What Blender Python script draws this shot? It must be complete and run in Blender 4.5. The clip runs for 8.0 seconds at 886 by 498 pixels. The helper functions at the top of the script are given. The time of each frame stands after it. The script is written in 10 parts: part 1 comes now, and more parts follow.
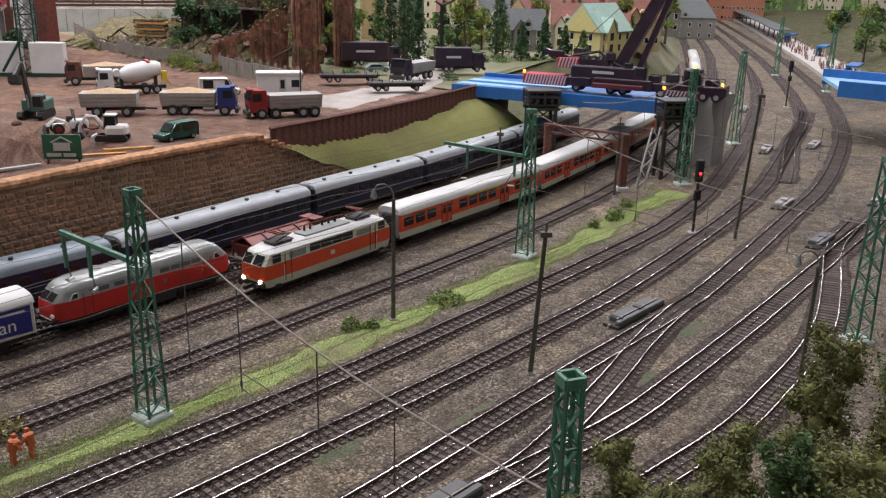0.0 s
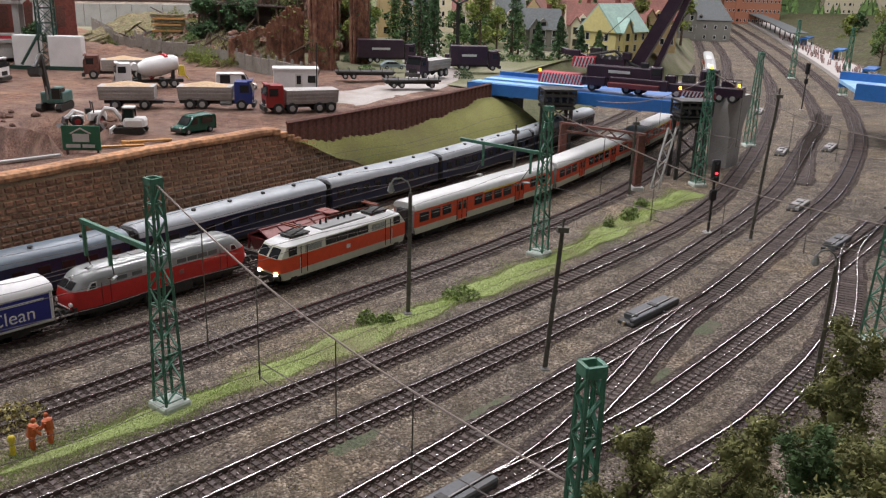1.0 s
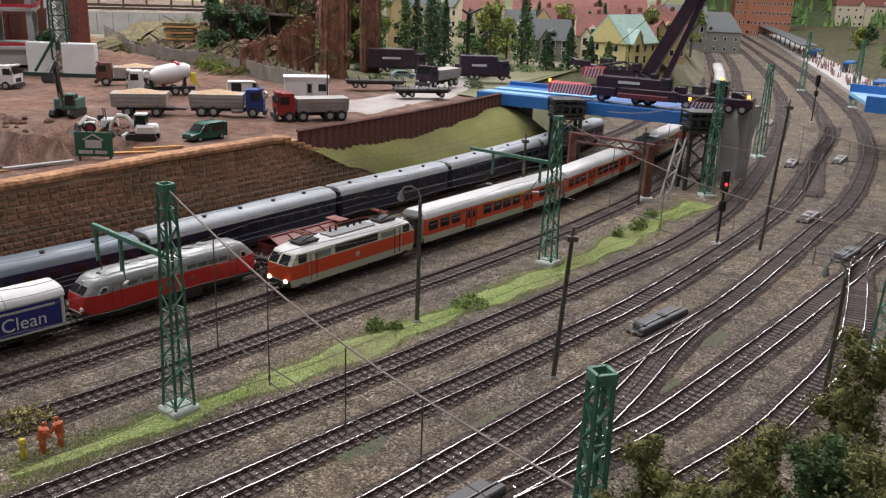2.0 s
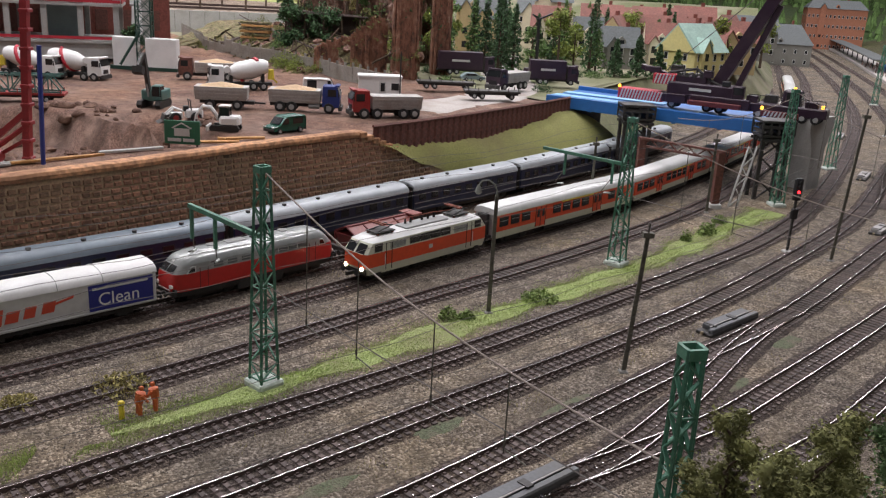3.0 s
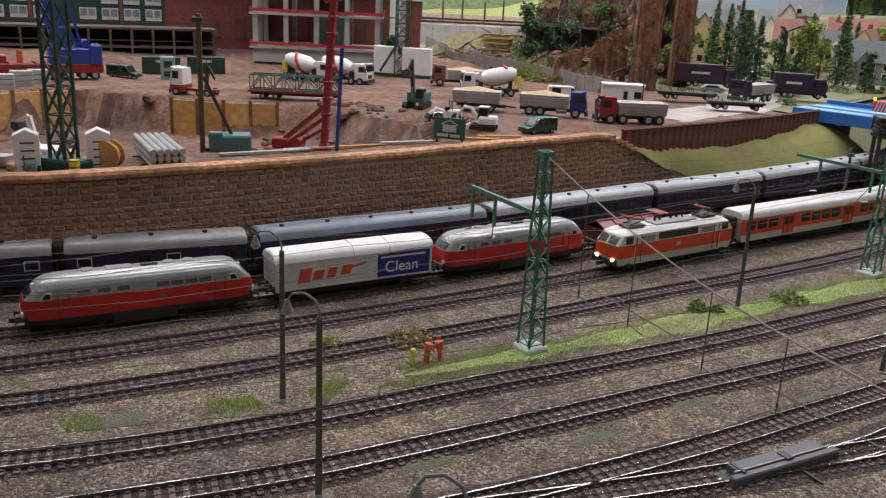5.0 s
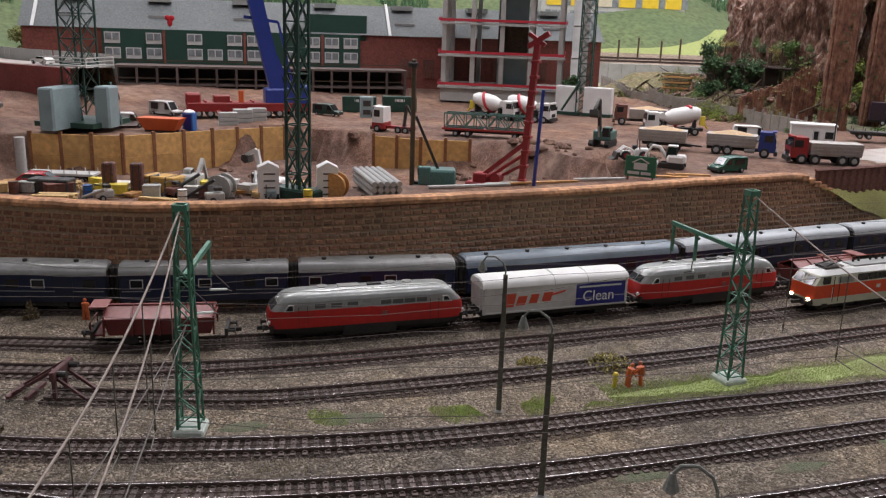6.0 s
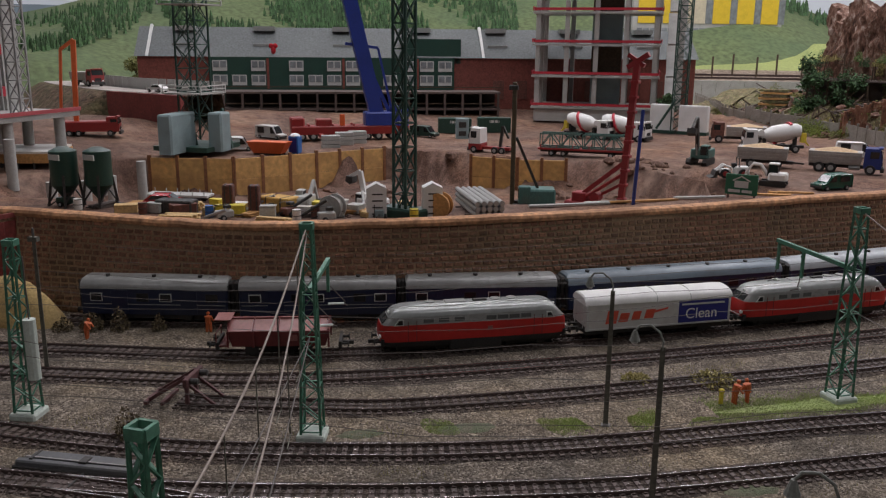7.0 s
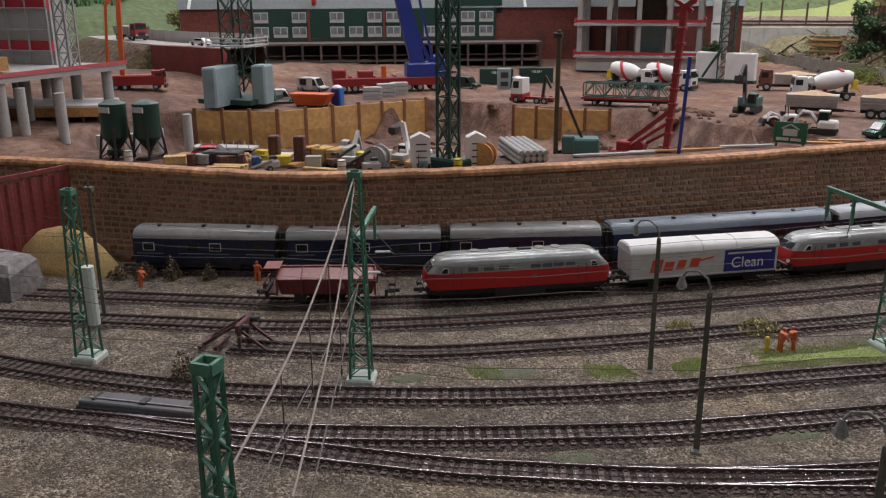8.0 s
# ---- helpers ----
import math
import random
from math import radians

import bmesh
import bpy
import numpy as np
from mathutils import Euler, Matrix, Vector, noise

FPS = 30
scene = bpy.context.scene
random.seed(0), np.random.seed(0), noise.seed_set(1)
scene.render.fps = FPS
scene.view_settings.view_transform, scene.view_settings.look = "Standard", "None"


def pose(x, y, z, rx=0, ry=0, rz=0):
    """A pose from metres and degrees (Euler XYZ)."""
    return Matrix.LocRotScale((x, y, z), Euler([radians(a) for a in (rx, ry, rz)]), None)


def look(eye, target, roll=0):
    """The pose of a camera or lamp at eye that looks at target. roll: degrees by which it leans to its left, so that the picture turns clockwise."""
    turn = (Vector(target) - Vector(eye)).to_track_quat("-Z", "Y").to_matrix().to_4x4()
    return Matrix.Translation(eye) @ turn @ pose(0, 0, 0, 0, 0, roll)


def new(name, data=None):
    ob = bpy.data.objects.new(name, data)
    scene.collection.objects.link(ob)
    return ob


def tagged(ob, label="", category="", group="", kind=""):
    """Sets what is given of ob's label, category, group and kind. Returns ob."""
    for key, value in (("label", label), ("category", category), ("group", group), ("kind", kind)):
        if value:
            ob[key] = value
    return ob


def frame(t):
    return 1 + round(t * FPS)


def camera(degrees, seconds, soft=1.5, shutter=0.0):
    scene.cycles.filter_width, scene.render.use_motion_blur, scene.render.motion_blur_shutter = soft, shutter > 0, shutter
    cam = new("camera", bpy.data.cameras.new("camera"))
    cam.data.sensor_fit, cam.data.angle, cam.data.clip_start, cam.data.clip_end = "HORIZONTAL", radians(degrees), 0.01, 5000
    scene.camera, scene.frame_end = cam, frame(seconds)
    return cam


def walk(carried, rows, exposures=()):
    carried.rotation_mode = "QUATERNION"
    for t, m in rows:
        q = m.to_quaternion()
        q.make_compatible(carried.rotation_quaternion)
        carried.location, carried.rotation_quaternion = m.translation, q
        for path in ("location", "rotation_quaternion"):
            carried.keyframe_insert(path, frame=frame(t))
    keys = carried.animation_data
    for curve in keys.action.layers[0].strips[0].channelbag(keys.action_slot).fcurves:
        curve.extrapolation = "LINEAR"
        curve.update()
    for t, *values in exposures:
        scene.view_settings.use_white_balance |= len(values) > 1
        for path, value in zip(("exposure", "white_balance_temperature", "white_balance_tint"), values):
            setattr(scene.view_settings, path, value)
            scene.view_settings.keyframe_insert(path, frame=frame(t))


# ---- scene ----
# A model railway layout at scale 1:87. All plan numbers below are metres of the
# prototype; K brings them to the layout's true size.
K = 1 / 87
cam = camera(54.7, 8.0, soft=1.25)
PATH = [
    (0, (-3.12, -2.09, 26.26), (-7.01, 16.52, 20.07), 1.25),
    (0.5, (-3.33, -2.32, 26.14), (-7.37, 16.25, 19.90), 1.54),
    (1, (-3.45, -2.45, 25.89), (-7.58, 16.11, 19.70), 1.84),
    (2.3, (-3.59, -2.92, 25.81), (-8.13, 15.63, 19.89), 2.44),
    (2.5, (-3.93, -3.51, 25.52), (-8.69, 15.00, 19.63), 2.71),
    (3, (-4.58, -5.02, 25.20), (-10.12, 13.27, 19.31), 3.23),
    (3.5, (-5.09, -6.23, 24.89), (-11.44, 11.80, 18.98), 3.36),
    (4, (-5.60, -7.84, 24.70), (-12.90, 9.84, 18.84), 3.53),
    (5.3, (-6.15, -13.92, 24.21), (-16.93, 1.92, 18.48), 2.66),
    (5.5, (-6.29, -15.14, 24.50), (-17.67, 0.30, 18.84), 2.65),
    (6, (-6.08, -18.44, 24.95), (-19.03, -4.08, 19.83), 1.88),
    (6.5, (-5.72, -20.56, 25.45), (-19.72, -7.05, 20.81), 0.83),
    (7, (-5.60, -21.17, 25.32), (-20.04, -8.16, 20.60), 0.50),
    (7.5, (-5.60, -21.49, 25.07), (-20.24, -8.93, 19.80), 0.13),
    (8, (-5.43, -21.90, 25.07), (-20.25, -9.77, 19.31), -0.33),
]
EXPOSURE = [(0.0, 0.0), (2.5, 0.0), (4.0, -0.02), (5.5, 0.0), (6.0, -0.02), (6.5, -0.5), (7.0, -0.56), (7.5, -0.36), (8.0, -0.2)]
walk(cam, [(t, look(tuple(K * v for v in eye), tuple(K * v for v in target), roll)) for t, eye, target, roll in PATH], EXPOSURE)

# ---- mesh tools ----
class Geo:
    """Collects the vertices and faces of one mesh."""

    def __init__(self):
        self.v, self.f = [], []

    def add(self, verts, faces):
        n = len(self.v)
        self.v.extend(tuple(p) for p in verts)
        self.f.extend(tuple(i + n for i in face) for face in faces)
        return self

    def box(self, x, y, z, sx, sy, sz, rot=0.0, taper=1.0, shift=0.0):
        """A box on its base centre; taper narrows its top, shift moves its top along x."""
        c, s = math.cos(radians(rot)), math.sin(radians(rot))
        pts = []
        for k, t in ((0, 1.0), (1, taper)):
            for a, b in ((-1, -1), (1, -1), (1, 1), (-1, 1)):
                u, w = a * sx / 2 * t + k * shift, b * sy / 2 * t
                pts.append((x + u * c - w * s, y + u * s + w * c, z + k * sz))
        return self.add(pts, [(3, 2, 1, 0), (4, 5, 6, 7), (0, 1, 5, 4), (1, 2, 6, 5), (2, 3, 7, 6), (3, 0, 4, 7)])

    def bevel_box(self, x, y, z, sx, sy, sz, b=0.05, rot=0.0):
        """A box on its base centre with chamfered upright edges and top."""
        c, s = math.cos(radians(rot)), math.sin(radians(rot))
        hx, hy = sx / 2, sy / 2

        def ring(i, h):
            q = [(-hx + i, -hy + b), (-hx + b, -hy + i), (hx - b, -hy + i), (hx - i, -hy + b),
                 (hx - i, hy - b), (hx - b, hy - i), (-hx + b, hy - i), (-hx + i, hy - b)]
            return [(x + u * c - w * s, y + u * s + w * c, z + h) for u, w in q]

        pts = ring(0, 0) + ring(0, sz - b) + ring(b * 0.7, sz)
        faces = [tuple(range(7, -1, -1)), tuple(range(16, 24))]
        for r in (0, 8):
            faces += [(r + i, r + (i + 1) % 8, r + 8 + (i + 1) % 8, r + 8 + i) for i in range(8)]
        return self.add(pts, faces)

    def cyl(self, p, q, r, n=8, r2=None, caps=True):
        p, q = Vector(p), Vector(q)
        d = (q - p).normalized()
        a = d.orthogonal().normalized()
        b = d.cross(a)
        r2 = r if r2 is None else r2
        pts = []
        for base, rad in ((p, r), (q, r2)):
            for i in range(n):
                t = 2 * math.pi * i / n
                pts.append(base + a * rad * math.cos(t) + b * rad * math.sin(t))
        faces = [(i, (i + 1) % n, n + (i + 1) % n, n + i) for i in range(n)]
        if caps:
            faces += [tuple(range(n - 1, -1, -1)), tuple(range(n, 2 * n))]
        return self.add(pts, faces)

    def bar(self, p, q, w, h=None):
        """A square bar from p to q."""
        p, q = Vector(p), Vector(q)
        h = w if h is None else h
        d = (q - p).normalized()
        a = d.cross(Vector((0, 0, 1)))
        a = a.normalized() if a.length > 1e-3 else Vector((1, 0, 0))
        b = d.cross(a).normalized()
        pts = [base + a * i * w / 2 + b * j * h / 2 for base in (p, q) for i, j in ((-1, -1), (1, -1), (1, 1), (-1, 1))]
        return self.add(pts, [(0, 1, 2, 3), (7, 6, 5, 4), (4, 5, 1, 0), (5, 6, 2, 1), (6, 7, 3, 2), (7, 4, 0, 3)])

    def loft(self, rings, caps=True, closed=True):
        n = len(rings[0])
        pts = [p for ring in rings for p in ring]
        faces = []
        for k in range(len(rings) - 1):
            for i in range(n if closed else n - 1):
                j = (i + 1) % n
                faces.append((k * n + i, k * n + j, (k + 1) * n + j, (k + 1) * n + i))
        if caps and closed:
            faces += [tuple(range(n - 1, -1, -1)), tuple(range((len(rings) - 1) * n, len(rings) * n))]
        return self.add(pts, faces)

    def tube(self, path, r, n=6):
        rings = []
        for i, p in enumerate(path):
            d = (Vector(path[min(i + 1, len(path) - 1)]) - Vector(path[max(i - 1, 0)])).normalized()
            a = d.cross(Vector((0, 0, 1)))
            a = a.normalized() if a.length > 1e-3 else Vector((1, 0, 0))
            b = d.cross(a)
            rings.append([Vector(p) + a * r * math.cos(2 * math.pi * k / n) + b * r * math.sin(2 * math.pi * k / n) for k in range(n)])
        return self.loft(rings)

    def prism(self, outline, y0, y1):
        """An outline in x and z, drawn out along y."""
        return self.loft([[(x, y0, z) for x, z in outline], [(x, y1, z) for x, z in outline]])

    def slab(self, outline, z0, z1):
        """An outline in x and y, drawn up in z."""
        return self.loft([[(x, y, z0) for x, y in outline], [(x, y, z1) for x, y in outline]])

    def ball(self, x, y, z, rx, ry=None, rz=None, n=8, m=5, rough=0.0):
        ry, rz = ry or rx, rz or rx
        rings = []
        for k in range(m + 1):
            a = math.pi * (0.04 + 0.92 * k / m) - math.pi / 2
            rings.append([])
            for i in range(n):
                t = 2 * math.pi * i / n
                q = 1 + rough * (random.random() - 0.5)
                rings[-1].append((x + q * rx * math.cos(a) * math.cos(t), y + q * ry * math.cos(a) * math.sin(t), z + q * rz * math.sin(a)))
        return self.loft(rings)

    def wheel(self, x, y, z, r, w, n=14):
        """A wheel with its axle along y."""
        return self.loft([[(x + q * math.cos(2 * math.pi * i / n), y + o, z + q * math.sin(2 * math.pi * i / n)) for i in range(n)]
                          for o, q in ((-w / 2, r * 0.9), (-w / 2 + 0.06, r), (w / 2 - 0.06, r), (w / 2, r * 0.9))])

    def mesh(self, name, sharp=32):
        me = bpy.data.meshes.new(name)
        me.from_pydata([(K * x, K * y, K * z) for x, y, z in self.v], [], self.f)
        me.validate()
        bm = bmesh.new()
        bm.from_mesh(me)
        bmesh.ops.recalc_face_normals(bm, faces=bm.faces)
        bm.to_mesh(me)
        bm.free()
        me.polygons.foreach_set("use_smooth", [True] * len(me.polygons))
        me.set_sharp_from_angle(angle=radians(sharp))
        return me


def part(name, geo, material, parent=None, label="", sharp=32):
    """One mesh object, under a thing or a part where a parent is given."""
    me = geo if isinstance(geo, bpy.types.Mesh) else geo.mesh(name, sharp)
    if not me.materials:
        me.materials.append(material)
    ob = new(name, me)
    if parent:
        ob.parent = parent
    return tagged(ob, label)


def thing(name, x, y, z, rot, label, category, group="", kind=""):
    """An Empty at the base of a thing, that carries its parts."""
    ob = new(name)
    ob.empty_display_size = 0.01
    ob.matrix_basis = pose(K * x, K * y, K * z, 0, 0, rot)
    return tagged(ob, label, category, group, kind)


def at(x, y, z, rot=0.0):
    return pose(K * x, K * y, K * z, 0, 0, rot)


class Line:
    """A smooth line through a few plan points, walked by its length."""

    def __init__(self, points, step=0.5):
        p = [np.array(q, float) for q in points]
        p = [2 * p[0] - p[1]] + p + [2 * p[-1] - p[-2]]
        dense = []
        for a, b, c, d in zip(p, p[1:], p[2:], p[3:]):
            n = max(4, int(np.linalg.norm(c - b) / step))
            for t in np.arange(n) / n:
                dense.append(0.5 * (2 * b + (c - a) * t + (2 * a - 5 * b + 4 * c - d) * t * t + (3 * b - a - 3 * c + d) * t ** 3))
        dense.append(p[-2])
        self.p = np.array(dense)
        for _ in range(12):
            self.p[1:-1] = 0.25 * self.p[:-2] + 0.5 * self.p[1:-1] + 0.25 * self.p[2:]
        self.s = np.r_[0, np.cumsum(np.linalg.norm(np.diff(self.p, axis=0), axis=1))]
        self.length = float(self.s[-1])

    def at(self, s, side=0.0):
        """The place at a length, moved to the left by side, and the heading in degrees."""
        x, y = (np.interp(s, self.s, self.p[:, k]) for k in (0, 1))
        x0, y0 = (np.interp(s - 0.6, self.s, self.p[:, k]) for k in (0, 1))
        x1, y1 = (np.interp(s + 0.6, self.s, self.p[:, k]) for k in (0, 1))
        h = math.atan2(y1 - y0, x1 - x0)
        return float(x - side * math.sin(h)), float(y + side * math.cos(h)), math.degrees(h)

    def near(self, x, y):
        return float(self.s[np.argmin(np.hypot(self.p[:, 0] - x, self.p[:, 1] - y))])

    def offset(self, side, s0=0.0, s1=None, step=4.0):
        s1 = self.length if s1 is None else s1
        n = max(3, int((s1 - s0) / step))
        return [self.at(s0 + (s1 - s0) * i / n, side)[:2] for i in range(n + 1)]

# ---- light: an exhibition hall with rows of ceiling panels ----
world = bpy.data.worlds.new("hall_air")
scene.world = world
world.use_nodes = True
world.node_tree.nodes["Background"].inputs["Color"].default_value = (1.0, 0.92, 0.92, 1)
world.node_tree.nodes["Background"].inputs["Strength"].default_value = 0.04


def ceiling_panel(x, y, sx, sy, watts, turn=0.0, z=165.0, aim=None):
    lamp = bpy.data.lights.new("ceiling_panel", "AREA")
    lamp.shape, lamp.size, lamp.size_y, lamp.energy, lamp.color = "RECTANGLE", sx * K, sy * K, watts, (0.99, 0.945, 1.0)
    ob = new("ceiling_panel", lamp)
    ob.matrix_basis = look((x * K, y * K, z * K), tuple(K * v for v in aim)) if aim else pose(x * K, y * K, z * K, 0, 0, turn)


for x, y, sx, sy, watts, turn in ((50, 25, 60, 10, 4.4, 60), (-10, -75, 60, 10, 0.5, 40), (10, -190, 150, 14, 17.0, 0), (-45, 65, 60, 10, 7.5, 60), (35, 130, 60, 10, 13.0, 60), (-60, 180, 60, 10, 15.0, 60),
                                  (-130, 95, 60, 10, 14.0, 60), (-115, 20, 60, 10, 9.0, 30), (-10, 270, 150, 10, 20.0, 0), (40, 350, 150, 10, 18.0, 0), (50, 430, 150, 10, 20.0, 0), (70, 560, 200, 12, 36.0, 0),
                                  (-170, 190, 150, 10, 18.0, 45), (-230, 80, 150, 10, 18.0, 70), (-120, 260, 150, 10, 16.0, 30), (-300, 132, 170, 10, 9.0, 65)):
    ceiling_panel(x, y, sx, sy, watts, turn)
# the rows that wash the painted sky
for deg in (110, 140, 170, 200):
    x, y = -20 + 290 * math.cos(radians(deg)), 20 + 290 * math.sin(radians(deg))
    fx, fy = -20 + 362 * math.cos(radians(deg)), 20 + 362 * math.sin(radians(deg))
    ceiling_panel(x, y, 120, 8, 7.0, z=150, aim=(fx, fy, 40))

# ---- materials ----
def nodes_of(name):
    m = bpy.data.materials.new(name)
    m.use_nodes = True
    return m, m.node_tree.nodes, m.node_tree.links, m.node_tree.nodes["Principled BSDF"]


def ramp(n, stops):
    r = n.new("ShaderNodeValToRGB")
    while len(r.color_ramp.elements) < len(stops):
        r.color_ramp.elements.new(0.5)
    for e, (pos, col) in zip(r.color_ramp.elements, stops):
        e.position, e.color = pos, (*col, 1)
    return r


def paint(name, col, rough=0.5, metal=0.0, vary=0.25, fine=6.0, coarse=0.5, bump=0.15, dirt=None, dirt_amount=0.35, piece=0.0, depth=0.05):
    """A surface with grain at two scales, dirt in patches and fine relief; scales are per prototype metre."""
    m, n, l, b = nodes_of(name)
    tc = n.new("ShaderNodeTexCoord")
    f = n.new("ShaderNodeTexNoise")
    f.inputs["Scale"].default_value, f.inputs["Detail"].default_value = fine / K, 6
    g = n.new("ShaderNodeTexNoise")
    g.inputs["Scale"].default_value, g.inputs["Detail"].default_value = coarse / K, 4
    l.new(tc.outputs["Object"], f.inputs["Vector"])
    l.new(tc.outputs["Object"], g.inputs["Vector"])
    lo, hi = [max(c * (1 - vary), 0) for c in col], [min(c * (1 + vary), 1) for c in col]
    r = ramp(n, [(0.3, lo), (0.7, hi)])
    l.new(f.outputs["Fac"], r.inputs["Fac"])
    mix = n.new("ShaderNodeMix")
    mix.data_type = "RGBA"
    d = dirt or [c * 0.6 for c in col]
    mix.inputs["B"].default_value = (*d, 1)
    l.new(r.outputs["Color"], mix.inputs["A"])
    w = n.new("ShaderNodeMapRange")
    w.inputs["From Min"].default_value, w.inputs["From Max"].default_value, w.inputs["To Max"].default_value = 0.45, 0.75, dirt_amount
    l.new(g.outputs["Fac"], w.inputs["Value"])
    l.new(w.outputs["Result"], mix.inputs["Factor"])
    out = mix.outputs["Result"]
    if piece:
        oi = n.new("ShaderNodeObjectInfo")
        ge = n.new("ShaderNodeNewGeometry")
        add = n.new("ShaderNodeMath")
        add.operation = "ADD"
        l.new(oi.outputs["Random"], add.inputs[0])
        l.new(ge.outputs["Random Per Island"], add.inputs[1])
        fr = n.new("ShaderNodeMath")
        fr.operation = "FRACT"
        l.new(add.outputs[0], fr.inputs[0])
        pr = n.new("ShaderNodeMapRange")
        pr.inputs["To Min"].default_value, pr.inputs["To Max"].default_value = 1 - piece, 1 + piece
        l.new(fr.outputs[0], pr.inputs["Value"])
        hs = n.new("ShaderNodeHueSaturation")
        l.new(pr.outputs["Result"], hs.inputs["Value"])
        l.new(out, hs.inputs["Color"])
        out = hs.outputs["Color"]
    l.new(out, b.inputs["Base Color"])
    rr = n.new("ShaderNodeMapRange")
    rr.inputs["To Min"].default_value, rr.inputs["To Max"].default_value = max(rough - 0.12, 0.02), min(rough + 0.12, 1)
    l.new(g.outputs["Fac"], rr.inputs["Value"])
    l.new(rr.outputs["Result"], b.inputs["Roughness"])
    b.inputs["Metallic"].default_value = metal
    if bump:
        bp = n.new("ShaderNodeBump")
        bp.inputs["Strength"].default_value, bp.inputs["Distance"].default_value = bump, depth * K
        l.new(f.outputs["Fac"], bp.inputs["Height"])
        l.new(bp.outputs["Normal"], b.inputs["Normal"])
    return m


def gravel(name, cols, cell=7.0, patch=0.12, bump=1.0, depth=0.16, stain=(0.09, 0.07, 0.05), stain_amount=0.6, zones=False):
    """Loose stones: cells of several colours under patches of dirt, in warmer and darker zones where wanted."""
    m, n, l, b = nodes_of(name)
    tc = n.new("ShaderNodeTexCoord")
    v = n.new("ShaderNodeTexVoronoi")
    v.inputs["Scale"].default_value = cell / K
    l.new(tc.outputs["Object"], v.inputs["Vector"])
    sep = n.new("ShaderNodeSeparateColor")
    l.new(v.outputs["Color"], sep.inputs["Color"])
    r = ramp(n, [(i / (len(cols) - 1), c) for i, c in enumerate(cols)])
    l.new(sep.outputs["Red"], r.inputs["Fac"])
    g = n.new("ShaderNodeTexNoise")
    g.inputs["Scale"].default_value, g.inputs["Detail"].default_value, g.inputs["Roughness"].default_value = patch / K, 8, 0.65
    l.new(tc.outputs["Object"], g.inputs["Vector"])
    w = n.new("ShaderNodeMapRange")
    w.inputs["From Min"].default_value, w.inputs["From Max"].default_value, w.inputs["To Max"].default_value = 0.42, 0.7, stain_amount
    l.new(g.outputs["Fac"], w.inputs["Value"])
    mix = n.new("ShaderNodeMix")
    mix.data_type = "RGBA"
    mix.inputs["B"].default_value = (*stain, 1)
    l.new(r.outputs["Color"], mix.inputs["A"])
    l.new(w.outputs["Result"], mix.inputs["Factor"])
    big = n.new("ShaderNodeTexNoise")
    big.inputs["Scale"].default_value, big.inputs["Detail"].default_value = 0.7 / K, 8
    l.new(tc.outputs["Object"], big.inputs["Vector"])
    hs = n.new("ShaderNodeHueSaturation")
    hv = n.new("ShaderNodeMapRange")
    hv.inputs["From Min"].default_value, hv.inputs["From Max"].default_value = 0.3, 0.7
    hv.inputs["To Min"].default_value, hv.inputs["To Max"].default_value = 0.65, 1.35
    l.new(big.outputs["Fac"], hv.inputs["Value"])
    l.new(hv.outputs["Result"], hs.inputs["Value"])
    l.new(mix.outputs["Result"], hs.inputs["Color"])
    out = hs.outputs["Color"]
    if zones:
        zn = n.new("ShaderNodeTexNoise")
        zn.inputs["Scale"].default_value, zn.inputs["Detail"].default_value, zn.inputs["Roughness"].default_value = 0.07 / K, 5, 0.6
        l.new(tc.outputs["Object"], zn.inputs["Vector"])
        zr = ramp(n, [(0.34, (0.74, 0.74, 0.76)), (0.5, (1.0, 0.98, 0.96)), (0.66, (1.28, 1.2, 1.05))])
        l.new(zn.outputs["Fac"], zr.inputs["Fac"])
        zm = n.new("ShaderNodeMix")
        zm.data_type, zm.blend_type = "RGBA", "MULTIPLY"
        zm.inputs["Factor"].default_value = 1.0
        l.new(out, zm.inputs["A"])
        l.new(zr.outputs["Color"], zm.inputs["B"])
        out = zm.outputs["Result"]
    l.new(out, b.inputs["Base Color"])
    b.inputs["Roughness"].default_value = 0.9
    b.inputs["Specular IOR Level"].default_value = 0.25
    bp = n.new("ShaderNodeBump")
    bp.invert = True
    bp.inputs["Strength"].default_value, bp.inputs["Distance"].default_value = bump, depth * K
    l.new(v.outputs["Distance"], bp.inputs["Height"])
    l.new(bp.outputs["Normal"], b.inputs["Normal"])
    return m


def glowing(name, col, strength):
    m, n, l, b = nodes_of(name)
    b.inputs["Base Color"].default_value = (*col, 1)
    b.inputs["Emission Color"].default_value = (*col, 1)
    b.inputs["Emission Strength"].default_value = strength
    return m


BALLAST = gravel("ballast", [(0.04, 0.031, 0.025), (0.115, 0.095, 0.075), (0.175, 0.148, 0.117), (0.39, 0.345, 0.287)], cell=8.0, patch=0.3, bump=0.8, depth=0.1, stain=(0.12, 0.1, 0.072), stain_amount=0.8, zones=True)
EARTH = gravel("earth", [(0.07, 0.038, 0.028), (0.14, 0.079, 0.057), (0.21, 0.13, 0.1)], cell=9.0, patch=0.13, bump=0.5, depth=0.08, stain=(0.24, 0.17, 0.135), stain_amount=0.8, zones=True)
GRASS_SOIL = paint("grass_soil", (0.31, 0.37, 0.14), 0.95, vary=0.35, fine=5, coarse=0.25, bump=0.6, dirt=(0.2, 0.165, 0.105), dirt_amount=1.0, depth=0.2)
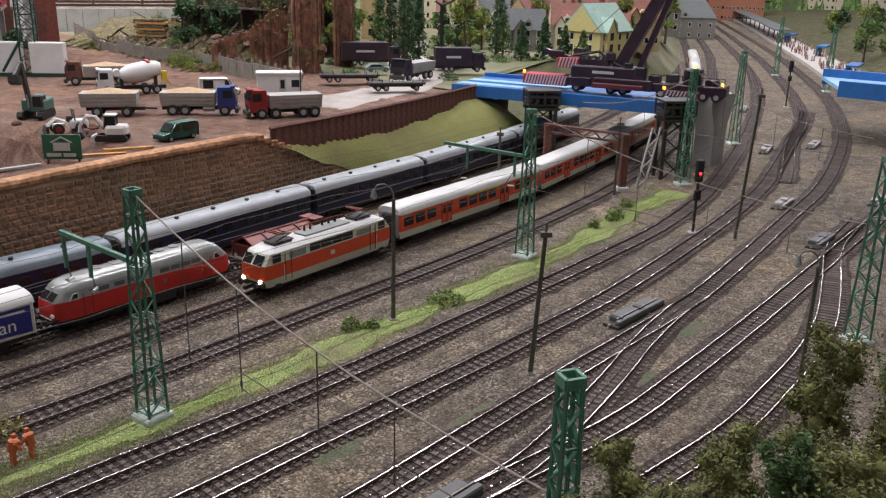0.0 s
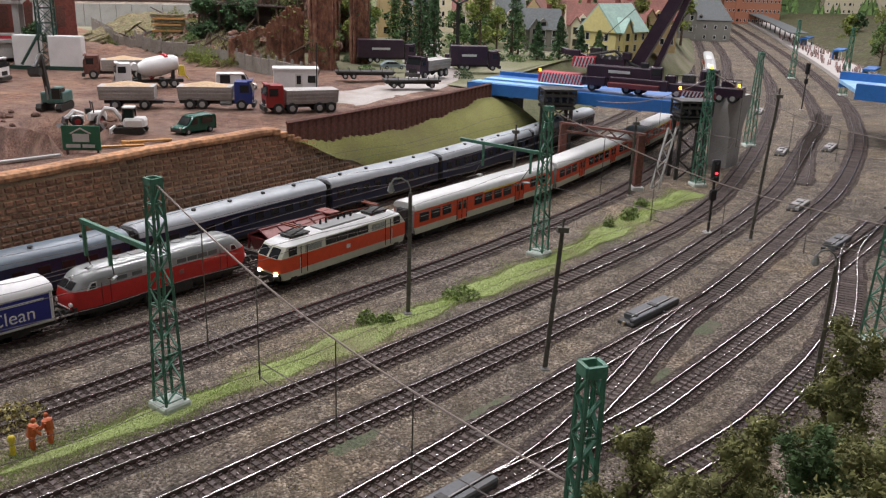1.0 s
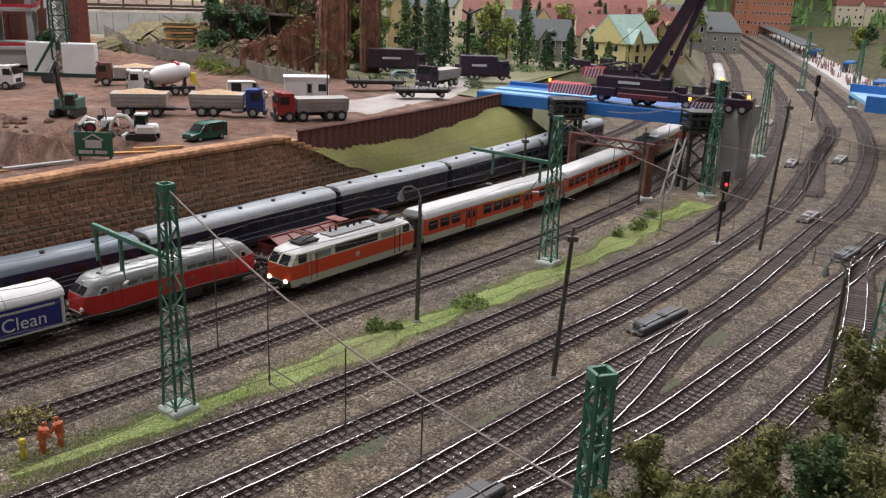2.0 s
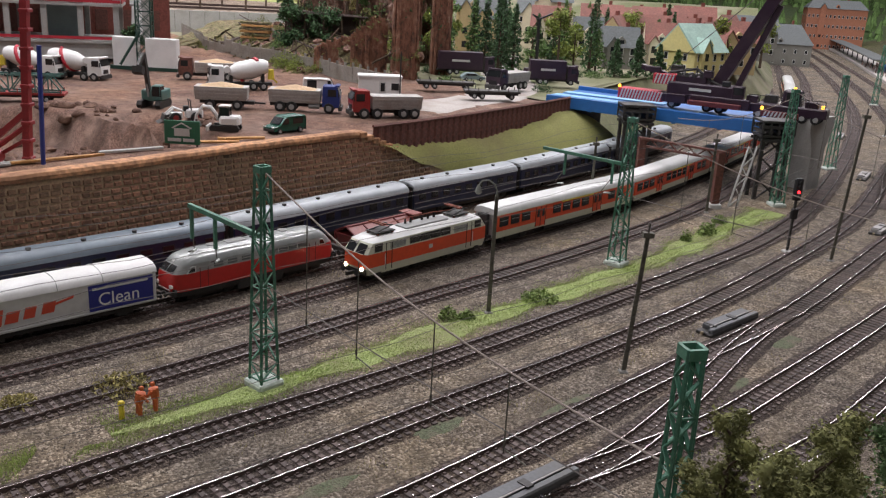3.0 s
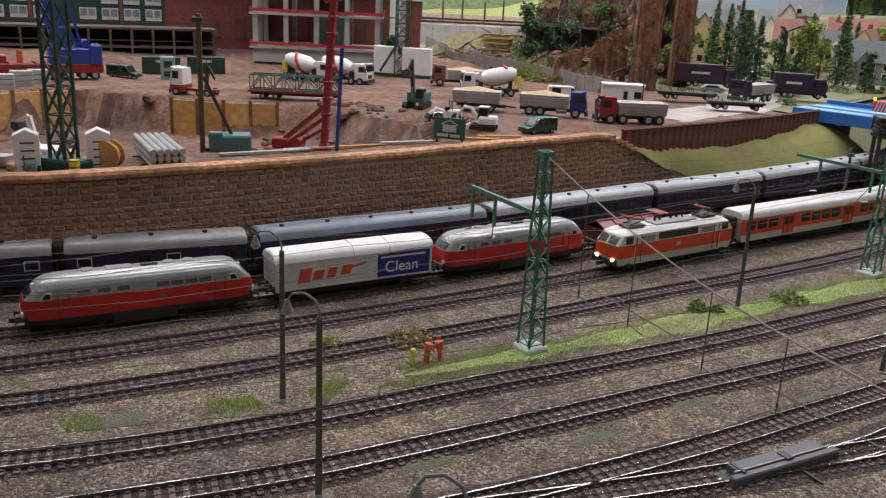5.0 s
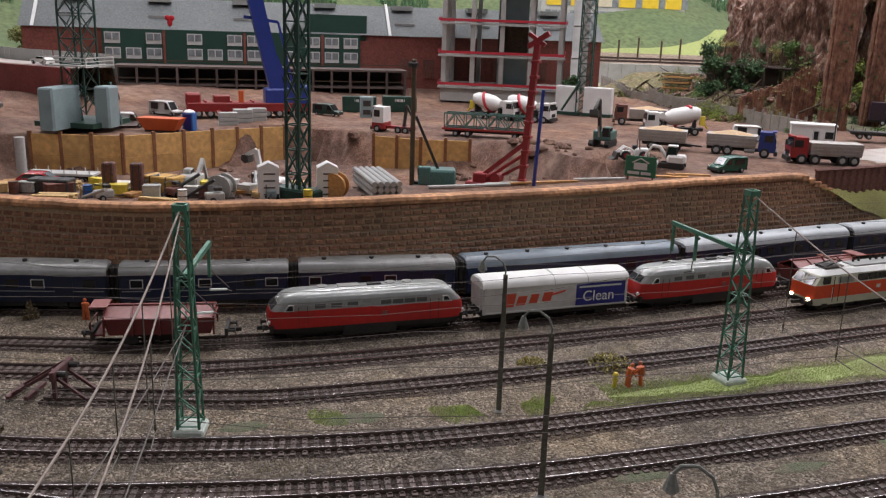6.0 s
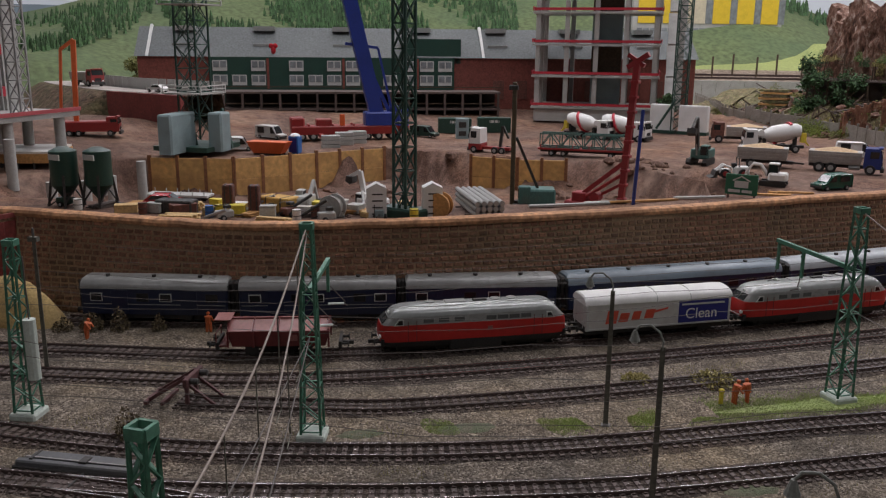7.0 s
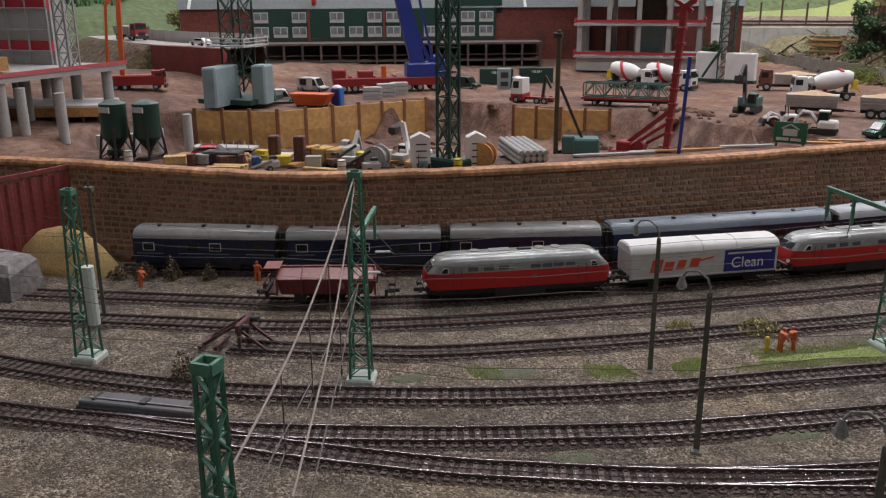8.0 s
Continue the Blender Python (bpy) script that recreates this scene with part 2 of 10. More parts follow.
SLEEPER = paint("sleeper_wood", (0.085, 0.064, 0.057), 0.75, vary=0.4, fine=9, dirt=(0.13, 0.1, 0.085), dirt_amount=0.7, piece=0.4)
BED = gravel("track_bed", [(0.025, 0.02, 0.017), (0.05, 0.04, 0.034), (0.08, 0.064, 0.054), (0.16, 0.133, 0.112)], cell=9.0, patch=0.3, bump=0.8, depth=0.1, stain=(0.045, 0.031, 0.026), stain_amount=0.75, zones=True)
RAIL_SIDE = paint("rail_rust", (0.06, 0.038, 0.032), 0.65, metal=0.2, vary=0.3)
RAIL_HEAD = paint("rail_head", (0.5, 0.46, 0.45), 0.22, metal=0.9, vary=0.25, fine=1.5, coarse=0.12, bump=0.02, dirt=(0.16, 0.1, 0.085), dirt_amount=0.9)
STONE = paint("wall_stone", (0.26, 0.125, 0.074), 0.9, vary=0.45, fine=4, coarse=0.07, bump=0.5, dirt=(0.09, 0.083, 0.05), dirt_amount=0.95, piece=0.42, depth=0.12)
MORTAR = paint("wall_mortar", (0.36, 0.24, 0.145), 0.95, vary=0.3, fine=5, coarse=0.09, bump=0.4, dirt=(0.2, 0.17, 0.1), dirt_amount=0.8)
COPING = paint("wall_coping", (0.46, 0.24, 0.12), 0.85, vary=0.5, fine=2, coarse=0.22, bump=0.4, dirt=(0.2, 0.1, 0.055), dirt_amount=0.9)
MAST_GREEN = paint("mast_green", (0.07, 0.21, 0.14), 0.5, vary=0.25, fine=4, dirt=(0.12, 0.13, 0.08), dirt_amount=0.4, bump=0.05)
CONCRETE = paint("concrete", (0.42, 0.42, 0.4), 0.85, vary=0.15, fine=6, coarse=0.4, dirt=(0.25, 0.24, 0.21), dirt_amount=0.5)
PALE_BASE = paint("pale_base", (0.55, 0.62, 0.56), 0.8, vary=0.12, dirt=(0.4, 0.42, 0.36))
DARK_STEEL = paint("dark_steel", (0.06, 0.058, 0.055), 0.55, metal=0.4, vary=0.3)
RUST_STEEL = paint("rust_steel", (0.14, 0.055, 0.04), 0.75, vary=0.35, fine=3, coarse=0.35, dirt=(0.07, 0.035, 0.03), dirt_amount=0.6)

# ---- plan ----
T4 = Line([(-110, -35), (-95, -26), (-82, -18.5), (-69, -11.3), (-60.4, -5.7), (-54, -0.6), (-48.7, 4.8), (-41.6, 13.1), (-35.3, 22.4), (-29.2, 33), (-24.8, 40), (-19.8, 48.5),
           (-14, 59.2), (-8.4, 69.8), (-3.7, 79), (2, 91), (7.8, 107.9), (13.8, 133.5), (20.4, 168.2), (26.9, 212.2), (31.6, 273.5), (34.5, 400), (34.5, 600)])
T5 = Line([(-104, -44), (-90, -34), (-75, -23.5), (-60.4, -12.7), (-54.3, -7.8), (-48.9, -3), (-44.3, 1.9), (-39.9, 6.9), (-35.8, 12.2), (-31.8, 17.6), (-26.2, 26.9), (-21.7, 34.6),
           (-19.6, 38.3), (-12.4, 50.5), (-7.4, 59.5), (-3.3, 67.2), (2.5, 80), (9.5, 97), (15.3, 113.3), (20, 131.2), (24.4, 148.9), (30, 171.6), (33.6, 200), (36.8, 245.5), (39.5, 315), (41, 430), (41, 600)])
T6 = Line([(-54.3, -7.8), (-49.2, -4.2), (-44.9, -1.5), (-41.2, 1.4), (-37.2, 4.6), (-32.8, 8.9), (-28.6, 13.2), (-23.1, 20.4), (-16.5, 31), (-10, 43), (-4.4, 53.4), (3.7, 68.3), (10.0, 83), (16.6, 99.5),
           (22.3, 113.8), (28.4, 133.9), (34.2, 157.6), (40.1, 193.9), (43.6, 235.4), (47, 318.9), (48, 430), (48, 600)])
T7 = Line([(-28.6, 13.2), (-23, 19.6), (-15.4, 28.4), (-8, 37.5), (-1.7, 46), (1.9, 52.5), (6.6, 61.5), (12.4, 73), (20.5, 89.5), (29, 107), (36, 127), (46, 160), (58, 200), (70, 250)])
T8 = Line([(-16, 16), (-8, 27), (-1, 38), (4.9, 46.5), (8.1, 52.6), (11.3, 59.2), (14.0, 66.5), (16.3, 76.1), (19, 88), (24, 100)])
T9 = Line([(-12.2, 32.3), (-8.6, 36.8), (-6.1, 41.4), (-2.5, 51.5), (-0.4, 58.4), (2.2, 65.2), (4.6, 70.0)])
T10 = Line([(-100, -56), (-84, -44), (-68, -31.5), (-53, -19.5), (-40, -8.5), (-30, 1), (-22, 9.5), (-16, 16)])
CROSS = Line([(33.3, 186), (29.5, 168), (25.5, 153), (22.9, 141), (20.5, 127), (18.5, 117)])
T3 = Line([(-60.5, 3.2), (-57.6, 5.8), (-51.8, 11.7), (-49.3, 14.8), (-42.7, 25.7), (-38.4, 33.8), (-33.8, 42.2), (-26.4, 57.1), (-20, 69.5), (-14, 82), (-8.5, 95), (-3, 110), (3, 133), (10, 168), (16, 210), (21, 270), (25, 360), (27, 600)])
T2 = Line([(-112, -36), (-98, -25), (-84, -13.5), (-71.3, -1.6), (-61.4, 8.1), (-54.2, 18), (-46.8, 30.7), (-37.8, 47.7), (-26.3, 72.2), (-21.4, 83), (-13, 102), (-4.2, 128.3), (3, 155), (9, 190), (14, 240), (17, 330), (20, 460)])
T1 = Line(T2.offset(5.2, T2.near(-80.5, -10.2)))
T0 = Line([(-84.6, 3.4), (-83.5, 4.6), (-73.7, 15), (-64.5, 26.7), (-55.8, 38.8), (-45.1, 59.5), (-35.8, 81.2), (-27.9, 99.2), (-18.5, 124), (-11, 150), (-4, 180), (2, 230), (4, 330)])
TRACKS = [T4, T5, T6, T3, T2, T7, T8, T1, T0, T9, T10, CROSS]
WALL = Line([(-106, -8), (-98, -2), (-93.7, 1.3), (-84, 8.5), (-75, 15), (-68.5, 22.5), (-63, 30.9), (-58.3, 41), (-53.5, 53), (-48.2, 66), (-43.5, 76), (-40.4, 82.8), (-35.4, 94)])
WALL_END = WALL.near(-41, 81.5)
YARD, RIM = 8.6, 9.1


def bumpy(x, y, size, amount):
    return amount * noise.noise(Vector((x / size, y / size, 0.3)))


def ground_z(x, y):
    z = 0.0 + bumpy(x, y, 4, 0.08) + bumpy(x, y, 1.3, 0.04)
    # the bank under the trees on the viewers' side
    d = (x - 2.5) * 0.86 - (y - 22) * 0.5
    z += 9.5 * min(max((d - 4.0) / 14, 0), 1) ** 1.1 * min(max((40 - d) / 14, 0), 1) * min(max((64 - y) / 18, 0), 1) * min(max((y + 4) / 14, 0), 1)
    return z


def sheet(name, xs, ys, height, material, label, category):
    g = Geo()
    nx, ny = len(xs) - 1, len(ys) - 1
    g.v = [(x, y, height(x, y)) for y in ys for x in xs]
    g.f = [(j * (nx + 1) + i, j * (nx + 1) + i + 1, (j + 1) * (nx + 1) + i + 1, (j + 1) * (nx + 1) + i) for j in range(ny) for i in range(nx)]
    return tagged(part(name, g, material, sharp=60), label, category, kind="structure")


sheet("ground", np.r_[np.arange(-300, -100, 8), np.arange(-100, 60, 1.2), np.arange(60, 320, 8)].tolist(),
      np.r_[np.arange(-130, -50, 8), np.arange(-50, 140, 1.2), np.arange(140, 250, 4), np.arange(250, 720, 12)].tolist(), ground_z, BALLAST, "grey-brown ballast ground of the model railway yard", "ground")

# ---- tracks ----
SLEEPER_MESH = Geo().bevel_box(0, 0, 0, 0.34, 2.6, 0.15, 0.03).mesh("sleeper")
SLEEPER_MESH.materials.append(SLEEPER)


PITCH = 0.68


def near_view(x, y):
    """The stretch of the yard that lies close to the viewers' side."""
    return -62 < x < 14 and -14 < y < 66


def track(line, s0, s1, lift=0.0, sleepers=True):
    ob = thing("track", 0, 0, 0, 0, "model railway track with dark wooden sleepers and bright railheads", "railway track", "tracks", "structure")
    for side in (-0.78, 0.78):
        n = int((s1 - s0) / 1.2)
        foot, head = [], []
        for i in range(n + 1):
            s = s0 + (s1 - s0) * i / n
            a, b = line.at(s, side - 0.09), line.at(s, side + 0.09)
            c, d = line.at(s, side - 0.04), line.at(s, side + 0.04)
            foot.append([(a[0], a[1], 0.1), (a[0], a[1], 0.15), (c[0], c[1], 0.27), (d[0], d[1], 0.27), (b[0], b[1], 0.15), (b[0], b[1], 0.1)])
            head.append([(c[0], c[1], 0.26), (c[0], c[1], 0.335), (d[0], d[1], 0.335), (d[0], d[1], 0.26)])
        rail = part("rail", Geo().loft(foot), RAIL_SIDE, ob)
        part("railhead", Geo().loft(head), RAIL_HEAD, rail, "polished steel railhead")
    n = int((s1 - s0) / 1.5)
    bed = []
    for i in range(n + 1):
        s = s0 + (s1 - s0) * i / n
        w = 1.5 + 0.2 * noise.noise(Vector((s * 0.5, line.length, 0)))
        bed.append([(*line.at(s, o)[:2], z + lift) for o, z in ((-w - 0.5, -0.14), (-w, 0.03), (-1.0, 0.07), (0.0, 0.085), (1.0, 0.07), (w, 0.03), (w + 0.5, -0.14))])
    tagged(part("ballast_bed", Geo().loft(bed, closed=False), BED, ob, "dark oily ballast between and beside the rails", 60), kind="stuff")
    n = int((s1 - s0) / 2.0)
    part("stud_rail", Geo().tube([(*line.at(s0 + (s1 - s0) * i / n)[:2], 0.155) for i in range(n + 1)], 0.03, 4), RAIL_SIDE, ob, "thin row of centre contact studs")
    rest, clips, studs = Geo(), Geo(), Geo()
    count = 0
    for i in range(int((s1 - s0) / PITCH)):
        x, y, r = line.at(s0 + PITCH * i)
        if y > 420:
            break
        if sleepers and near_view(x, y) and count < 210:
            piece = part("sleeper", SLEEPER_MESH, SLEEPER, ob)
            piece.matrix_basis = at(x, y, 0.0, r + random.uniform(-1.2, 1.2))
            count += 1
        elif sleepers:
            rest.box(x, y, 0.0, 0.34, 2.6, 0.15, r)
        if near_view(x, y):
            studs.box(x, y, 0.15, 0.16, 0.09, 0.11, r, 0.6)
            for o in (-0.98, -0.58, 0.58, 0.98):
                cx, cy, _ = line.at(s0 + PITCH * i, o)
                clips.box(cx, cy, 0.14, 0.24, 0.16, 0.09, r, 0.7)
    if rest.v:
        tagged(part("distant_sleepers", rest, SLEEPER, ob), kind="stuff")
    if studs.v:
        tagged(part("contact_studs", studs, RAIL_HEAD, ob), "bright little contact studs between the rails", kind="stuff")
    if clips.v:
        tagged(part("rail_clips", clips, RAIL_SIDE, ob), "small rusty steel rail clips", kind="stuff")
    return ob


for i, line in enumerate(TRACKS):
    track(line, 0, line.length, 0.004 * i)

# point machines and long switch covers beside the tracks
BOX_GREY = paint("box_grey", (0.1, 0.105, 0.11), 0.55, vary=0.15, fine=5, dirt=(0.16, 0.15, 0.13), dirt_amount=0.4)
BOX_PALE = paint("box_pale", (0.33, 0.32, 0.31), 0.6, vary=0.2, fine=5, dirt=(0.2, 0.18, 0.16), dirt_amount=0.6)


RIM_SCREW = paint("screw_brass", (0.5, 0.42, 0.28), 0.4, metal=0.6, vary=0.1, bump=0)


def point_machine(x, y, rot, length=6.0, pale=False):
    ob = thing("point_machine", x, y, -0.1, rot, ("pale grey" if pale else "dark grey") + " plastic point machine cover beside the rails", "point machine", "point machines")
    m = BOX_PALE if pale else BOX_GREY
    w = 1.5
    part("base", Geo().bevel_box(0, 0, 0, length, w, 0.35, 0.08), DARK_STEEL, ob)
    part("motor_ridge", Geo().bevel_box(0.1, -w * 0.3, 0.33, length * 0.98, w * 0.32, 0.36, 0.1), m, ob)
    part("cover", Geo().bevel_box(length * 0.02, w * 0.2, 0.33, length * 0.82, w * 0.52, 0.42, 0.06), m, ob)
    part("edge_strip", Geo().bar((-length * 0.42, -w * 0.1, 0.74), (length * 0.48, -w * 0.1, 0.74), 0.1, 0.06), BOX_PALE, ob, "pale worn edge strip")
    part("bracket", Geo().box(length * 0.06, 0, 0.6, 0.5, w * 0.5, 0.22), DARK_STEEL, ob)
    part("bracket", Geo().box(-length * 0.36, 0.1, 0.6, 0.2, w * 0.7, 0.2), DARK_STEEL, ob)
    part("screw", Geo().cyl((-length * 0.5, 0.1, 0.3), (-length * 0.53, 0.1, 0.3), 0.12, 8), RIM_SCREW, ob)
    part("rod", Geo().bar((length * 0.1, -w / 2, 0.3), (length * 0.1, -w / 2 - 1.6, 0.25), 0.12), DARK_STEEL, ob)


for x, y, rot, ln, pale in ((-1.0, 64.1, 59.5, 7.2, False), (16.4, 104.5, 66, 5, True), (17.9, 89.5, 62, 5.4, False), (28.3, 109.5, 66, 5, True), (19.2, 140, 75, 6, True),
                            (27.5, 146.5, 70, 6, True), (20.6, 184, 80, 6, True), (-11.4, 33.4, 59, 8.2, False), (-55.2, -5.9, 38, 8, False)):
    point_machine(x, y, rot, ln, pale)

# ---- grass and weeds between the tracks ----
GRASS = paint("static_grass", (0.42, 0.53, 0.18), 0.9, vary=0.2, fine=3, coarse=0.3, bump=0, dirt=(0.42, 0.45, 0.2), dirt_amount=0.8, piece=0.12)
GRASS_DARK = paint("dark_grass", (0.17, 0.24, 0.07), 0.9, vary=0.4, bump=0, piece=0.4)
WEED = paint("dry_weed", (0.33, 0.29, 0.11), 0.9, vary=0.4, bump=0, piece=0.4)
BRUSH = paint("dry_brush_brown", (0.13, 0.1, 0.055), 0.9, vary=0.4, bump=0, piece=0.4)
MOSS = paint("moss_powder", (0.1, 0.115, 0.065), 0.95, vary=0.5, fine=8, coarse=0.9, bump=0.8, dirt=(0.16, 0.135, 0.1), dirt_amount=1.0, depth=0.15)


def blades(spots, size, material, name, label, category="grass"):
    g = Geo()
    for x, y, z, scale in spots:
        a = random.uniform(0, 6.28)
        h = size * scale * random.uniform(0.6, 1.3)
        w = 0.012 + 0.016 * scale
        lean = random.uniform(-0.5, 0.5) * h
        c, s = math.cos(a), math.sin(a)
        g.add([(x - w * c, y - w * s, z - 0.05), (x + w * c, y + w * s, z - 0.05), (x - lean * s, y + lean * c, z + h)], [(0, 1, 2)])
    return tagged(part(name, g, material, sharp=180), label, category, kind="stuff")


STRIP = Line([(-46.5, 12.8), (-39.8, 22.1), (-34, 31.6), (-28.4, 41.2), (-22.3, 52.4), (-15, 66.2), (-8, 80.2), (-1.2, 97.5), (4.0, 108)])
spots, thin = [], []
s_full = STRIP.near(-34.5, 31)
for _ in range(130000):
    s = random.uniform(0, STRIP.length)
    wide = 1.9 + 0.6 * math.sin(s * 0.31) + 0.4 * math.sin(s * 0.83 + 1)
    o = random.gauss(0, 0.5) * wide
    x, y, _ = STRIP.at(s, o - 0.3)
    patch = noise.noise(Vector((x / 3.2, y / 3.2, 2.0)))
    if s < s_full and patch < 0.1 + 0.25 * (s_full - s) / s_full:
        continue
    if math.hypot(x + 29.6, y - 39.6) < 1.2 or abs(o) > wide * 1.5:
        continue
    spots.append((x, y, ground_z(x, y), 1.0))
blades(spots, 0.12, GRASS, "grass_strip", "bright green static grass strip between the tracks", "grass")
g = Geo()
rows = []
for i in range(161):
    s = s_full + (STRIP.length - s_full) * i / 160
    w = (1.45 + 0.4 * math.sin(s * 0.31) + 0.35 * math.sin(s * 0.83 + 1)) * min(1, 0.1 + (s - s_full) / 14)
    rows.append([])
    for k in range(7):
        x, y, _ = STRIP.at(s, -0.3 + w * (k / 3 - 1) * (1 + 0.15 * noise.noise(Vector((s, k * 3.0, 0)))))
        rows[-1].append((x, y, ground_z(x, y) + (0.05 if 0 < k < 6 else -0.06)))
tagged(part("grass_bed", g.loft(rows, closed=False), GRASS_SOIL), "mossy green soil under the grass strip", "grass", kind="structure")
# weeds and moss between the rails
spots = []
for line, o in ((T4, -2.4), (T5, -2.5), (T3, 2.7), (T2, 2.6), (T4, 2.6), (T6, -2.6)):
    for _ in range(260):
        s = random.uniform(0, min(line.length, 190))
        cx, cy, _ = line.at(s, o + random.gauss(0, 0.35))
        if noise.noise(Vector((cx / 6, cy / 6, 7))) < 0.08:
            continue
        for _ in range(9):
            x, y = cx + random.gauss(0, 0.5), cy + random.gauss(0, 0.5)
            spots.append((x, y, ground_z(x, y), 0.7))
blades(spots, 0.3, WEED, "dry_weeds", "dry yellowish weeds between the railway tracks", "weeds")


def moss(x, y, rx, ry, rot):
    g = Geo()
    n = 22
    rings = []
    for k, q in enumerate((1.0, 0.7, 0.35, 0.05)):
        rings.append([])
        for i in range(n):
            a = 2 * math.pi * i / n
            r = q * (1 + 0.35 * noise.noise(Vector((math.cos(a) * 2 + x, math.sin(a) * 2 + y, 0))))
            u, w = rx * r * math.cos(a), ry * r * math.sin(a)
            c, s = math.cos(radians(rot)), math.sin(radians(rot))
            px, py = x + u * c - w * s, y + u * s + w * c
            rings[-1].append((px, py, ground_z(px, py) + (-0.05 if k == 0 else 0.05)))
    tagged(part("moss_patch", g.loft(rings, caps=False), MOSS), "grey-green patch of moss powder on the ballast", "moss", "moss patches", "stuff")


for x, y, rx, ry in ((-17.5, 39, 2.6, 1.0), (-10.6, 44.6, 3.4, 0.8), (-0.5, 52.5, 2.0, 0.7), (3.5, 62.5, 2.4, 0.9), (-27, 22.5, 2.0, 0.7), (-44, 15.5, 2.4, 0.9), (-20.8, 30.5, 2.2, 0.7),
                     (-34, 10, 2.5, 0.8), (-48, 9.8, 1.8, 0.8), (8, 79, 3, 1), (-5.5, 62.5, 2.4, 0.8)):
    moss(x, y, rx, ry, 60)


def shrub(x, y, r, h, material, label, name="shrub", z=None):
    """A low clump of many small leaves."""
    ob = thing(name, x, y, ground_z(x, y) if z is None else z, 0, label, "bush", "small bushes")
    g = Geo()
    for _ in range(int(160 + 260 * r)):
        a, q, t = random.uniform(0, 6.28), random.random() ** 0.6 * r, random.random()
        cx, cy, cz = q * math.cos(a), q * math.sin(a), h * t * (1 - 0.7 * (q / r) ** 2)
        s = random.uniform(0.1, 0.22)
        d = [Vector((random.gauss(0, 1), random.gauss(0, 1), random.gauss(0, 1))).normalized() * s for _ in range(3)]
        g.add([Vector((cx, cy, cz)) + v for v in d], [(0, 1, 2)])
    part("foliage", g, material, ob, sharp=180)
    part("stem", Geo().cyl((0, 0, -0.1), (0, 0, h * 0.5), 0.08, 5), SLEEPER, ob)
    return ob


for x, y, r, h, m in ((-22.2, 55.6, 0.8, 1.1, GRASS_DARK), (-20.9, 56.3, 0.7, 0.7, GRASS_DARK), (-16.4, 63.2, 1.6, 0.8, GRASS_DARK), (-5.4, 88.5, 0.6, 1.2, GRASS_DARK), (-3.6, 92, 0.8, 1.6, GRASS_DARK),
                      (-2.9, 93.2, 0.8, 1.4, GRASS_DARK), (-37.4, 35.6, 1.8, 0.9, WEED), (-57.5, -1.9, 0.9, 2.2, BRUSH), (-2.0, 99, 0.9, 1.0, GRASS_DARK), (-41.5, 31.4, 1.2, 0.5, WEED)):
    shrub(x, y, r, h, m, "low " + ("dry brown" if m in (WEED, BRUSH) else "dark green") + " bush standing beside the tracks")

# loose ballast stones
STONES = paint("ballast_stone", (0.24, 0.205, 0.17), 0.9, vary=0.3, fine=12, bump=0.3, piece=0.8)
g = Geo()
for _ in range(40000):
    x, y = random.uniform(-64, 16), random.uniform(-14, 78)
    if (x + 20) * 0.88 - (y - 38) * 0.47 > 40:
        continue
    r = random.uniform(0.04, 0.1)
    z = ground_z(x, y) + r * 0.3
    a = random.uniform(0, 6.28)
    c, s = math.cos(a) * r, math.sin(a) * r
    g.add([(x + c, y + s, z - r * 0.5), (x - s, y + c, z - r * 0.4), (x - c, y - s * 1.3, z - r * 0.5), (x + s * 1.2, y - c, z - r * 0.4), (x + r * 0.2, y, z + r * 0.6)],
          [(0, 1, 4), (1, 2, 4), (2, 3, 4), (3, 0, 4)])
tagged(part("ballast_stones", g, STONES, sharp=10), "loose grey and brown ballast stones on the ground", "ballast", kind="stuff")

# ---- retaining wall of stone blocks ----
def wall_top(s):
    return RIM + 0.12 * math.sin(s * 0.13) - 5.4 * max(0.0, (s - WALL_END) / (WALL.length - WALL_END))


BATTER = 1.4


def wall_face(s, z, out=0.0):
    x, y, h = WALL.at(s, -BATTER * (1 - z / RIM) - out)
    return x, y, h


rings = []
for i in range(131):
    s = WALL.length * i / 130
    h = wall_top(s) - 0.3
    (xa, ya, _), (xb, yb, _), (xc, yc, _) = wall_face(s, -0.4), wall_face(s, h), WALL.at(s, 1.6)
    rings.append([(xa, ya, -0.4), (xb, yb, h), (xc, yc, h), (xc, yc, -0.4)])
wall = tagged(part("wall_retaining", Geo().loft(rings), MORTAR), "tall retaining wall of brown weathered stone blocks", "retaining wall", kind="structure")
COURSE = 0.55
block_meshes = []
for k in range(8):
    g = Geo()
    ln, ht = random.uniform(0.68, 0.86), COURSE - 0.13
    jit = [random.uniform(-0.035, 0.035) for _ in range(8)]
    g.add([(-ln / 2 + jit[0], 0, 0.03), (ln / 2 + jit[1], 0, 0.02), (ln / 2 + jit[2], 0, ht), (-ln / 2 + jit[3], 0, ht),
           (-ln / 2 + 0.08, -0.09, 0.08), (ln / 2 - 0.09, -0.085, 0.07), (ln / 2 - 0.08, -0.09, ht - 0.06), (-ln / 2 + 0.09, -0.085, ht - 0.07)],
          [(4, 5, 6, 7), (0, 1, 5, 4), (1, 2, 6, 5), (2, 3, 7, 6), (3, 0, 4, 7)])
    me = g.mesh("stone_block", 20)
    me.materials.append(STONE)
    block_meshes.append((ln, me, g))
singles, rest = 0, Geo()
lean = math.degrees(math.atan(BATTER / RIM))
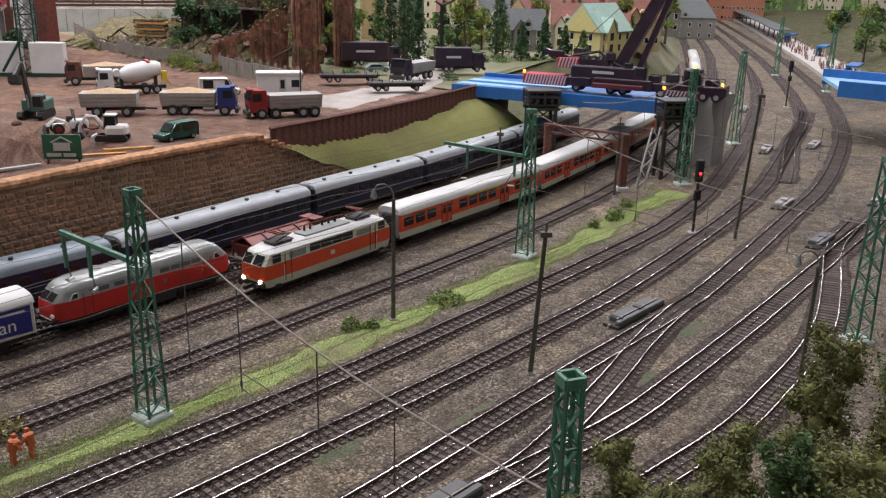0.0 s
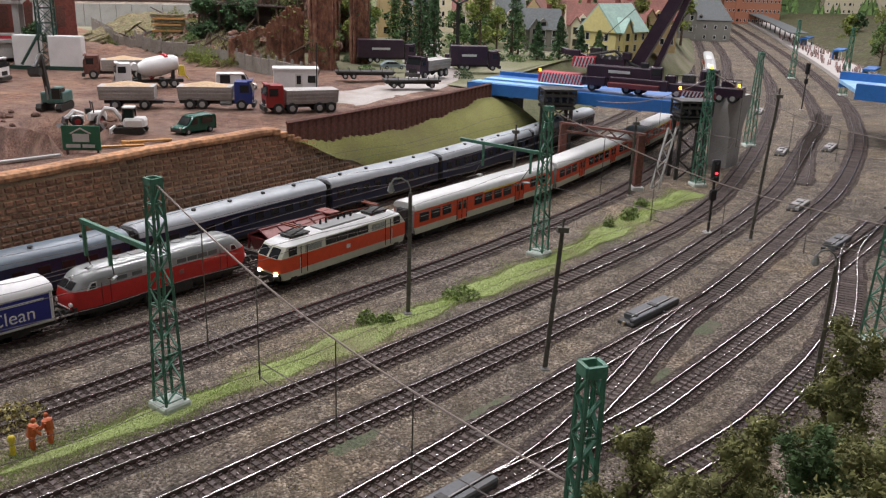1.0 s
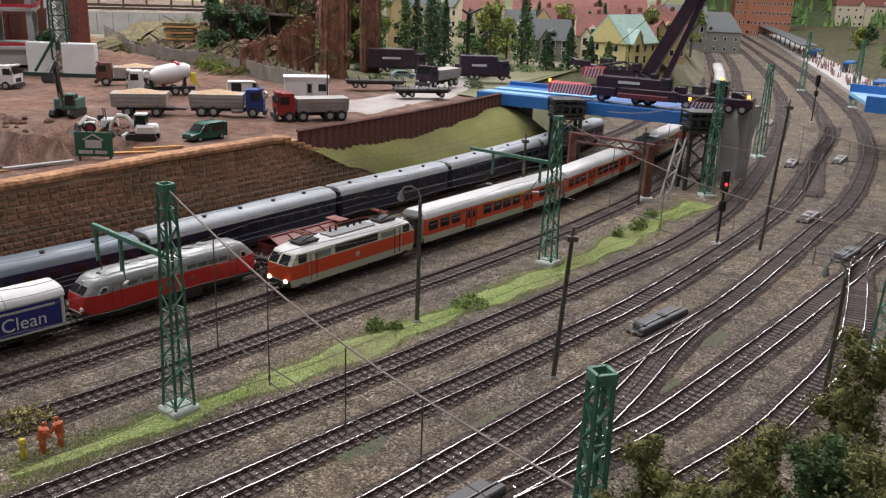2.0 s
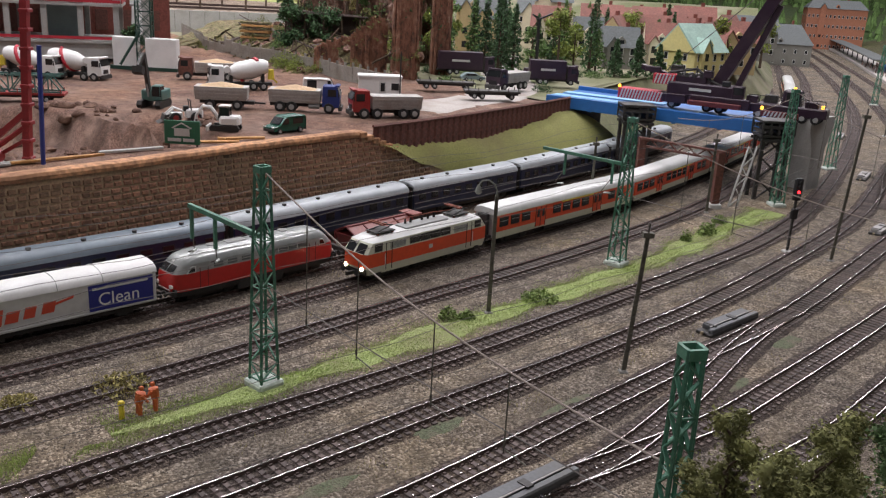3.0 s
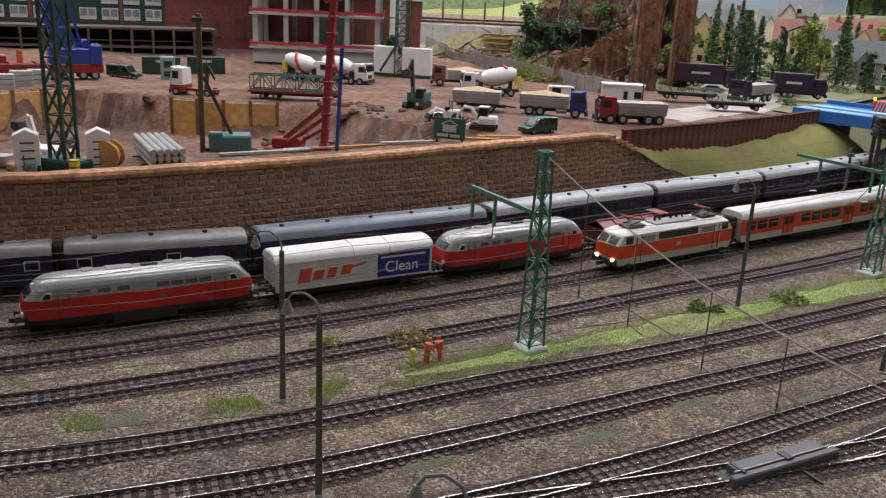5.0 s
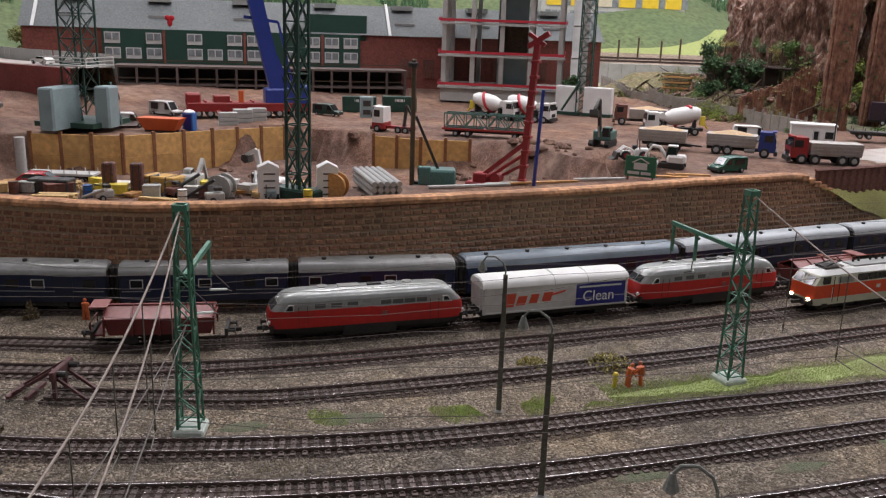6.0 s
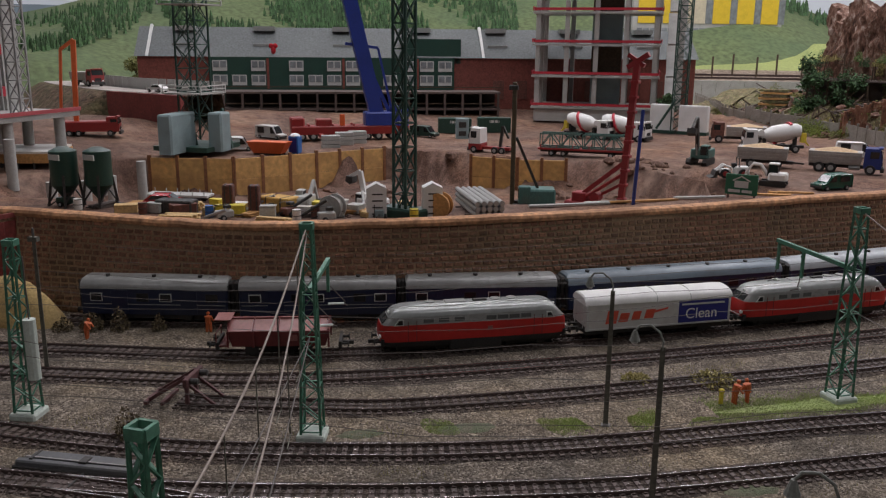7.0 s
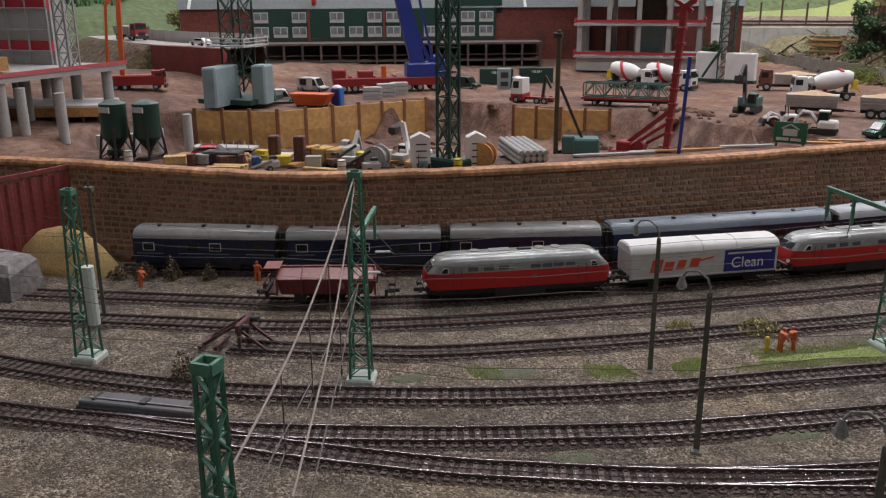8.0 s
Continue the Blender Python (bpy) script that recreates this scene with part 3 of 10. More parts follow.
for c in range(18):
    z = c * COURSE
    s = 0.3 * random.random()
    while s < WALL.length - 0.8:
        ln, me, g = random.choice(block_meshes)
        s += ln / 2 + 0.075
        if z + COURSE < wall_top(s) - 0.25:
            x, y, h = wall_face(s, z, random.uniform(0.0, 0.07))
            if 5 <= c < 15 and -66 < x < -47 and singles < 300 and (c * 7 + int(s)) % 1 == 0:
                piece = part("stone_block", me, STONE, wall)
                piece.matrix_basis = at(x, y, z, h) @ Matrix.Rotation(-radians(lean), 4, "X")
                singles += 1
            else:
                cs, sn = math.cos(radians(h)), math.sin(radians(h))
                rest.add([(x + u * cs - (w + q * BATTER / RIM) * sn, y + u * sn + (w + q * BATTER / RIM) * cs, z + q) for u, w, q in g.v], g.f)
        s += ln / 2 + 0.075
tagged(part("stone_blocks", rest, STONE, wall, sharp=20), kind="stuff")
# the rim: a rounded band of ochre plaster along the top, then stepped stones down the slope
rings = []
for i in range(241):
    s = WALL_END * i / 240
    h = wall_top(s) + 0.08 * noise.noise(Vector((s * 0.4, 0, 5)))
    wob = 0.18 * noise.noise(Vector((s * 0.25, 3, 0)))
    prof = [(-0.28 + wob, -0.42), (-0.36 + wob, -0.1), (-0.22 + wob, 0.16), (0.25, 0.26), (1.1, 0.2), (1.9, 0.02), (1.9, -0.42)]
    rings.append([])
    for o, q in prof:
        x, y, _ = WALL.at(s, o)
        rings[-1].append((x, y, h + q))
tagged(part("rim", Geo().loft(rings), COPING, wall), "rounded ochre plaster rim along the wall top")
s = WALL_END
while s < WALL.length:
    x, y, h = WALL.at(s, 0.4)
    part("step_stone", Geo().bevel_box(x, y, wall_top(s) - 0.45, 1.05, 1.7, 0.55, 0.08, h), COPING, wall)
    s += 1.0

# ---- grass slope and sheet pile wall towards the bridge ----
SLOPE_GRASS = paint("slope_grass", (0.3, 0.3, 0.1), 0.95, vary=0.25, fine=6, coarse=0.09, bump=0.4, dirt=(0.2, 0.16, 0.09), dirt_amount=1.0, depth=0.2)
PILE = Line([(-40.2, 83.2), (-36.6, 92), (-32.4, 104), (-28.6, 116), (-25.6, 127)])
FOOT = Line([(-38.5, 84.5), (-34.6, 93.5), (-30.6, 101), (-25.0, 112), (-18.8, 125), (-15.5, 134)])


def pile_base(u):
    return 7.6 - 1.4 * math.sin(math.pi * min(u * 1.1, 1))


rows = []
for i in range(41):
    u = i / 40
    xa, ya, _ = FOOT.at(FOOT.length * u)
    xb, yb, _ = PILE.at(PILE.length * u, 0.3)
    low = wall_top(WALL.near(xa, ya)) - 0.4 if u < 0.3 else max(0.0, 3.5 - 3.5 * (u - 0.3) / 0.25)
    low = min(low, pile_base(u))
    rows.append([])
    for k in range(13):
        v = k / 12
        x, y = xa + (xb - xa) * v, ya + (yb - ya) * v
        z = low + (pile_base(u) + 0.3 - low) * (1 - (1 - v) ** 1.7) + bumpy(x, y, 3, 0.35)
        rows[-1].append((x, y, z))
slope = tagged(part("grass_slope", Geo().loft(rows, closed=False), SLOPE_GRASS, sharp=60), "sloping bank of faded olive grass beside the trains", "slope", kind="structure")
spots = []
for _ in range(2500):
    r, q = random.choice(rows), random.random() * 11
    k = int(q)
    a, b = r[k], r[k + 1]
    spots.append((a[0] + (b[0] - a[0]) * (q - k) + random.gauss(0, 0.3), a[1] + (b[1] - a[1]) * (q - k) + random.gauss(0, 0.3), a[2] + (b[2] - a[2]) * (q - k) - 0.05, 1.0))
blades(spots, 0.08, SLOPE_GRASS, "slope_grass_blades", "short faded grass blades on the bank")

pile = thing("wall_sheet_pile", 0, 0, 0, 0, "rust-brown steel sheet pile wall along the yard edge", "sheet pile wall", "", "structure")


def pile_mesh(h, name="pile_sheet"):
    d = 0.17
    pts = [(-0.62, 0), (-0.4, d), (0.0, d), (0.22, 0), (0.62, 0)]
    me = Geo().slab(pts + [(x, y - 0.1) for x, y in reversed(pts)], 0, h).mesh(name, 20)
    me.materials.append(RUST_STEEL)
    return me


PILE_MESH = pile_mesh(5.2)
n = int(PILE.length / 1.22)
for i in range(n):
    x, y, h = PILE.at(PILE.length * (i + 0.5) / n)
    part("pile_sheet", PILE_MESH, RUST_STEEL, pile).matrix_basis = at(x, y, 4.6, h)
part("capping", Geo().tube([(*PILE.at(PILE.length * i / 20)[:2], 9.75) for i in range(21)], 0.2, 4), RUST_STEEL, pile)

RED_SHEET = paint("red_sheet", (0.22, 0.045, 0.04), 0.6, vary=0.25, fine=3, coarse=0.4, dirt=(0.14, 0.03, 0.03), dirt_amount=0.6)
gate = thing("wall_red_sheet", 0, 0, 0, 0, "dark red corrugated steel sheet wall", "sheet wall", "", "structure")
RED_MESH = pile_mesh(8.4)
RED_MESH.materials[0] = RED_SHEET
for i in range(13):
    x, y = -92.2 + i * 0.4, 1.5 - i * 1.14
    part("sheet", RED_MESH, RED_SHEET, gate).matrix_basis = at(x, y, 0.0, -71)
part("top_rail", Geo().bar((-92.5, 2.1, 8.9), (-87.2, -13.0, 8.9), 0.3, 0.4), RED_SHEET, gate)
OCHRE_SAND = paint("ochre_sand", (0.5, 0.36, 0.15), 0.95, vary=0.25, fine=5, coarse=0.4, bump=0.5, dirt=(0.33, 0.24, 0.12), dirt_amount=0.7)
rings = []
for q, h in ((1.0, -0.12), (0.88, 1.0), (0.68, 2.4), (0.4, 3.8), (0.06, 4.3)):
    rings.append([])
    for k in range(30):
        a = 2 * math.pi * k / 30
        r = q * (1 + 0.2 * noise.noise(Vector((math.cos(a) * 2, math.sin(a) * 2, 8))))
        rings[-1].append((-87.6 + 4.4 * r * math.cos(a) + 2.2 * r * math.sin(a), -0.6 + 1.6 * r * math.cos(a) + 3.4 * r * math.sin(a), h + 0.12 * noise.noise(Vector((a * 3, q * 5, 1)))))
tagged(part("sand_heap", Geo().loft(rings), OCHRE_SAND, sharp=60), "low heap of ochre sand at the end of the wall", "sand heap", kind="stuff")
block = part("concrete_block", Geo().loft([[(-2.6, -1.9, 0), (2.4, -2.1, 0), (2.7, 1.8, 0), (-2.5, 2.0, 0)], [(-2.5, -1.8, 2.4), (2.3, -1.9, 2.2), (2.4, 1.5, 2.9), (-2.3, 1.8, 3.2)], [(-2.1, -0.9, 3.3), (1.7, -1.2, 3.0), (1.9, 1.2, 3.4), (-2.0, 1.5, 3.6)]]), paint("weathered_block", (0.25, 0.235, 0.22), 0.9, vary=0.35, fine=2, coarse=0.4, bump=0.6, dirt=(0.12, 0.11, 0.1), dirt_amount=0.8, depth=0.2), sharp=20)
block.matrix_basis = at(-84.6, -6.6, -0.1, 35)
tagged(block, "big weathered grey concrete block beside the track", "concrete block")
for x, y, r, h in ((-80.5, 4.2, 1.0, 1.7), (-78.6, 6.0, 0.8, 2.4), (-82.0, 2.2, 0.9, 1.2), (-76.4, 8.6, 0.6, 1.6)):
    shrub(x, y, r, h, BRUSH, "tangle of dry brown brush at the track's end", "dry_brush")

# ---- masts, lamps and overhead wires ----
WIRE = paint("wire_grey", (0.14, 0.125, 0.115), 0.6, metal=0.3, vary=0.1, bump=0)
CORD = paint("pale_cord", (0.3, 0.25, 0.215), 0.7, vary=0.15, bump=0)
INSULATOR = paint("insulator", (0.62, 0.66, 0.62), 0.3, vary=0.1, bump=0)
POLE = paint("weathered_pole", (0.13, 0.125, 0.1), 0.75, vary=0.3, fine=4, dirt=(0.06, 0.055, 0.04), dirt_amount=0.6)
LAMP_DULL = paint("lamp_dull_green", (0.2, 0.21, 0.19), 0.7, vary=0.2)
DULL_FOOT = paint("dull_foot", (0.17, 0.165, 0.15), 0.85, vary=0.2)
GLASS_LAMP = paint("lamp_glass", (0.55, 0.56, 0.55), 0.25, vary=0.05, bump=0)


def mast(x, y, h=14.3, rot=28.0, base=1.3, top=0.62, arm=0.0, weights=False, posts=(), panels=13, bar=0.11):
    ob = thing("lattice_mast", x, y, 0, rot, "tall green steel lattice mast on a pale concrete foot", "mast", "catenary masts")
    part("concrete_foot", Geo().bevel_box(0, 0, -0.2, 1.9, 1.9, 0.62, 0.12), PALE_BASE, ob, "pale green concrete foot")
    corners = ((-1, -1), (1, -1), (1, 1), (-1, 1))
    for a, b in corners:
        g = Geo()
        g.bar((a * base / 2, b * base / 2, 0.4), (a * top / 2, b * top / 2, h), 0.17, 0.06)
        g.bar((a * base / 2, b * base / 2, 0.4), (a * top / 2, b * top / 2, h), 0.06, 0.17)
        part("leg", g, MAST_GREEN, ob)
    g = Geo()
    n = panels
    for i in range(n):
        z0, z1 = 0.6 + (h - 1.0) * i / n, 0.6 + (h - 1.0) * (i + 1) / n
        w0, w1 = (base + (top - base) * z / h for z in (z0, z1))
        for k in range(4):
            p, q = corners[k], corners[(k + 1) % 4]
            if (i + k) % 2:
                p, q = q, p
            g.bar((p[0] * w0 / 2, p[1] * w0 / 2, z0), (q[0] * w1 / 2, q[1] * w1 / 2, z1), bar, 0.06)
            if i % 3 == 0:
                g.bar((p[0] * w0 / 2, p[1] * w0 / 2, z0), (q[0] * w0 / 2, q[1] * w0 / 2, z0), 0.1, 0.06)
    tagged(part("bracing", g, MAST_GREEN, ob), "thin diagonal lattice bars", kind="stuff")
    cap = Geo()
    for k in range(4):
        p, q = corners[k], corners[(k + 1) % 4]
        cap.bar((p[0] * top / 2 * 1.15, p[1] * top / 2 * 1.15, h - 0.15), (q[0] * top / 2 * 1.15, q[1] * top / 2 * 1.15, h - 0.15), 0.14, 0.4)
    part("cap", cap, MAST_GREEN, ob)
    if arm:
        # a cantilever over the inner tracks with drop posts and registration arms
        a = part("cantilever", Geo().bar((0, 0.3, 9.9), (0, arm, 10.1), 0.26, 0.3), MAST_GREEN, ob)
        for d in (arm * u for u in posts):
            part("drop_post", Geo().bar((0, d, 10.0), (0, d, 7.8), 0.2), MAST_GREEN, a)
            part("insulator", Geo().cyl((0, d, 6.9), (0.9, d + 1.1, 6.6), 0.09, 6), INSULATOR, a)
            part("registration_arm", Geo().cyl((0.9, d + 1.1, 6.6), (1.0, d + 2.3, 6.1), 0.05, 5), WIRE, a)
            part("stay", Geo().cyl((0, d, 8.4), (1.0, d + 1.5, 6.6), 0.04, 5), WIRE, a)
    if weights:
        part("tension_weight", Geo().cyl((1.1, -0.6, 3.0), (1.1, -0.6, 7.2), 0.42, 10), PALE_BASE, ob, "pale stack of round tension weights")
        part("weight_rope", Geo().cyl((1.1, -0.6, 7.2), (1.1, -0.6, 11.5), 0.05, 5), WIRE, ob)
    return ob


MAST_AT = {"a": (-29.6, 39.6), "b": (-11.5, 76.4), "c": (-49.7, 7.2), "d": (-65.2, -5.7), "e": (-4.1, 23.3), "f": (-29.5, -11.9), "r": (15.5, 63), "p": (5, 112), "q": (14.6, 144)}
mast(*MAST_AT["a"], arm=8.5, rot=64, posts=(0.63, 0.97))
mast(*MAST_AT["b"], arm=9.3, rot=70, posts=(0.16, 0.72))
mast(*MAST_AT["c"], arm=7.5, rot=46, posts=(0.3, 0.95))
mast(*MAST_AT["d"], h=12.4, rot=42, weights=True)
for k in "ef":
    mast(*MAST_AT[k], h=13.9, rot=32, base=0.9, top=0.58, panels=18, bar=0.16)
mast(*MAST_AT["r"], rot=28)
mast(*MAST_AT["p"], rot=24, h=15)
mast(*MAST_AT["q"], rot=20, h=15)
for x, y in ((37, 255), (44, 222), (57, 190)):
    mast(x, y, rot=10, h=16)


def head_span(p, q, h, crossing, cord=0.05):
    """Cross wires between two masts with hangers over the tracks."""
    (x0, y0), (x1, y1) = p, q
    ob = thing("head_span", 0, 0, 0, 0, "sagging cross wires with hangers strung between two masts", "overhead wire", "overhead wires")
    line = [(x0 + (x1 - x0) * i / 24, y0 + (y1 - y0) * i / 24, h + (9.2 - h) * i / 24 - 1.3 * math.sin(math.pi * i / 24)) for i in range(25)]
    part("span_cord", Geo().tube(line, cord, 5), CORD, ob)
    part("lower_span_wire", Geo().tube([(x0, y0, 6.9), (0.5 * (x0 + x1), 0.5 * (y0 + y1), 6.7), (x1, y1, 6.9)], 0.04, 4), WIRE, ob)
    d = Vector((x1 - x0, y1 - y0, 0)).normalized()
    for t in crossing:
        x, y = x0 + (x1 - x0) * t, y0 + (y1 - y0) * t
        z = np.interp(t, [i / 24 for i in range(25)], [v[2] for v in line])
        part("hanger", Geo().cyl((x, y, z), (x, y, 5.7), 0.035, 5), POLE, ob)
        part("registration_arm", Geo().cyl((x, y, 5.9), (x + d.x * 1.4, y + d.y * 1.4, 5.75), 0.035, 5), POLE, ob)
        part("insulator", Geo().cyl((x, y, 6.0), (x, y, 6.3), 0.065, 6), POLE, ob)


head_span(MAST_AT["a"], MAST_AT["e"], 14.1, (0.17, 0.34, 0.55, 0.72))
head_span(MAST_AT["b"], MAST_AT["r"], 14.1, (0.2, 0.37, 0.58, 0.8))
head_span(MAST_AT["c"], MAST_AT["f"], 14.1, (0.12, 0.32, 0.5, 0.7), 0.06)
head_span(MAST_AT["c"], (-27.6, -10.2), 13.6, (0.42,))
head_span(MAST_AT["p"], (24.5, 102), 14.8, (0.2, 0.5, 0.75))
head_span(MAST_AT["p"], (-9, 119), 14.0, (0.4, 0.7))


def contact_wire(line, s0, s1, z=5.6):
    ob = thing("contact_wire", 0, 0, 0, 0, "thin grey overhead contact wire above a track", "overhead wire", "overhead wires")
    n = max(4, int((s1 - s0) / 6))
    pts = [line.at(s0 + (s1 - s0) * i / n, 0.25 * (-1) ** i)[:2] for i in range(n + 1)]
    part("wire", Geo().tube([(x, y, z) for x, y in pts], 0.02, 4), WIRE, ob)
    part("messenger", Geo().tube([(x, y, z + 1.0 + 0.4 * math.cos(i * 0.9)) for i, (x, y) in enumerate(pts)], 0.02, 4), WIRE, ob)


for line in (T0, T1, T2, T3, T4, T5, T6):
    contact_wire(line, 4, min(line.length, 215))


def pole(x, y, h, rot, lamp=False, tilt=0.0, group="poles", w=0.17):
    """A slender mast of two channels with rungs, with a curved lamp neck where wanted."""
    ob = thing("street_lamp" if lamp else "pole", x, y, 0, rot, "weathered dark yard lamp with a curved neck" if lamp else "weathered dark slender ladder-like pole beside the tracks", "lamp" if lamp else "pole", group)
    ob.matrix_basis = at(x, y, -0.05, rot) @ Matrix.Rotation(radians(tilt), 4, "Y")
    part("foot", Geo().bevel_box(0, 0, -0.15, 0.7, 0.7, 0.3, 0.1), DULL_FOOT, ob)
    for o in (-1, 1):
        part("channel", Geo().bar((o * w / 2, 0, 0.2), (o * w / 2 * 0.6, 0, h), 0.08, 0.17), POLE, ob)
    g = Geo()
    n = int(h / 0.62)
    for i in range(n):
        z = 0.5 + (h - 0.6) * i / n
        g.box(0, 0, z, w * (1 - 0.4 * z / h), 0.12, 0.14)
    tagged(part("rung_set", g, POLE, ob), kind="stuff")
    if lamp:
        neck = [(0, 0, h - 0.2), (0, 0, h + 0.3), (-0.2, 0, h + 0.8), (-0.7, 0, h + 1.15), (-1.25, 0, h + 1.1), (-1.5, 0, h + 0.75)]
        part("neck", Geo().tube(neck, 0.065, 6), LAMP_DULL, ob)
        shade = part("shade", Geo().cyl((-1.5, 0, h + 0.8), (-1.5, 0, h + 0.2), 0.1, 10, 0.3), LAMP_DULL, ob)
        part("bulb_glass", Geo().cyl((-1.5, 0, h + 0.2), (-1.5, 0, h + 0.05), 0.25, 10, 0.15), GLASS_LAMP, shade)
    else:
        part("head_bracket", Geo().box(0, 0, h - 0.1, 0.75, 0.4, 0.35), POLE, ob)
        part("pin_insulator", Geo().cyl((0, 0, h + 0.2), (0, 0, h + 0.9), 0.09, 6), WIRE, ob)
    return ob


pole(-19.6, 58.2, 9.9, 28, True)
pole(-38.1, 23.1, 9.6, 32, True)
pole(-29.8, 16.5, 9.6, 32, True)
pole(-16.2, 6.8, 9.9, 32, True)
pole(-8.0, 51.4, 10.0, 25, tilt=3)
pole(9.2, 88.2, 15.0, 20, tilt=3)
pole(-3.6, 103.2, 9.0, 20)
pole(10.2, 55.4, 8.2, 20, True)
pole(-16.9, 94.5, 8.5, 20)
pole(-73.1, -2.0, 10.5, 40)

# colour light signals
BLACK = paint("signal_black", (0.015, 0.015, 0.016), 0.5, vary=0.3)
RED_LIGHT = glowing("red_signal_light", (1.0, 0.02, 0.03), 6)


def signal(x, y, h, rot, lit=True):
    ob = thing("railway_signal", x, y, -0.1, rot, "black colour light railway signal " + ("showing a red lamp" if lit else "with dark lamps"), "signal", "signals")
    part("post", Geo().bar((0, 0, 0), (0, 0, h), 0.22), DARK_STEEL, ob)
    head = part("head", Geo().bevel_box(0, 0, h - 0.4, 0.9, 0.5, 2.3, 0.15), BLACK, ob)
    part("red_lamp", Geo().cyl((0, -0.2, h + 0.5), (0, -0.34, h + 0.5), 0.14, 10), RED_LIGHT if lit else BLACK, head, "glowing red lamp" if lit else "")
    for z in (0.0, 1.1, 1.5):
        part("hood", Geo().cyl((0, -0.2, h + z), (0, -0.5, h + z), 0.17, 8), BLACK, head)
    part("lower_head", Geo().bevel_box(0, -0.1, h - 2.4, 0.8, 0.4, 1.1, 0.12), BLACK, ob)
    part("foot", Geo().bevel_box(0, 0, -0.1, 0.9, 0.9, 0.4, 0.1), CONCRETE, ob)


signal(5.0, 89.5, 6.2, 25)
signal(30.1, 192, 8, 10, False)

# the buffer stop at the end of the inner siding
BUFFER = paint("buffer_rust", (0.1, 0.04, 0.04), 0.7, vary=0.35, dirt=(0.05, 0.03, 0.03))
x, y, r = T3.at(0.2)
stop = thing("buffer_stop", x, y, 0.2, r, "rusty red-brown steel buffer stop at the track end", "buffer stop")
for o in (-0.8, 0.8):
    part("side_frame", Geo().bar((-2.4, o, 0.1), (0.6, o, 2.0), 0.22).bar((0.6, o, 0.0), (0.6, o, 2.1), 0.24).bar((2.6, o, 0.1), (0.6, o, 1.6), 0.18), BUFFER, stop)
part("beam", Geo().bevel_box(0.75, 0, 1.5, 0.35, 2.9, 0.6, 0.06), BUFFER, stop)
for o in (-0.85, 0.85):
    part("buffer_plate", Geo().cyl((0.9, o, 1.8), (1.5, o, 1.8), 0.22, 10), DARK_STEEL, stop)
for u in (-2.3, -1.1):
    part("tie", Geo().bar((u, -1.3, 0.15), (u, 1.3, 0.15), 0.25), BUFFER, stop)

# small model figures of track workers and a hydrant
VEST = paint("figure_orange", (0.55, 0.13, 0.04), 0.6, vary=0.2, bump=0)
YELLOW = paint("bright_yellow", (0.75, 0.6, 0.06), 0.5, vary=0.15)


def figure(x, y, z, rot, lean=0.0):
    g = Geo()
    g.cyl((0.05, -0.17, 0), (0.02, -0.14, 0.85), 0.13, 7, 0.16).cyl((-0.05, 0.17, 0), (0.0, 0.14, 0.85), 0.13, 7, 0.16)
    g.cyl((0, 0, 0.8), (lean, 0, 1.45), 0.25, 8, 0.3).ball(lean * 1.3, 0, 1.72, 0.16, n=8)
    g.cyl((lean, -0.3, 1.4), (lean + 0.35, -0.3, 0.95), 0.09, 6).cyl((lean, 0.3, 1.4), (lean + 0.3, 0.28, 1.0), 0.09, 6)
    ob = part("figurine", g, VEST)
    ob.matrix_basis = at(x, y, z, rot)
    tagged(ob, "tiny orange model railway worker figurine standing by the tracks", "figurine", "worker figurines")


figure(-34.3, 33.2, -0.05, 40, 0.15)
figure(-33.8, 34.1, -0.05, 200, 0.1)
figure(-73.2, 11.8, 0.0, 120)
figure(-78.4, 3.0, 0.0, 40, 0.2)
hyd = thing("hydrant", -34.9, 32.4, -0.05, 0, "small yellow hydrant standing in the grass", "hydrant")
part("body", Geo().cyl((0, 0, 0), (0, 0, 0.9), 0.16, 8), YELLOW, hyd)
part("cap", Geo().ball(0, 0, 1.0, 0.22, n=8), YELLOW, hyd)

# ---- trains ----
ORANGE = paint("train_orange", (0.68, 0.075, 0.022), 0.38, vary=0.08, fine=2, coarse=0.3, bump=0.02, dirt=(0.5, 0.07, 0.025), dirt_amount=0.5)
CREAM = paint("train_cream", (0.56, 0.565, 0.44), 0.45, vary=0.06, fine=2, coarse=0.3, bump=0.02, dirt=(0.38, 0.37, 0.3), dirt_amount=0.5)
ROOF_WHITE = paint("roof_white", (0.62, 0.63, 0.61), 0.32, vary=0.06, fine=2, coarse=0.3, bump=0.03, dirt=(0.45, 0.45, 0.43), dirt_amount=0.5)
TRAIN_RED = paint("train_red", (0.5, 0.022, 0.018), 0.38, vary=0.08, fine=2, coarse=0.3, bump=0.02, dirt=(0.28, 0.02, 0.018), dirt_amount=0.5)
DIESEL_ROOF = paint("diesel_roof", (0.34, 0.36, 0.35), 0.22, metal=0.25, vary=0.1, fine=2, coarse=0.3, bump=0.02, dirt=(0.24, 0.25, 0.24), dirt_amount=0.6)
ROOF_GREY = paint("roof_grey", (0.27, 0.275, 0.265), 0.3, vary=0.1, fine=2, coarse=0.3, bump=0.03, dirt=(0.13, 0.13, 0.12), dirt_amount=0.6)
BAND_GREY = paint("band_grey", (0.27, 0.28, 0.27), 0.45, vary=0.08, fine=2, dirt=(0.18, 0.18, 0.17))
COACH_BLUE = paint("coach_blue", (0.009, 0.017, 0.05), 0.35, vary=0.15, fine=2, coarse=0.3, bump=0.02, dirt=(0.02, 0.022, 0.03), dirt_amount=0.6)
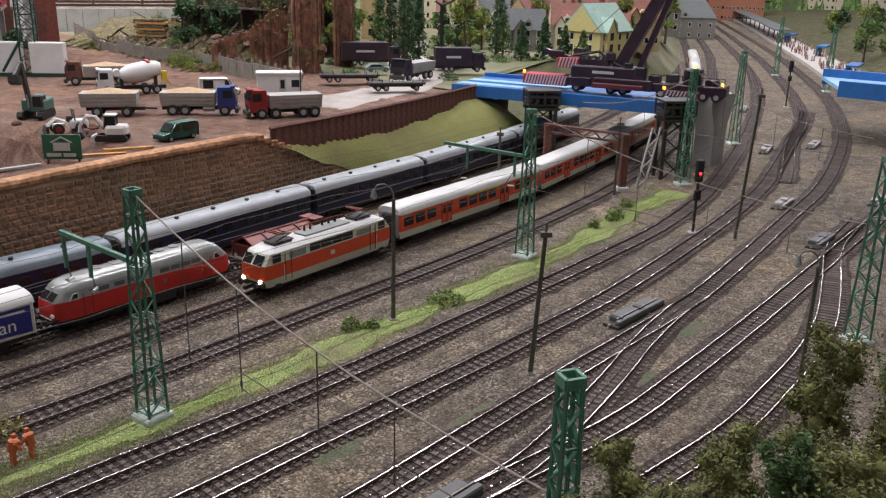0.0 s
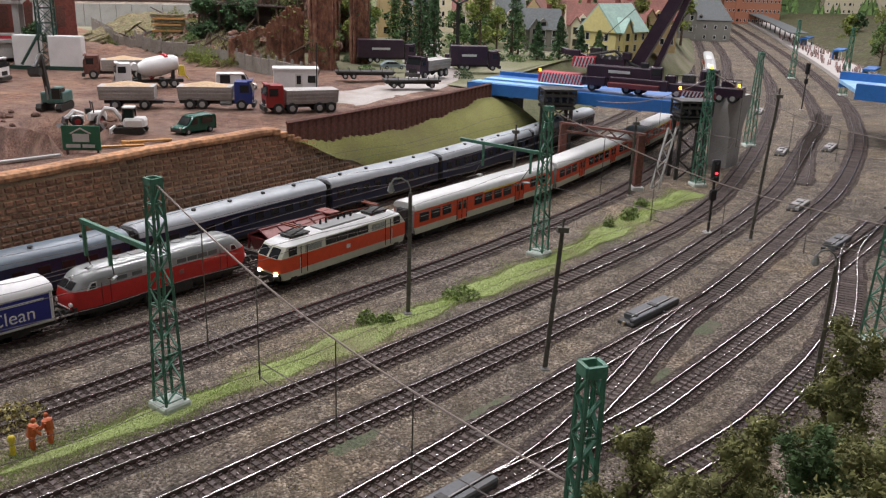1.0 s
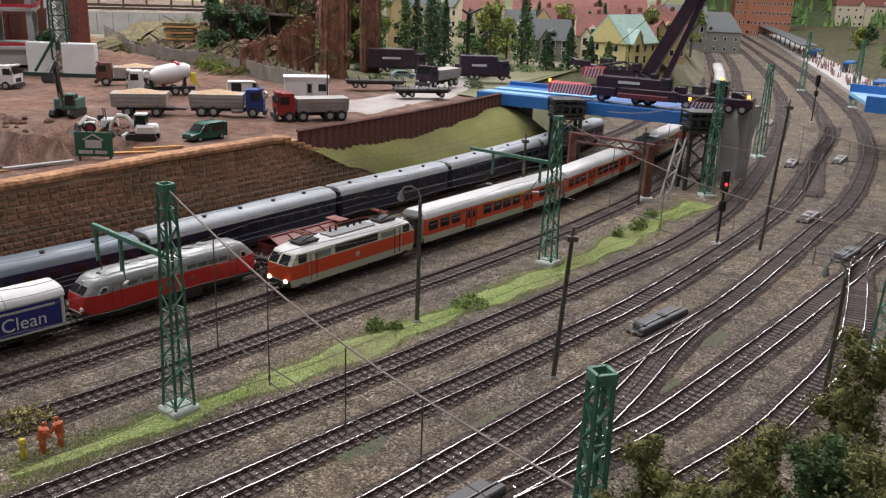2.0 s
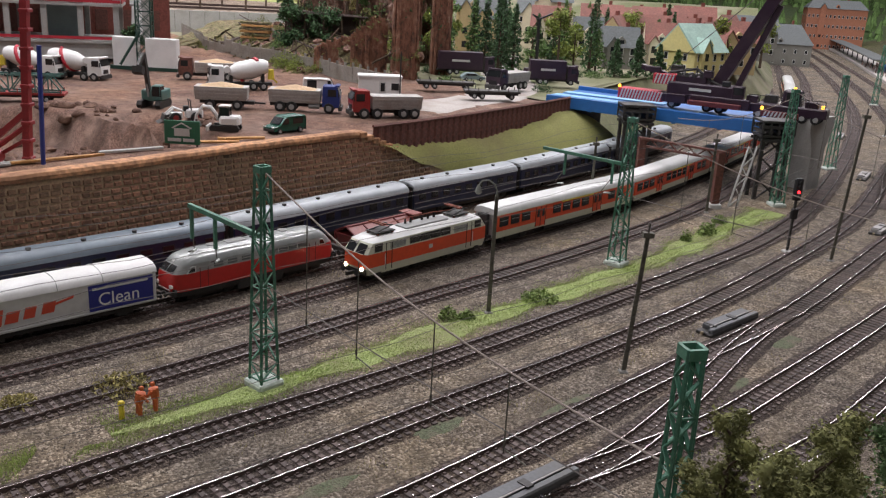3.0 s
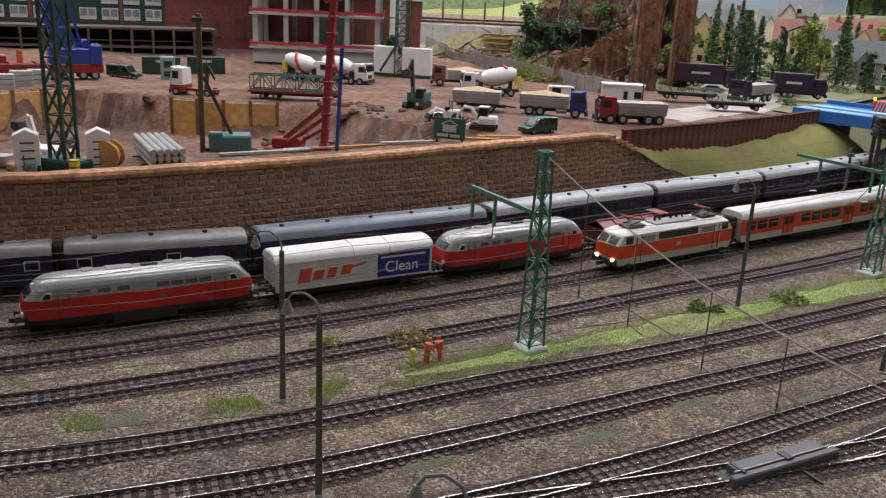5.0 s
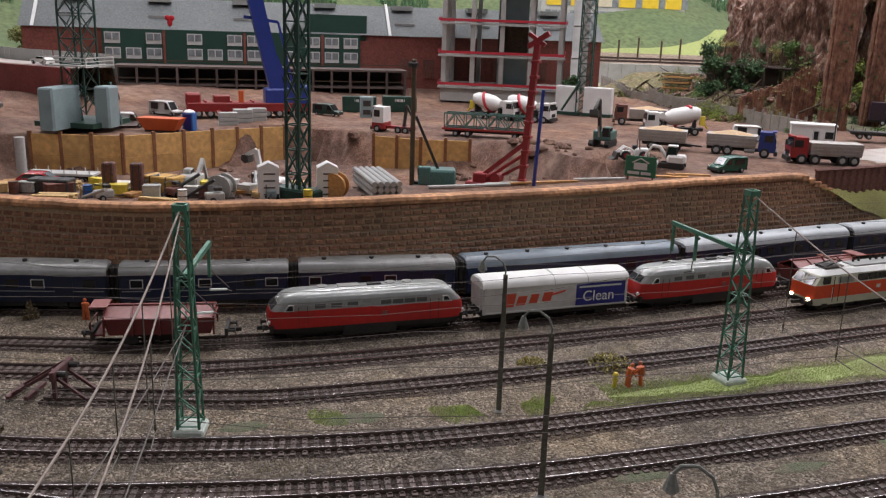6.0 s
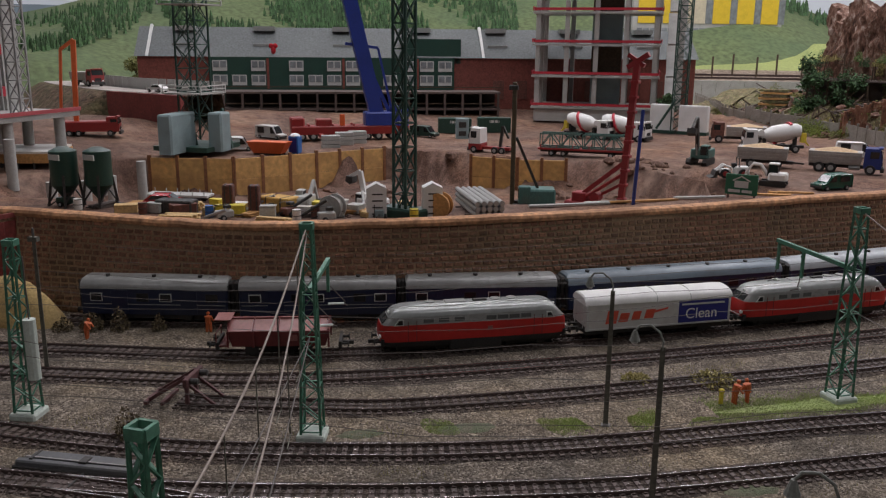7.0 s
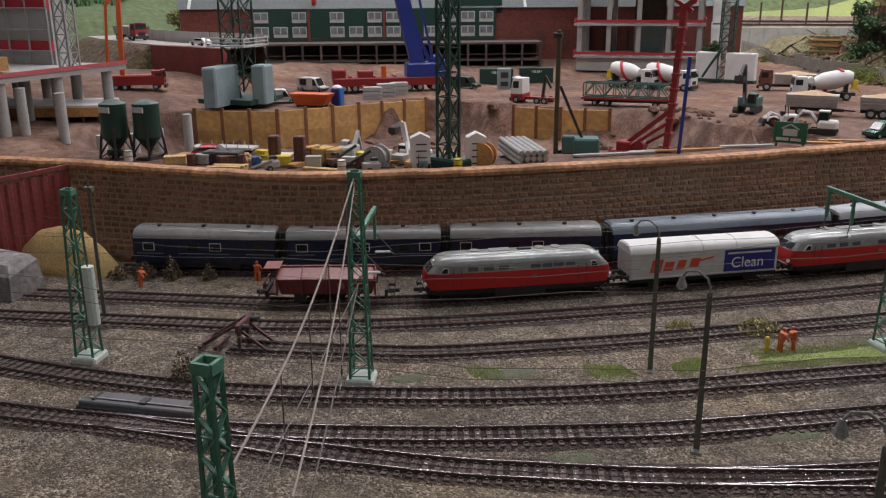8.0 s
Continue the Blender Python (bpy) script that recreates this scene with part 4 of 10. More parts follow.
ROOF_BLUE = paint("roof_slate", (0.19, 0.24, 0.28), 0.36, vary=0.1, fine=1.5, coarse=0.25, bump=0.03, dirt=(0.12, 0.13, 0.14), dirt_amount=0.6)
ROOF_PALE = paint("roof_pale_slate", (0.42, 0.46, 0.48), 0.4, vary=0.08, fine=1.5, coarse=0.25, bump=0.03, dirt=(0.28, 0.3, 0.31), dirt_amount=0.6)
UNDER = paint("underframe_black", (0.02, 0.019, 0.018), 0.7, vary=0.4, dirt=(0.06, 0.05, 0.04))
PANE_DULL = paint("dull_grey_pane", (0.1, 0.105, 0.105), 0.35, vary=0.1, bump=0)
PANE = paint("dark_window_pane", (0.018, 0.02, 0.022), 0.12, vary=0.1, bump=0)
FRAME = paint("window_frame_white", (0.55, 0.56, 0.54), 0.5, vary=0.05, bump=0)
MAROON = paint("wagon_maroon", (0.15, 0.025, 0.025), 0.5, vary=0.15, fine=3, coarse=0.4, dirt=(0.08, 0.02, 0.02), dirt_amount=0.6)
FLAP = paint("wagon_flap_rose", (0.26, 0.1, 0.09), 0.4, vary=0.15, fine=3, dirt=(0.22, 0.09, 0.08))
VAN_SILVER = paint("van_silver", (0.6, 0.6, 0.58), 0.42, metal=0.2, vary=0.06, fine=2, coarse=0.4, dirt=(0.38, 0.37, 0.35), dirt_amount=0.6)
SIGN_BLUE = paint("panel_blue", (0.02, 0.025, 0.2), 0.45, vary=0.05, bump=0)
LOGO_RED = paint("logo_red", (0.6, 0.08, 0.04), 0.5, vary=0.05, bump=0)
WHITE = paint("white_paint", (0.75, 0.75, 0.73), 0.5, vary=0.05, bump=0.02)
HEADLIGHT = glowing("headlight_glow", (1.0, 0.85, 0.55), 9)
COPPER = paint("copper_red", (0.25, 0.08, 0.05), 0.5, metal=0.3, vary=0.3)


def lettering(text, size, material, parent, m, name="lettering"):
    """Raised letters in Blender's own font, as a mesh."""
    cu = bpy.data.curves.new(name, "FONT")
    cu.body, cu.size, cu.extrude = text, size * K, 0.004 * K
    cu.align_x = "CENTER"
    tmp = new(name, cu)
    bpy.context.view_layer.update()
    me = bpy.data.meshes.new_from_object(tmp.evaluated_get(bpy.context.evaluated_depsgraph_get()))
    bpy.data.objects.remove(tmp)
    me.materials.clear()
    me.materials.append(material)
    ob = new(name, me)
    ob.parent = parent
    ob.matrix_basis = m
    return ob


def band(z0, z1, l0, l1, w0, w1, c=0.4, steps=1, l_power=1.0):
    """A ring of body between two heights, with half lengths and widths and cut corners."""
    rings = []
    for k in range(steps + 1):
        t = k / steps
        z, ln, w = z0 + (z1 - z0) * t, l0 + (l1 - l0) * t ** l_power, w0 + (w1 - w0) * t
        q = c * 0.45
        rings.append([(ln, -w + c, z), (ln - q, -w + q * 0.3, z), (ln - c * 1.6, -w, z), (-ln + c * 1.6, -w, z), (-ln + q, -w + q * 0.3, z), (-ln, -w + c, z),
                      (-ln, w - c, z), (-ln + q, w - q * 0.3, z), (-ln + c * 1.6, w, z), (ln - c * 1.6, w, z), (ln - q, w - q * 0.3, z), (ln, w - c, z)])
    return Geo().loft(rings)


def barrel(half, w, z0, z1, n=9, round_end=0.25):
    """A rounded roof drawn along x."""
    rings = []
    for x, q in ((-half, 0.82), (-half + round_end, 1.0), (half - round_end, 1.0), (half, 0.82)):
        ring = []
        for i in range(n + 1):
            a = math.pi * i / n
            u = math.copysign(abs(math.cos(a)) ** 0.7, math.cos(a))
            ring.append((x, -w * u, z0 + (z1 - z0) * q * math.sin(a) ** 0.8))
        rings.append(ring)
    return Geo().loft(rings)


def bogie(parent, x, base=2.6, r=0.55):
    b = part("bogie", Geo().box(x, 0, 0.25, base + 1.6, 2.0, 0.5).box(x - base / 2, -1.05, 0.25, 0.7, 0.25, 0.5).box(x + base / 2, -1.05, 0.25, 0.7, 0.25, 0.5)
             .box(x - base / 2, 1.05, 0.25, 0.7, 0.25, 0.5).box(x + base / 2, 1.05, 0.25, 0.7, 0.25, 0.5).box(x, 0, 0.6, 1.2, 1.4, 0.5), UNDER, parent)
    for dx in (-base / 2, base / 2):
        for y in (-0.78, 0.78):
            part("wheel", Geo().wheel(x + dx, y, r, r, 0.16), DARK_STEEL, b)


def buffers(parent, half, z=1.05, beam=UNDER):
    for e in (-1, 1):
        part("buffer_beam", Geo().box(e * (half - 0.1), 0, z - 0.3, 0.25, 2.6, 0.6), beam, parent)
        part("coupling", Geo().box(e * (half + 0.4), 0, z - 0.35, 1.1, 0.25, 0.3), UNDER, parent)
        for y in (-0.87, 0.87):
            part("buffer", Geo().cyl((e * half, y, z), (e * (half + 0.5), y, z), 0.12, 8).cyl((e * (half + 0.5), y, z), (e * (half + 0.58), y, z), 0.26, 10), UNDER, parent)


def pane(parent, x, y, z, w, h, face=1, framed=True, name="window"):
    """A window on a long side: a frame with a dark pane set in it."""
    side = math.copysign(1, y)
    f = part(name, Geo().box(x, y + side * 0.012, z, w + 0.14, 0.05, h + 0.14), FRAME if framed else UNDER, parent)
    part("glass", Geo().box(x, y + side * 0.03, z + 0.07, w, 0.05, h), PANE, f)
    return f


def railcar(name, line, s, label, category, group=""):
    x, y, r = line.at(s)
    return thing(name, x, y, 0.335, r, label, category, group)


def pantograph(parent, x, up=0):
    p = part("pantograph", Geo().box(x, 0, 4.0, 2.2, 1.5, 0.1).bar((x - 0.9, -0.5, 4.1), (x + 1.1, -0.35, 4.45), 0.09).bar((x - 0.9, 0.5, 4.1), (x + 1.1, 0.35, 4.45), 0.09)
             .bar((x + 1.1, -0.4, 4.45), (x - 0.7, -0.2, 4.75), 0.08).bar((x + 1.1, 0.4, 4.45), (x - 0.7, 0.2, 4.75), 0.08), DARK_STEEL, parent)
    part("collector", Geo().bar((x - 0.6, -0.95, 4.8), (x - 0.6, 0.95, 4.8), 0.12).bar((x - 0.25, -0.95, 4.8), (x - 0.25, 0.95, 4.8), 0.12), COPPER, p)
    for dx, dy in ((-0.9, -0.6), (-0.9, 0.6), (0.9, -0.6), (0.9, 0.6)):
        part("insulator", Geo().cyl((x + dx, dy, 3.75), (x + dx, dy, 4.05), 0.12, 7), COPPER, p)


def electric_loco(line, s):
    ob = railcar("electric_locomotive", line, s, "orange and cream electric locomotive with folded pantographs", "locomotive")
    h = 8.05
    part("skirt", band(0.72, 1.4, h - 0.25, h, 1.46, 1.5, 0.5), CREAM, ob, "cream lower body band")
    part("stripe", band(1.4, 2.62, h, h - 0.02, 1.5, 1.5, 0.5), ORANGE, ob, "broad orange body stripe")
    part("upper_body", band(2.62, 3.5, h - 0.02, h - 0.75, 1.5, 1.42, 0.5), CREAM, ob, "cream upper body")
    part("roof", band(3.5, 3.85, h - 0.75, h - 1.5, 1.42, 1.0, 0.5), ROOF_WHITE, ob)
    for e in (-1, 1):
        for y in (-0.62, 0.62):
            x0, x1 = e * (h - 0.1), e * (h - 0.62)
            part("windscreen", Geo().add([(x0, y - 0.52, 2.62), (x0, y + 0.52, 2.62), (x1, y + 0.48, 3.38), (x1, y - 0.48, 3.38),
                                          (x0 + e * 0.05, y - 0.52, 2.66), (x0 + e * 0.05, y + 0.52, 2.66), (x1 + e * 0.05, y + 0.48, 3.4), (x1 + e * 0.05, y - 0.48, 3.4)],
                                         [(4, 5, 6, 7), (0, 1, 5, 4), (1, 2, 6, 5), (2, 3, 7, 6), (3, 0, 4, 7)]), PANE, ob, "dark raked windscreen pane")
        for y in (-1.0, 1.0):
            part("headlight", Geo().cyl((e * (h - 0.12), y, 1.3), (e * (h + 0.06), y, 1.3), 0.17, 10), HEADLIGHT if e < 0 else WHITE, ob, "round lamp glass")
        part("top_headlight", Geo().cyl((e * (h - 0.5), 0, 3.46), (e * (h - 0.3), 0, 3.46), 0.13, 8), WHITE, ob)
        for y in (-1.5, 1.5):
            pane(ob, e * (h - 1.5), y * 0.985, 2.72, 0.75, 0.55, framed=False, name="cab_window")
            part("door", Geo().box(e * (h - 2.4), y * 1.006, 0.95, 0.06, 0.04, 2.4).box(e * (h - 3.1), y * 1.006, 0.95, 0.06, 0.04, 2.4), UNDER, ob)
            part("handrail", Geo().cyl((e * (h - 2.25), y * 1.04, 1.0), (e * (h - 2.25), y * 1.04, 2.4), 0.03, 5), WHITE, ob)
    for y in (-1.47, 1.47):
        for x in (-2.1, -0.75, 0.6, 1.95):
            pane(ob, x, y, 2.74, 1.15, 0.52, framed=False, name="engine_room_window")
        for x in (-4.2, 4.1):
            g = Geo()
            for i in range(6):
                g.box(x, y * 1.008, 2.72 + i * 0.1, 1.9, 0.04, 0.06)
            part("vent_grille", g, BAND_GREY, ob)
        part("emblem", Geo().box(0.0, y * 1.025, 1.85, 0.5, 0.03, 0.36), FRAME, ob)
        part("step", Geo().box(-6.5, y, 0.55, 0.6, 0.12, 0.3).box(6.5, y, 0.55, 0.6, 0.12, 0.3), UNDER, ob)
    part("roof_walkway", Geo().bevel_box(0.3, 0, 3.84, 5.6, 1.5, 0.16, 0.05), BAND_GREY, ob)
    for x in (-1.6, -0.9, 0.6, 1.4, 2.2):
        part("roof_insulator", Geo().cyl((x, 0.35, 3.98), (x, 0.35, 4.45), 0.13, 7, 0.07), UNDER, ob)
    part("roof_busbar", Geo().tube([(-4.6, 0.35, 4.35), (-1.6, 0.35, 4.5), (2.2, 0.35, 4.5), (4.4, 0.2, 4.4)], 0.05, 5), COPPER, ob)
    pantograph(ob, -5.0)
    pantograph(ob, 4.9)
    for x in (-4.6, 4.6):
        bogie(ob, x, 3.2, 0.62)
    part("underbox", Geo().bevel_box(0, 0, 0.25, 3.6, 2.2, 0.6, 0.08), UNDER, ob)
    buffers(ob, h - 0.1)
    return ob


def commuter_coach(line, s, half=12.9):
    ob = railcar("commuter_coach", line, s, "orange and cream commuter coach with a pale roof", "railway coach", "commuter coaches")
    part("lower_body", band(0.85, 1.55, half - 0.05, half, 1.42, 1.46, 0.15), CREAM, ob, "dusty cream lower band")
    part("upper_body", band(1.55, 3.2, half, half, 1.46, 1.42, 0.15), ORANGE, ob, "orange window band")
    part("cantrail", band(3.2, 3.3, half + 0.02, half + 0.02, 1.45, 1.42, 0.15), CREAM, ob)
    part("roof", barrel(half + 0.03, 1.43, 3.28, 4.05), ROOF_WHITE, ob, "smooth whitish rounded roof")
    doors = (-half * 0.42, half * 0.42)
    for y in (-1.45, 1.45):
        for d in doors:
            for o in (-0.42, 0.42):
                part("door", Geo().bevel_box(d + o, y * 1.004, 1.05, 0.74, 0.05, 2.1, 0.02), ORANGE, ob)
                part("door_glass", Geo().box(d + o, y * 1.02, 2.05, 0.42, 0.06, 0.85), PANE, ob)
            for o in (-0.85, 0.0, 0.85):
                part("door_seam", Geo().box(d + o, y * 1.012, 1.0, 0.05, 0.05, 2.15), UNDER, ob)
        x = -half + 1.3
        while x < half - 0.9:
            if all(abs(x - d) > 1.7 for d in doors):
                f = pane(ob, x, y * 0.995, 2.0, 1.25, 0.8, framed=False, name="window")
                part("window_bar", Geo().box(x, y * 1.03, 2.55, 1.25, 0.05, 0.05), BAND_GREY, f)
            x += 1.82
        part("underskirt", Geo().box(0, y * 0.86, 0.45, 9.0, 0.3, 0.45), UNDER, ob)
        part("first_class_line", Geo().box(half * 0.15, y * 0.998, 3.05, half * 0.55, 0.04, 0.12), YELLOW, ob)
    for e in (-1, 1):
        part("end_wall", Geo().box(e * (half + 0.02), 0, 0.95, 0.06, 2.5, 2.3), BAND_GREY, ob)
        part("gangway", Geo().bevel_box(e * (half + 0.25), 0, 0.9, 0.5, 1.3, 2.4, 0.1), UNDER, ob)
        bogie(ob, e * (half - 3.6), 2.5, 0.5)
    part("roof_vent", Geo().bevel_box(-half * 0.25, 0.9, 3.78, 1.4, 0.35, 0.1, 0.03), ROOF_GREY, ob)
    buffers(ob, half)
    return ob


def rounded_ring(z, half, w, n=36):
    """A level ring of a body with rounded ends."""
    ring = []
    for i in range(n):
        t = 2 * math.pi * (i + 0.5) / n
        c, q = math.cos(t), math.sin(t)
        ring.append((half * math.copysign(abs(c) ** 0.2, c), w * math.copysign(abs(q) ** 0.34, q), z))
    return ring


def diesel_loco(line, s, label):
    ob = railcar("diesel_locomotive", line, s, label, "locomotive", "red diesel locomotives")
    h = 8.0
    part("skirt", Geo().loft([rounded_ring(z, hl, w) for z, hl, w in ((0.62, 7.5, 1.4), (0.9, 7.9, 1.47), (1.12, 7.95, 1.49))]), UNDER, ob, "dark skirt")
    part("body", Geo().loft([rounded_ring(z, hl, w) for z, hl, w in ((1.1, 7.95, 1.5), (1.6, 8.0, 1.51), (2.1, 7.97, 1.51), (2.5, 7.86, 1.5))]), TRAIN_RED, ob, "bright red body")
    part("window_band", Geo().loft([rounded_ring(z, hl, w) for z, hl, w in ((2.49, 7.84, 1.49), (2.8, 7.55, 1.46), (3.15, 7.2, 1.41))]), ROOF_GREY, ob, "grey upper side band")
    part("roof", Geo().loft([rounded_ring(z, hl, w) for z, hl, w in ((3.14, 7.22, 1.42), (3.4, 7.0, 1.33), (3.62, 6.7, 1.14), (3.8, 6.2, 0.86), (3.9, 5.4, 0.45))]), DIESEL_ROOF, ob, "glossy grey rounded roof", 60)
    for e in (-1, 1):
        for y in (-0.48, 0.48):
            x0, x1 = e * (h - 0.26), e * (h - 0.72)
            part("windscreen", Geo().add([(x0, y - 0.42, 2.6), (x0, y + 0.42, 2.6), (x1, y + 0.38, 3.08), (x1, y - 0.38, 3.08), (x0 + e * 0.06, y - 0.42, 2.62), (x0 + e * 0.06, y + 0.42, 2.62),
                                          (x1 + e * 0.06, y + 0.38, 3.1), (x1 + e * 0.06, y - 0.38, 3.1)], [(4, 5, 6, 7), (0, 1, 5, 4), (1, 2, 6, 5), (2, 3, 7, 6), (3, 0, 4, 7)]), PANE, ob)
        for y in (-1, 1):
            f = part("cab_window", Geo().prism([(e * (h - 1.15), 2.5), (e * (h - 1.95), 2.5), (e * (h - 1.95), 3.02), (e * (h - 1.5), 3.02)], y * 1.47 - 0.03, y * 1.47 + 0.03), FRAME, ob)
            part("glass", Geo().prism([(e * (h - 1.3), 2.58), (e * (h - 1.85), 2.58), (e * (h - 1.85), 2.95), (e * (h - 1.55), 2.95)], y * 1.49 - 0.03, y * 1.49 + 0.03), PANE, f)
            part("lamp", Geo().cyl((e * (h - 0.15), y * 0.95, 1.55), (e * (h + 0.02), y * 0.95, 1.55), 0.17, 10), WHITE, ob, "round lamp glass")
            part("door_seam", Geo().box(e * (h - 2.3), y * 1.51, 1.15, 0.05, 0.03, 1.7).box(e * (h - 3.0), y * 1.51, 1.15, 0.05, 0.03, 1.7), MAROON, ob)
        part("roof_lamp", Geo().cyl((e * (h - 1.0), 0, 3.3), (e * (h - 0.8), 0, 3.25), 0.12, 8), WHITE, ob)
        part("front_stripe", Geo().box(e * (h - 0.01), 0, 1.2, 0.06, 1.7, 0.07), FRAME, ob)
    for y in (-1.44, 1.44):
        for x in (-4.0, -2.7, -1.4, 1.3, 2.3, 3.3, 4.3):
            part("side_window", Geo().bevel_box(x, y * 1.015, 2.64, 0.85, 0.06, 0.36, 0.02), PANE_DULL, ob)
        part("fuel_tank", Geo().bevel_box(0, y * 0.86, 0.25, 4.4, 0.5, 0.85, 0.08), UNDER, ob)
        part("emblem", Geo().box(1.2, y * 1.055, 1.75, 0.42, 0.03, 0.34), FLAP, ob)
    for x in (-3.6, 2.0, 3.4):
        part("roof_fan", Geo().cyl((x, 0.2, 3.84), (x, 0.2, 3.96), 0.42, 12), ROOF_GREY, ob)
    part("exhaust", Geo().bevel_box(0.6, 0, 3.82, 1.2, 0.5, 0.2, 0.06), UNDER, ob)
    part("roof_duct", Geo().bevel_box(-1.5, 0.1, 3.82, 1.8, 0.9, 0.14, 0.05), ROOF_GREY, ob)
    for x in (-4.4, 4.4):
        bogie(ob, x, 2.8, 0.52)
    buffers(ob, h - 0.15)
    return ob


def box_van(line, s, half=6.9):
    ob = railcar("box_van", line, s, "silver sliding-wall railway van with a blue advertising panel", "railway wagon")
    part("body", Geo().bevel_box(0, 0, 0.95, 2 * half, 2.86, 2.35, 0.08), VAN_SILVER, ob)
    part("roof", barrel(half + 0.06, 1.47, 3.22, 4.02, 9, 0.12), WHITE, ob, "clean white rounded roof")
    for x in (-0.3, 2.9):
        part("roof_seam", Geo().tube([(x, -1.5 * math.cos(math.pi * i / 8), 3.22 + 0.84 * math.sin(math.pi * i / 8) ** 0.8) for i in range(9)], 0.05, 4), FRAME, ob)
    for y in (-1.43, 1.43):
        m = 1 if y < 0 else -1
        panel = part("blue_panel", Geo().box(m * half * 0.62, y * 1.012, 1.15, half * 0.72, 0.03, 1.95), SIGN_BLUE, ob, "dark blue panel with white lettering")
        tilt = Matrix.Rotation(radians(90), 4, "X") if y < 0 else Matrix.Rotation(radians(180), 4, "Z") @ Matrix.Rotation(radians(90), 4, "X")
        lettering("Clean", 1.35, WHITE, panel, Matrix.Translation((m * half * 0.58 * K, y * 1.028 * K, 1.5 * K)) @ tilt)
        part("caption_bar", Geo().box(m * half * 0.6, y * 1.026, 2.72, half * 0.6, 0.02, 0.16), FRAME, panel)
        # plain slanted bars stand for the maker's mark
        for k, (wd, ht) in enumerate(((1.0, 1.15), (0.85, 0.8), (0.75, 0.8), (0.85, 0.8))):
            u = -5.1 + k * 1.2
            a = [(u, 1.5 + 0.09 * k), (u + wd, 1.5 + 0.09 * k), (u + wd + 0.22, 1.5 + 0.09 * k + ht), (u + 0.22, 1.5 + 0.09 * k + ht)]
            part("logo_bar", Geo().prism([(m * p, q) for p, q in a], y * 1.008 - 0.012, y * 1.008 + 0.012), LOGO_RED, ob, "slanted red-orange logo shape")
        part("logo_tail", Geo().prism([(m * p, q) for p, q in ((-0.5, 2.25), (0.7, 2.5), (0.8, 2.68), (-0.45, 2.43))], y * 1.008 - 0.012, y * 1.008 + 0.012), LOGO_RED, ob, "slanted red-orange logo shape")
        part("underframe", Geo().box(0, y * 0.84, 0.6, 2 * half, 0.16, 0.35), UNDER, ob)
        for x in (-half + 0.2, half - 0.2):
            part("corner_post", Geo().box(x, y * 1.01, 1.0, 0.16, 0.06, 2.3), FRAME, ob)
        part("door_rail", Geo().box(0, y * 1.02, 1.02, 2 * half - 0.5, 0.06, 0.1), FRAME, ob)
    for e in (-1, 1):
        for y in (-0.9, 0.9):
            part("end_rib", Geo().box(e * (half + 0.02), y, 1.0, 0.08, 0.12, 2.2), FRAME, ob)
        for y in (-0.78, 0.78):
            part("wheel", Geo().wheel(e * (half - 2.4), y, 0.5, 0.5, 0.16), DARK_STEEL, ob)
        part("axle_guard", Geo().box(e * (half - 2.4), 1.1, 0.3, 1.2, 0.2, 0.6).box(e * (half - 2.4), -1.1, 0.3, 1.2, 0.2, 0.6), UNDER, ob)
    buffers(ob, half)
    return ob


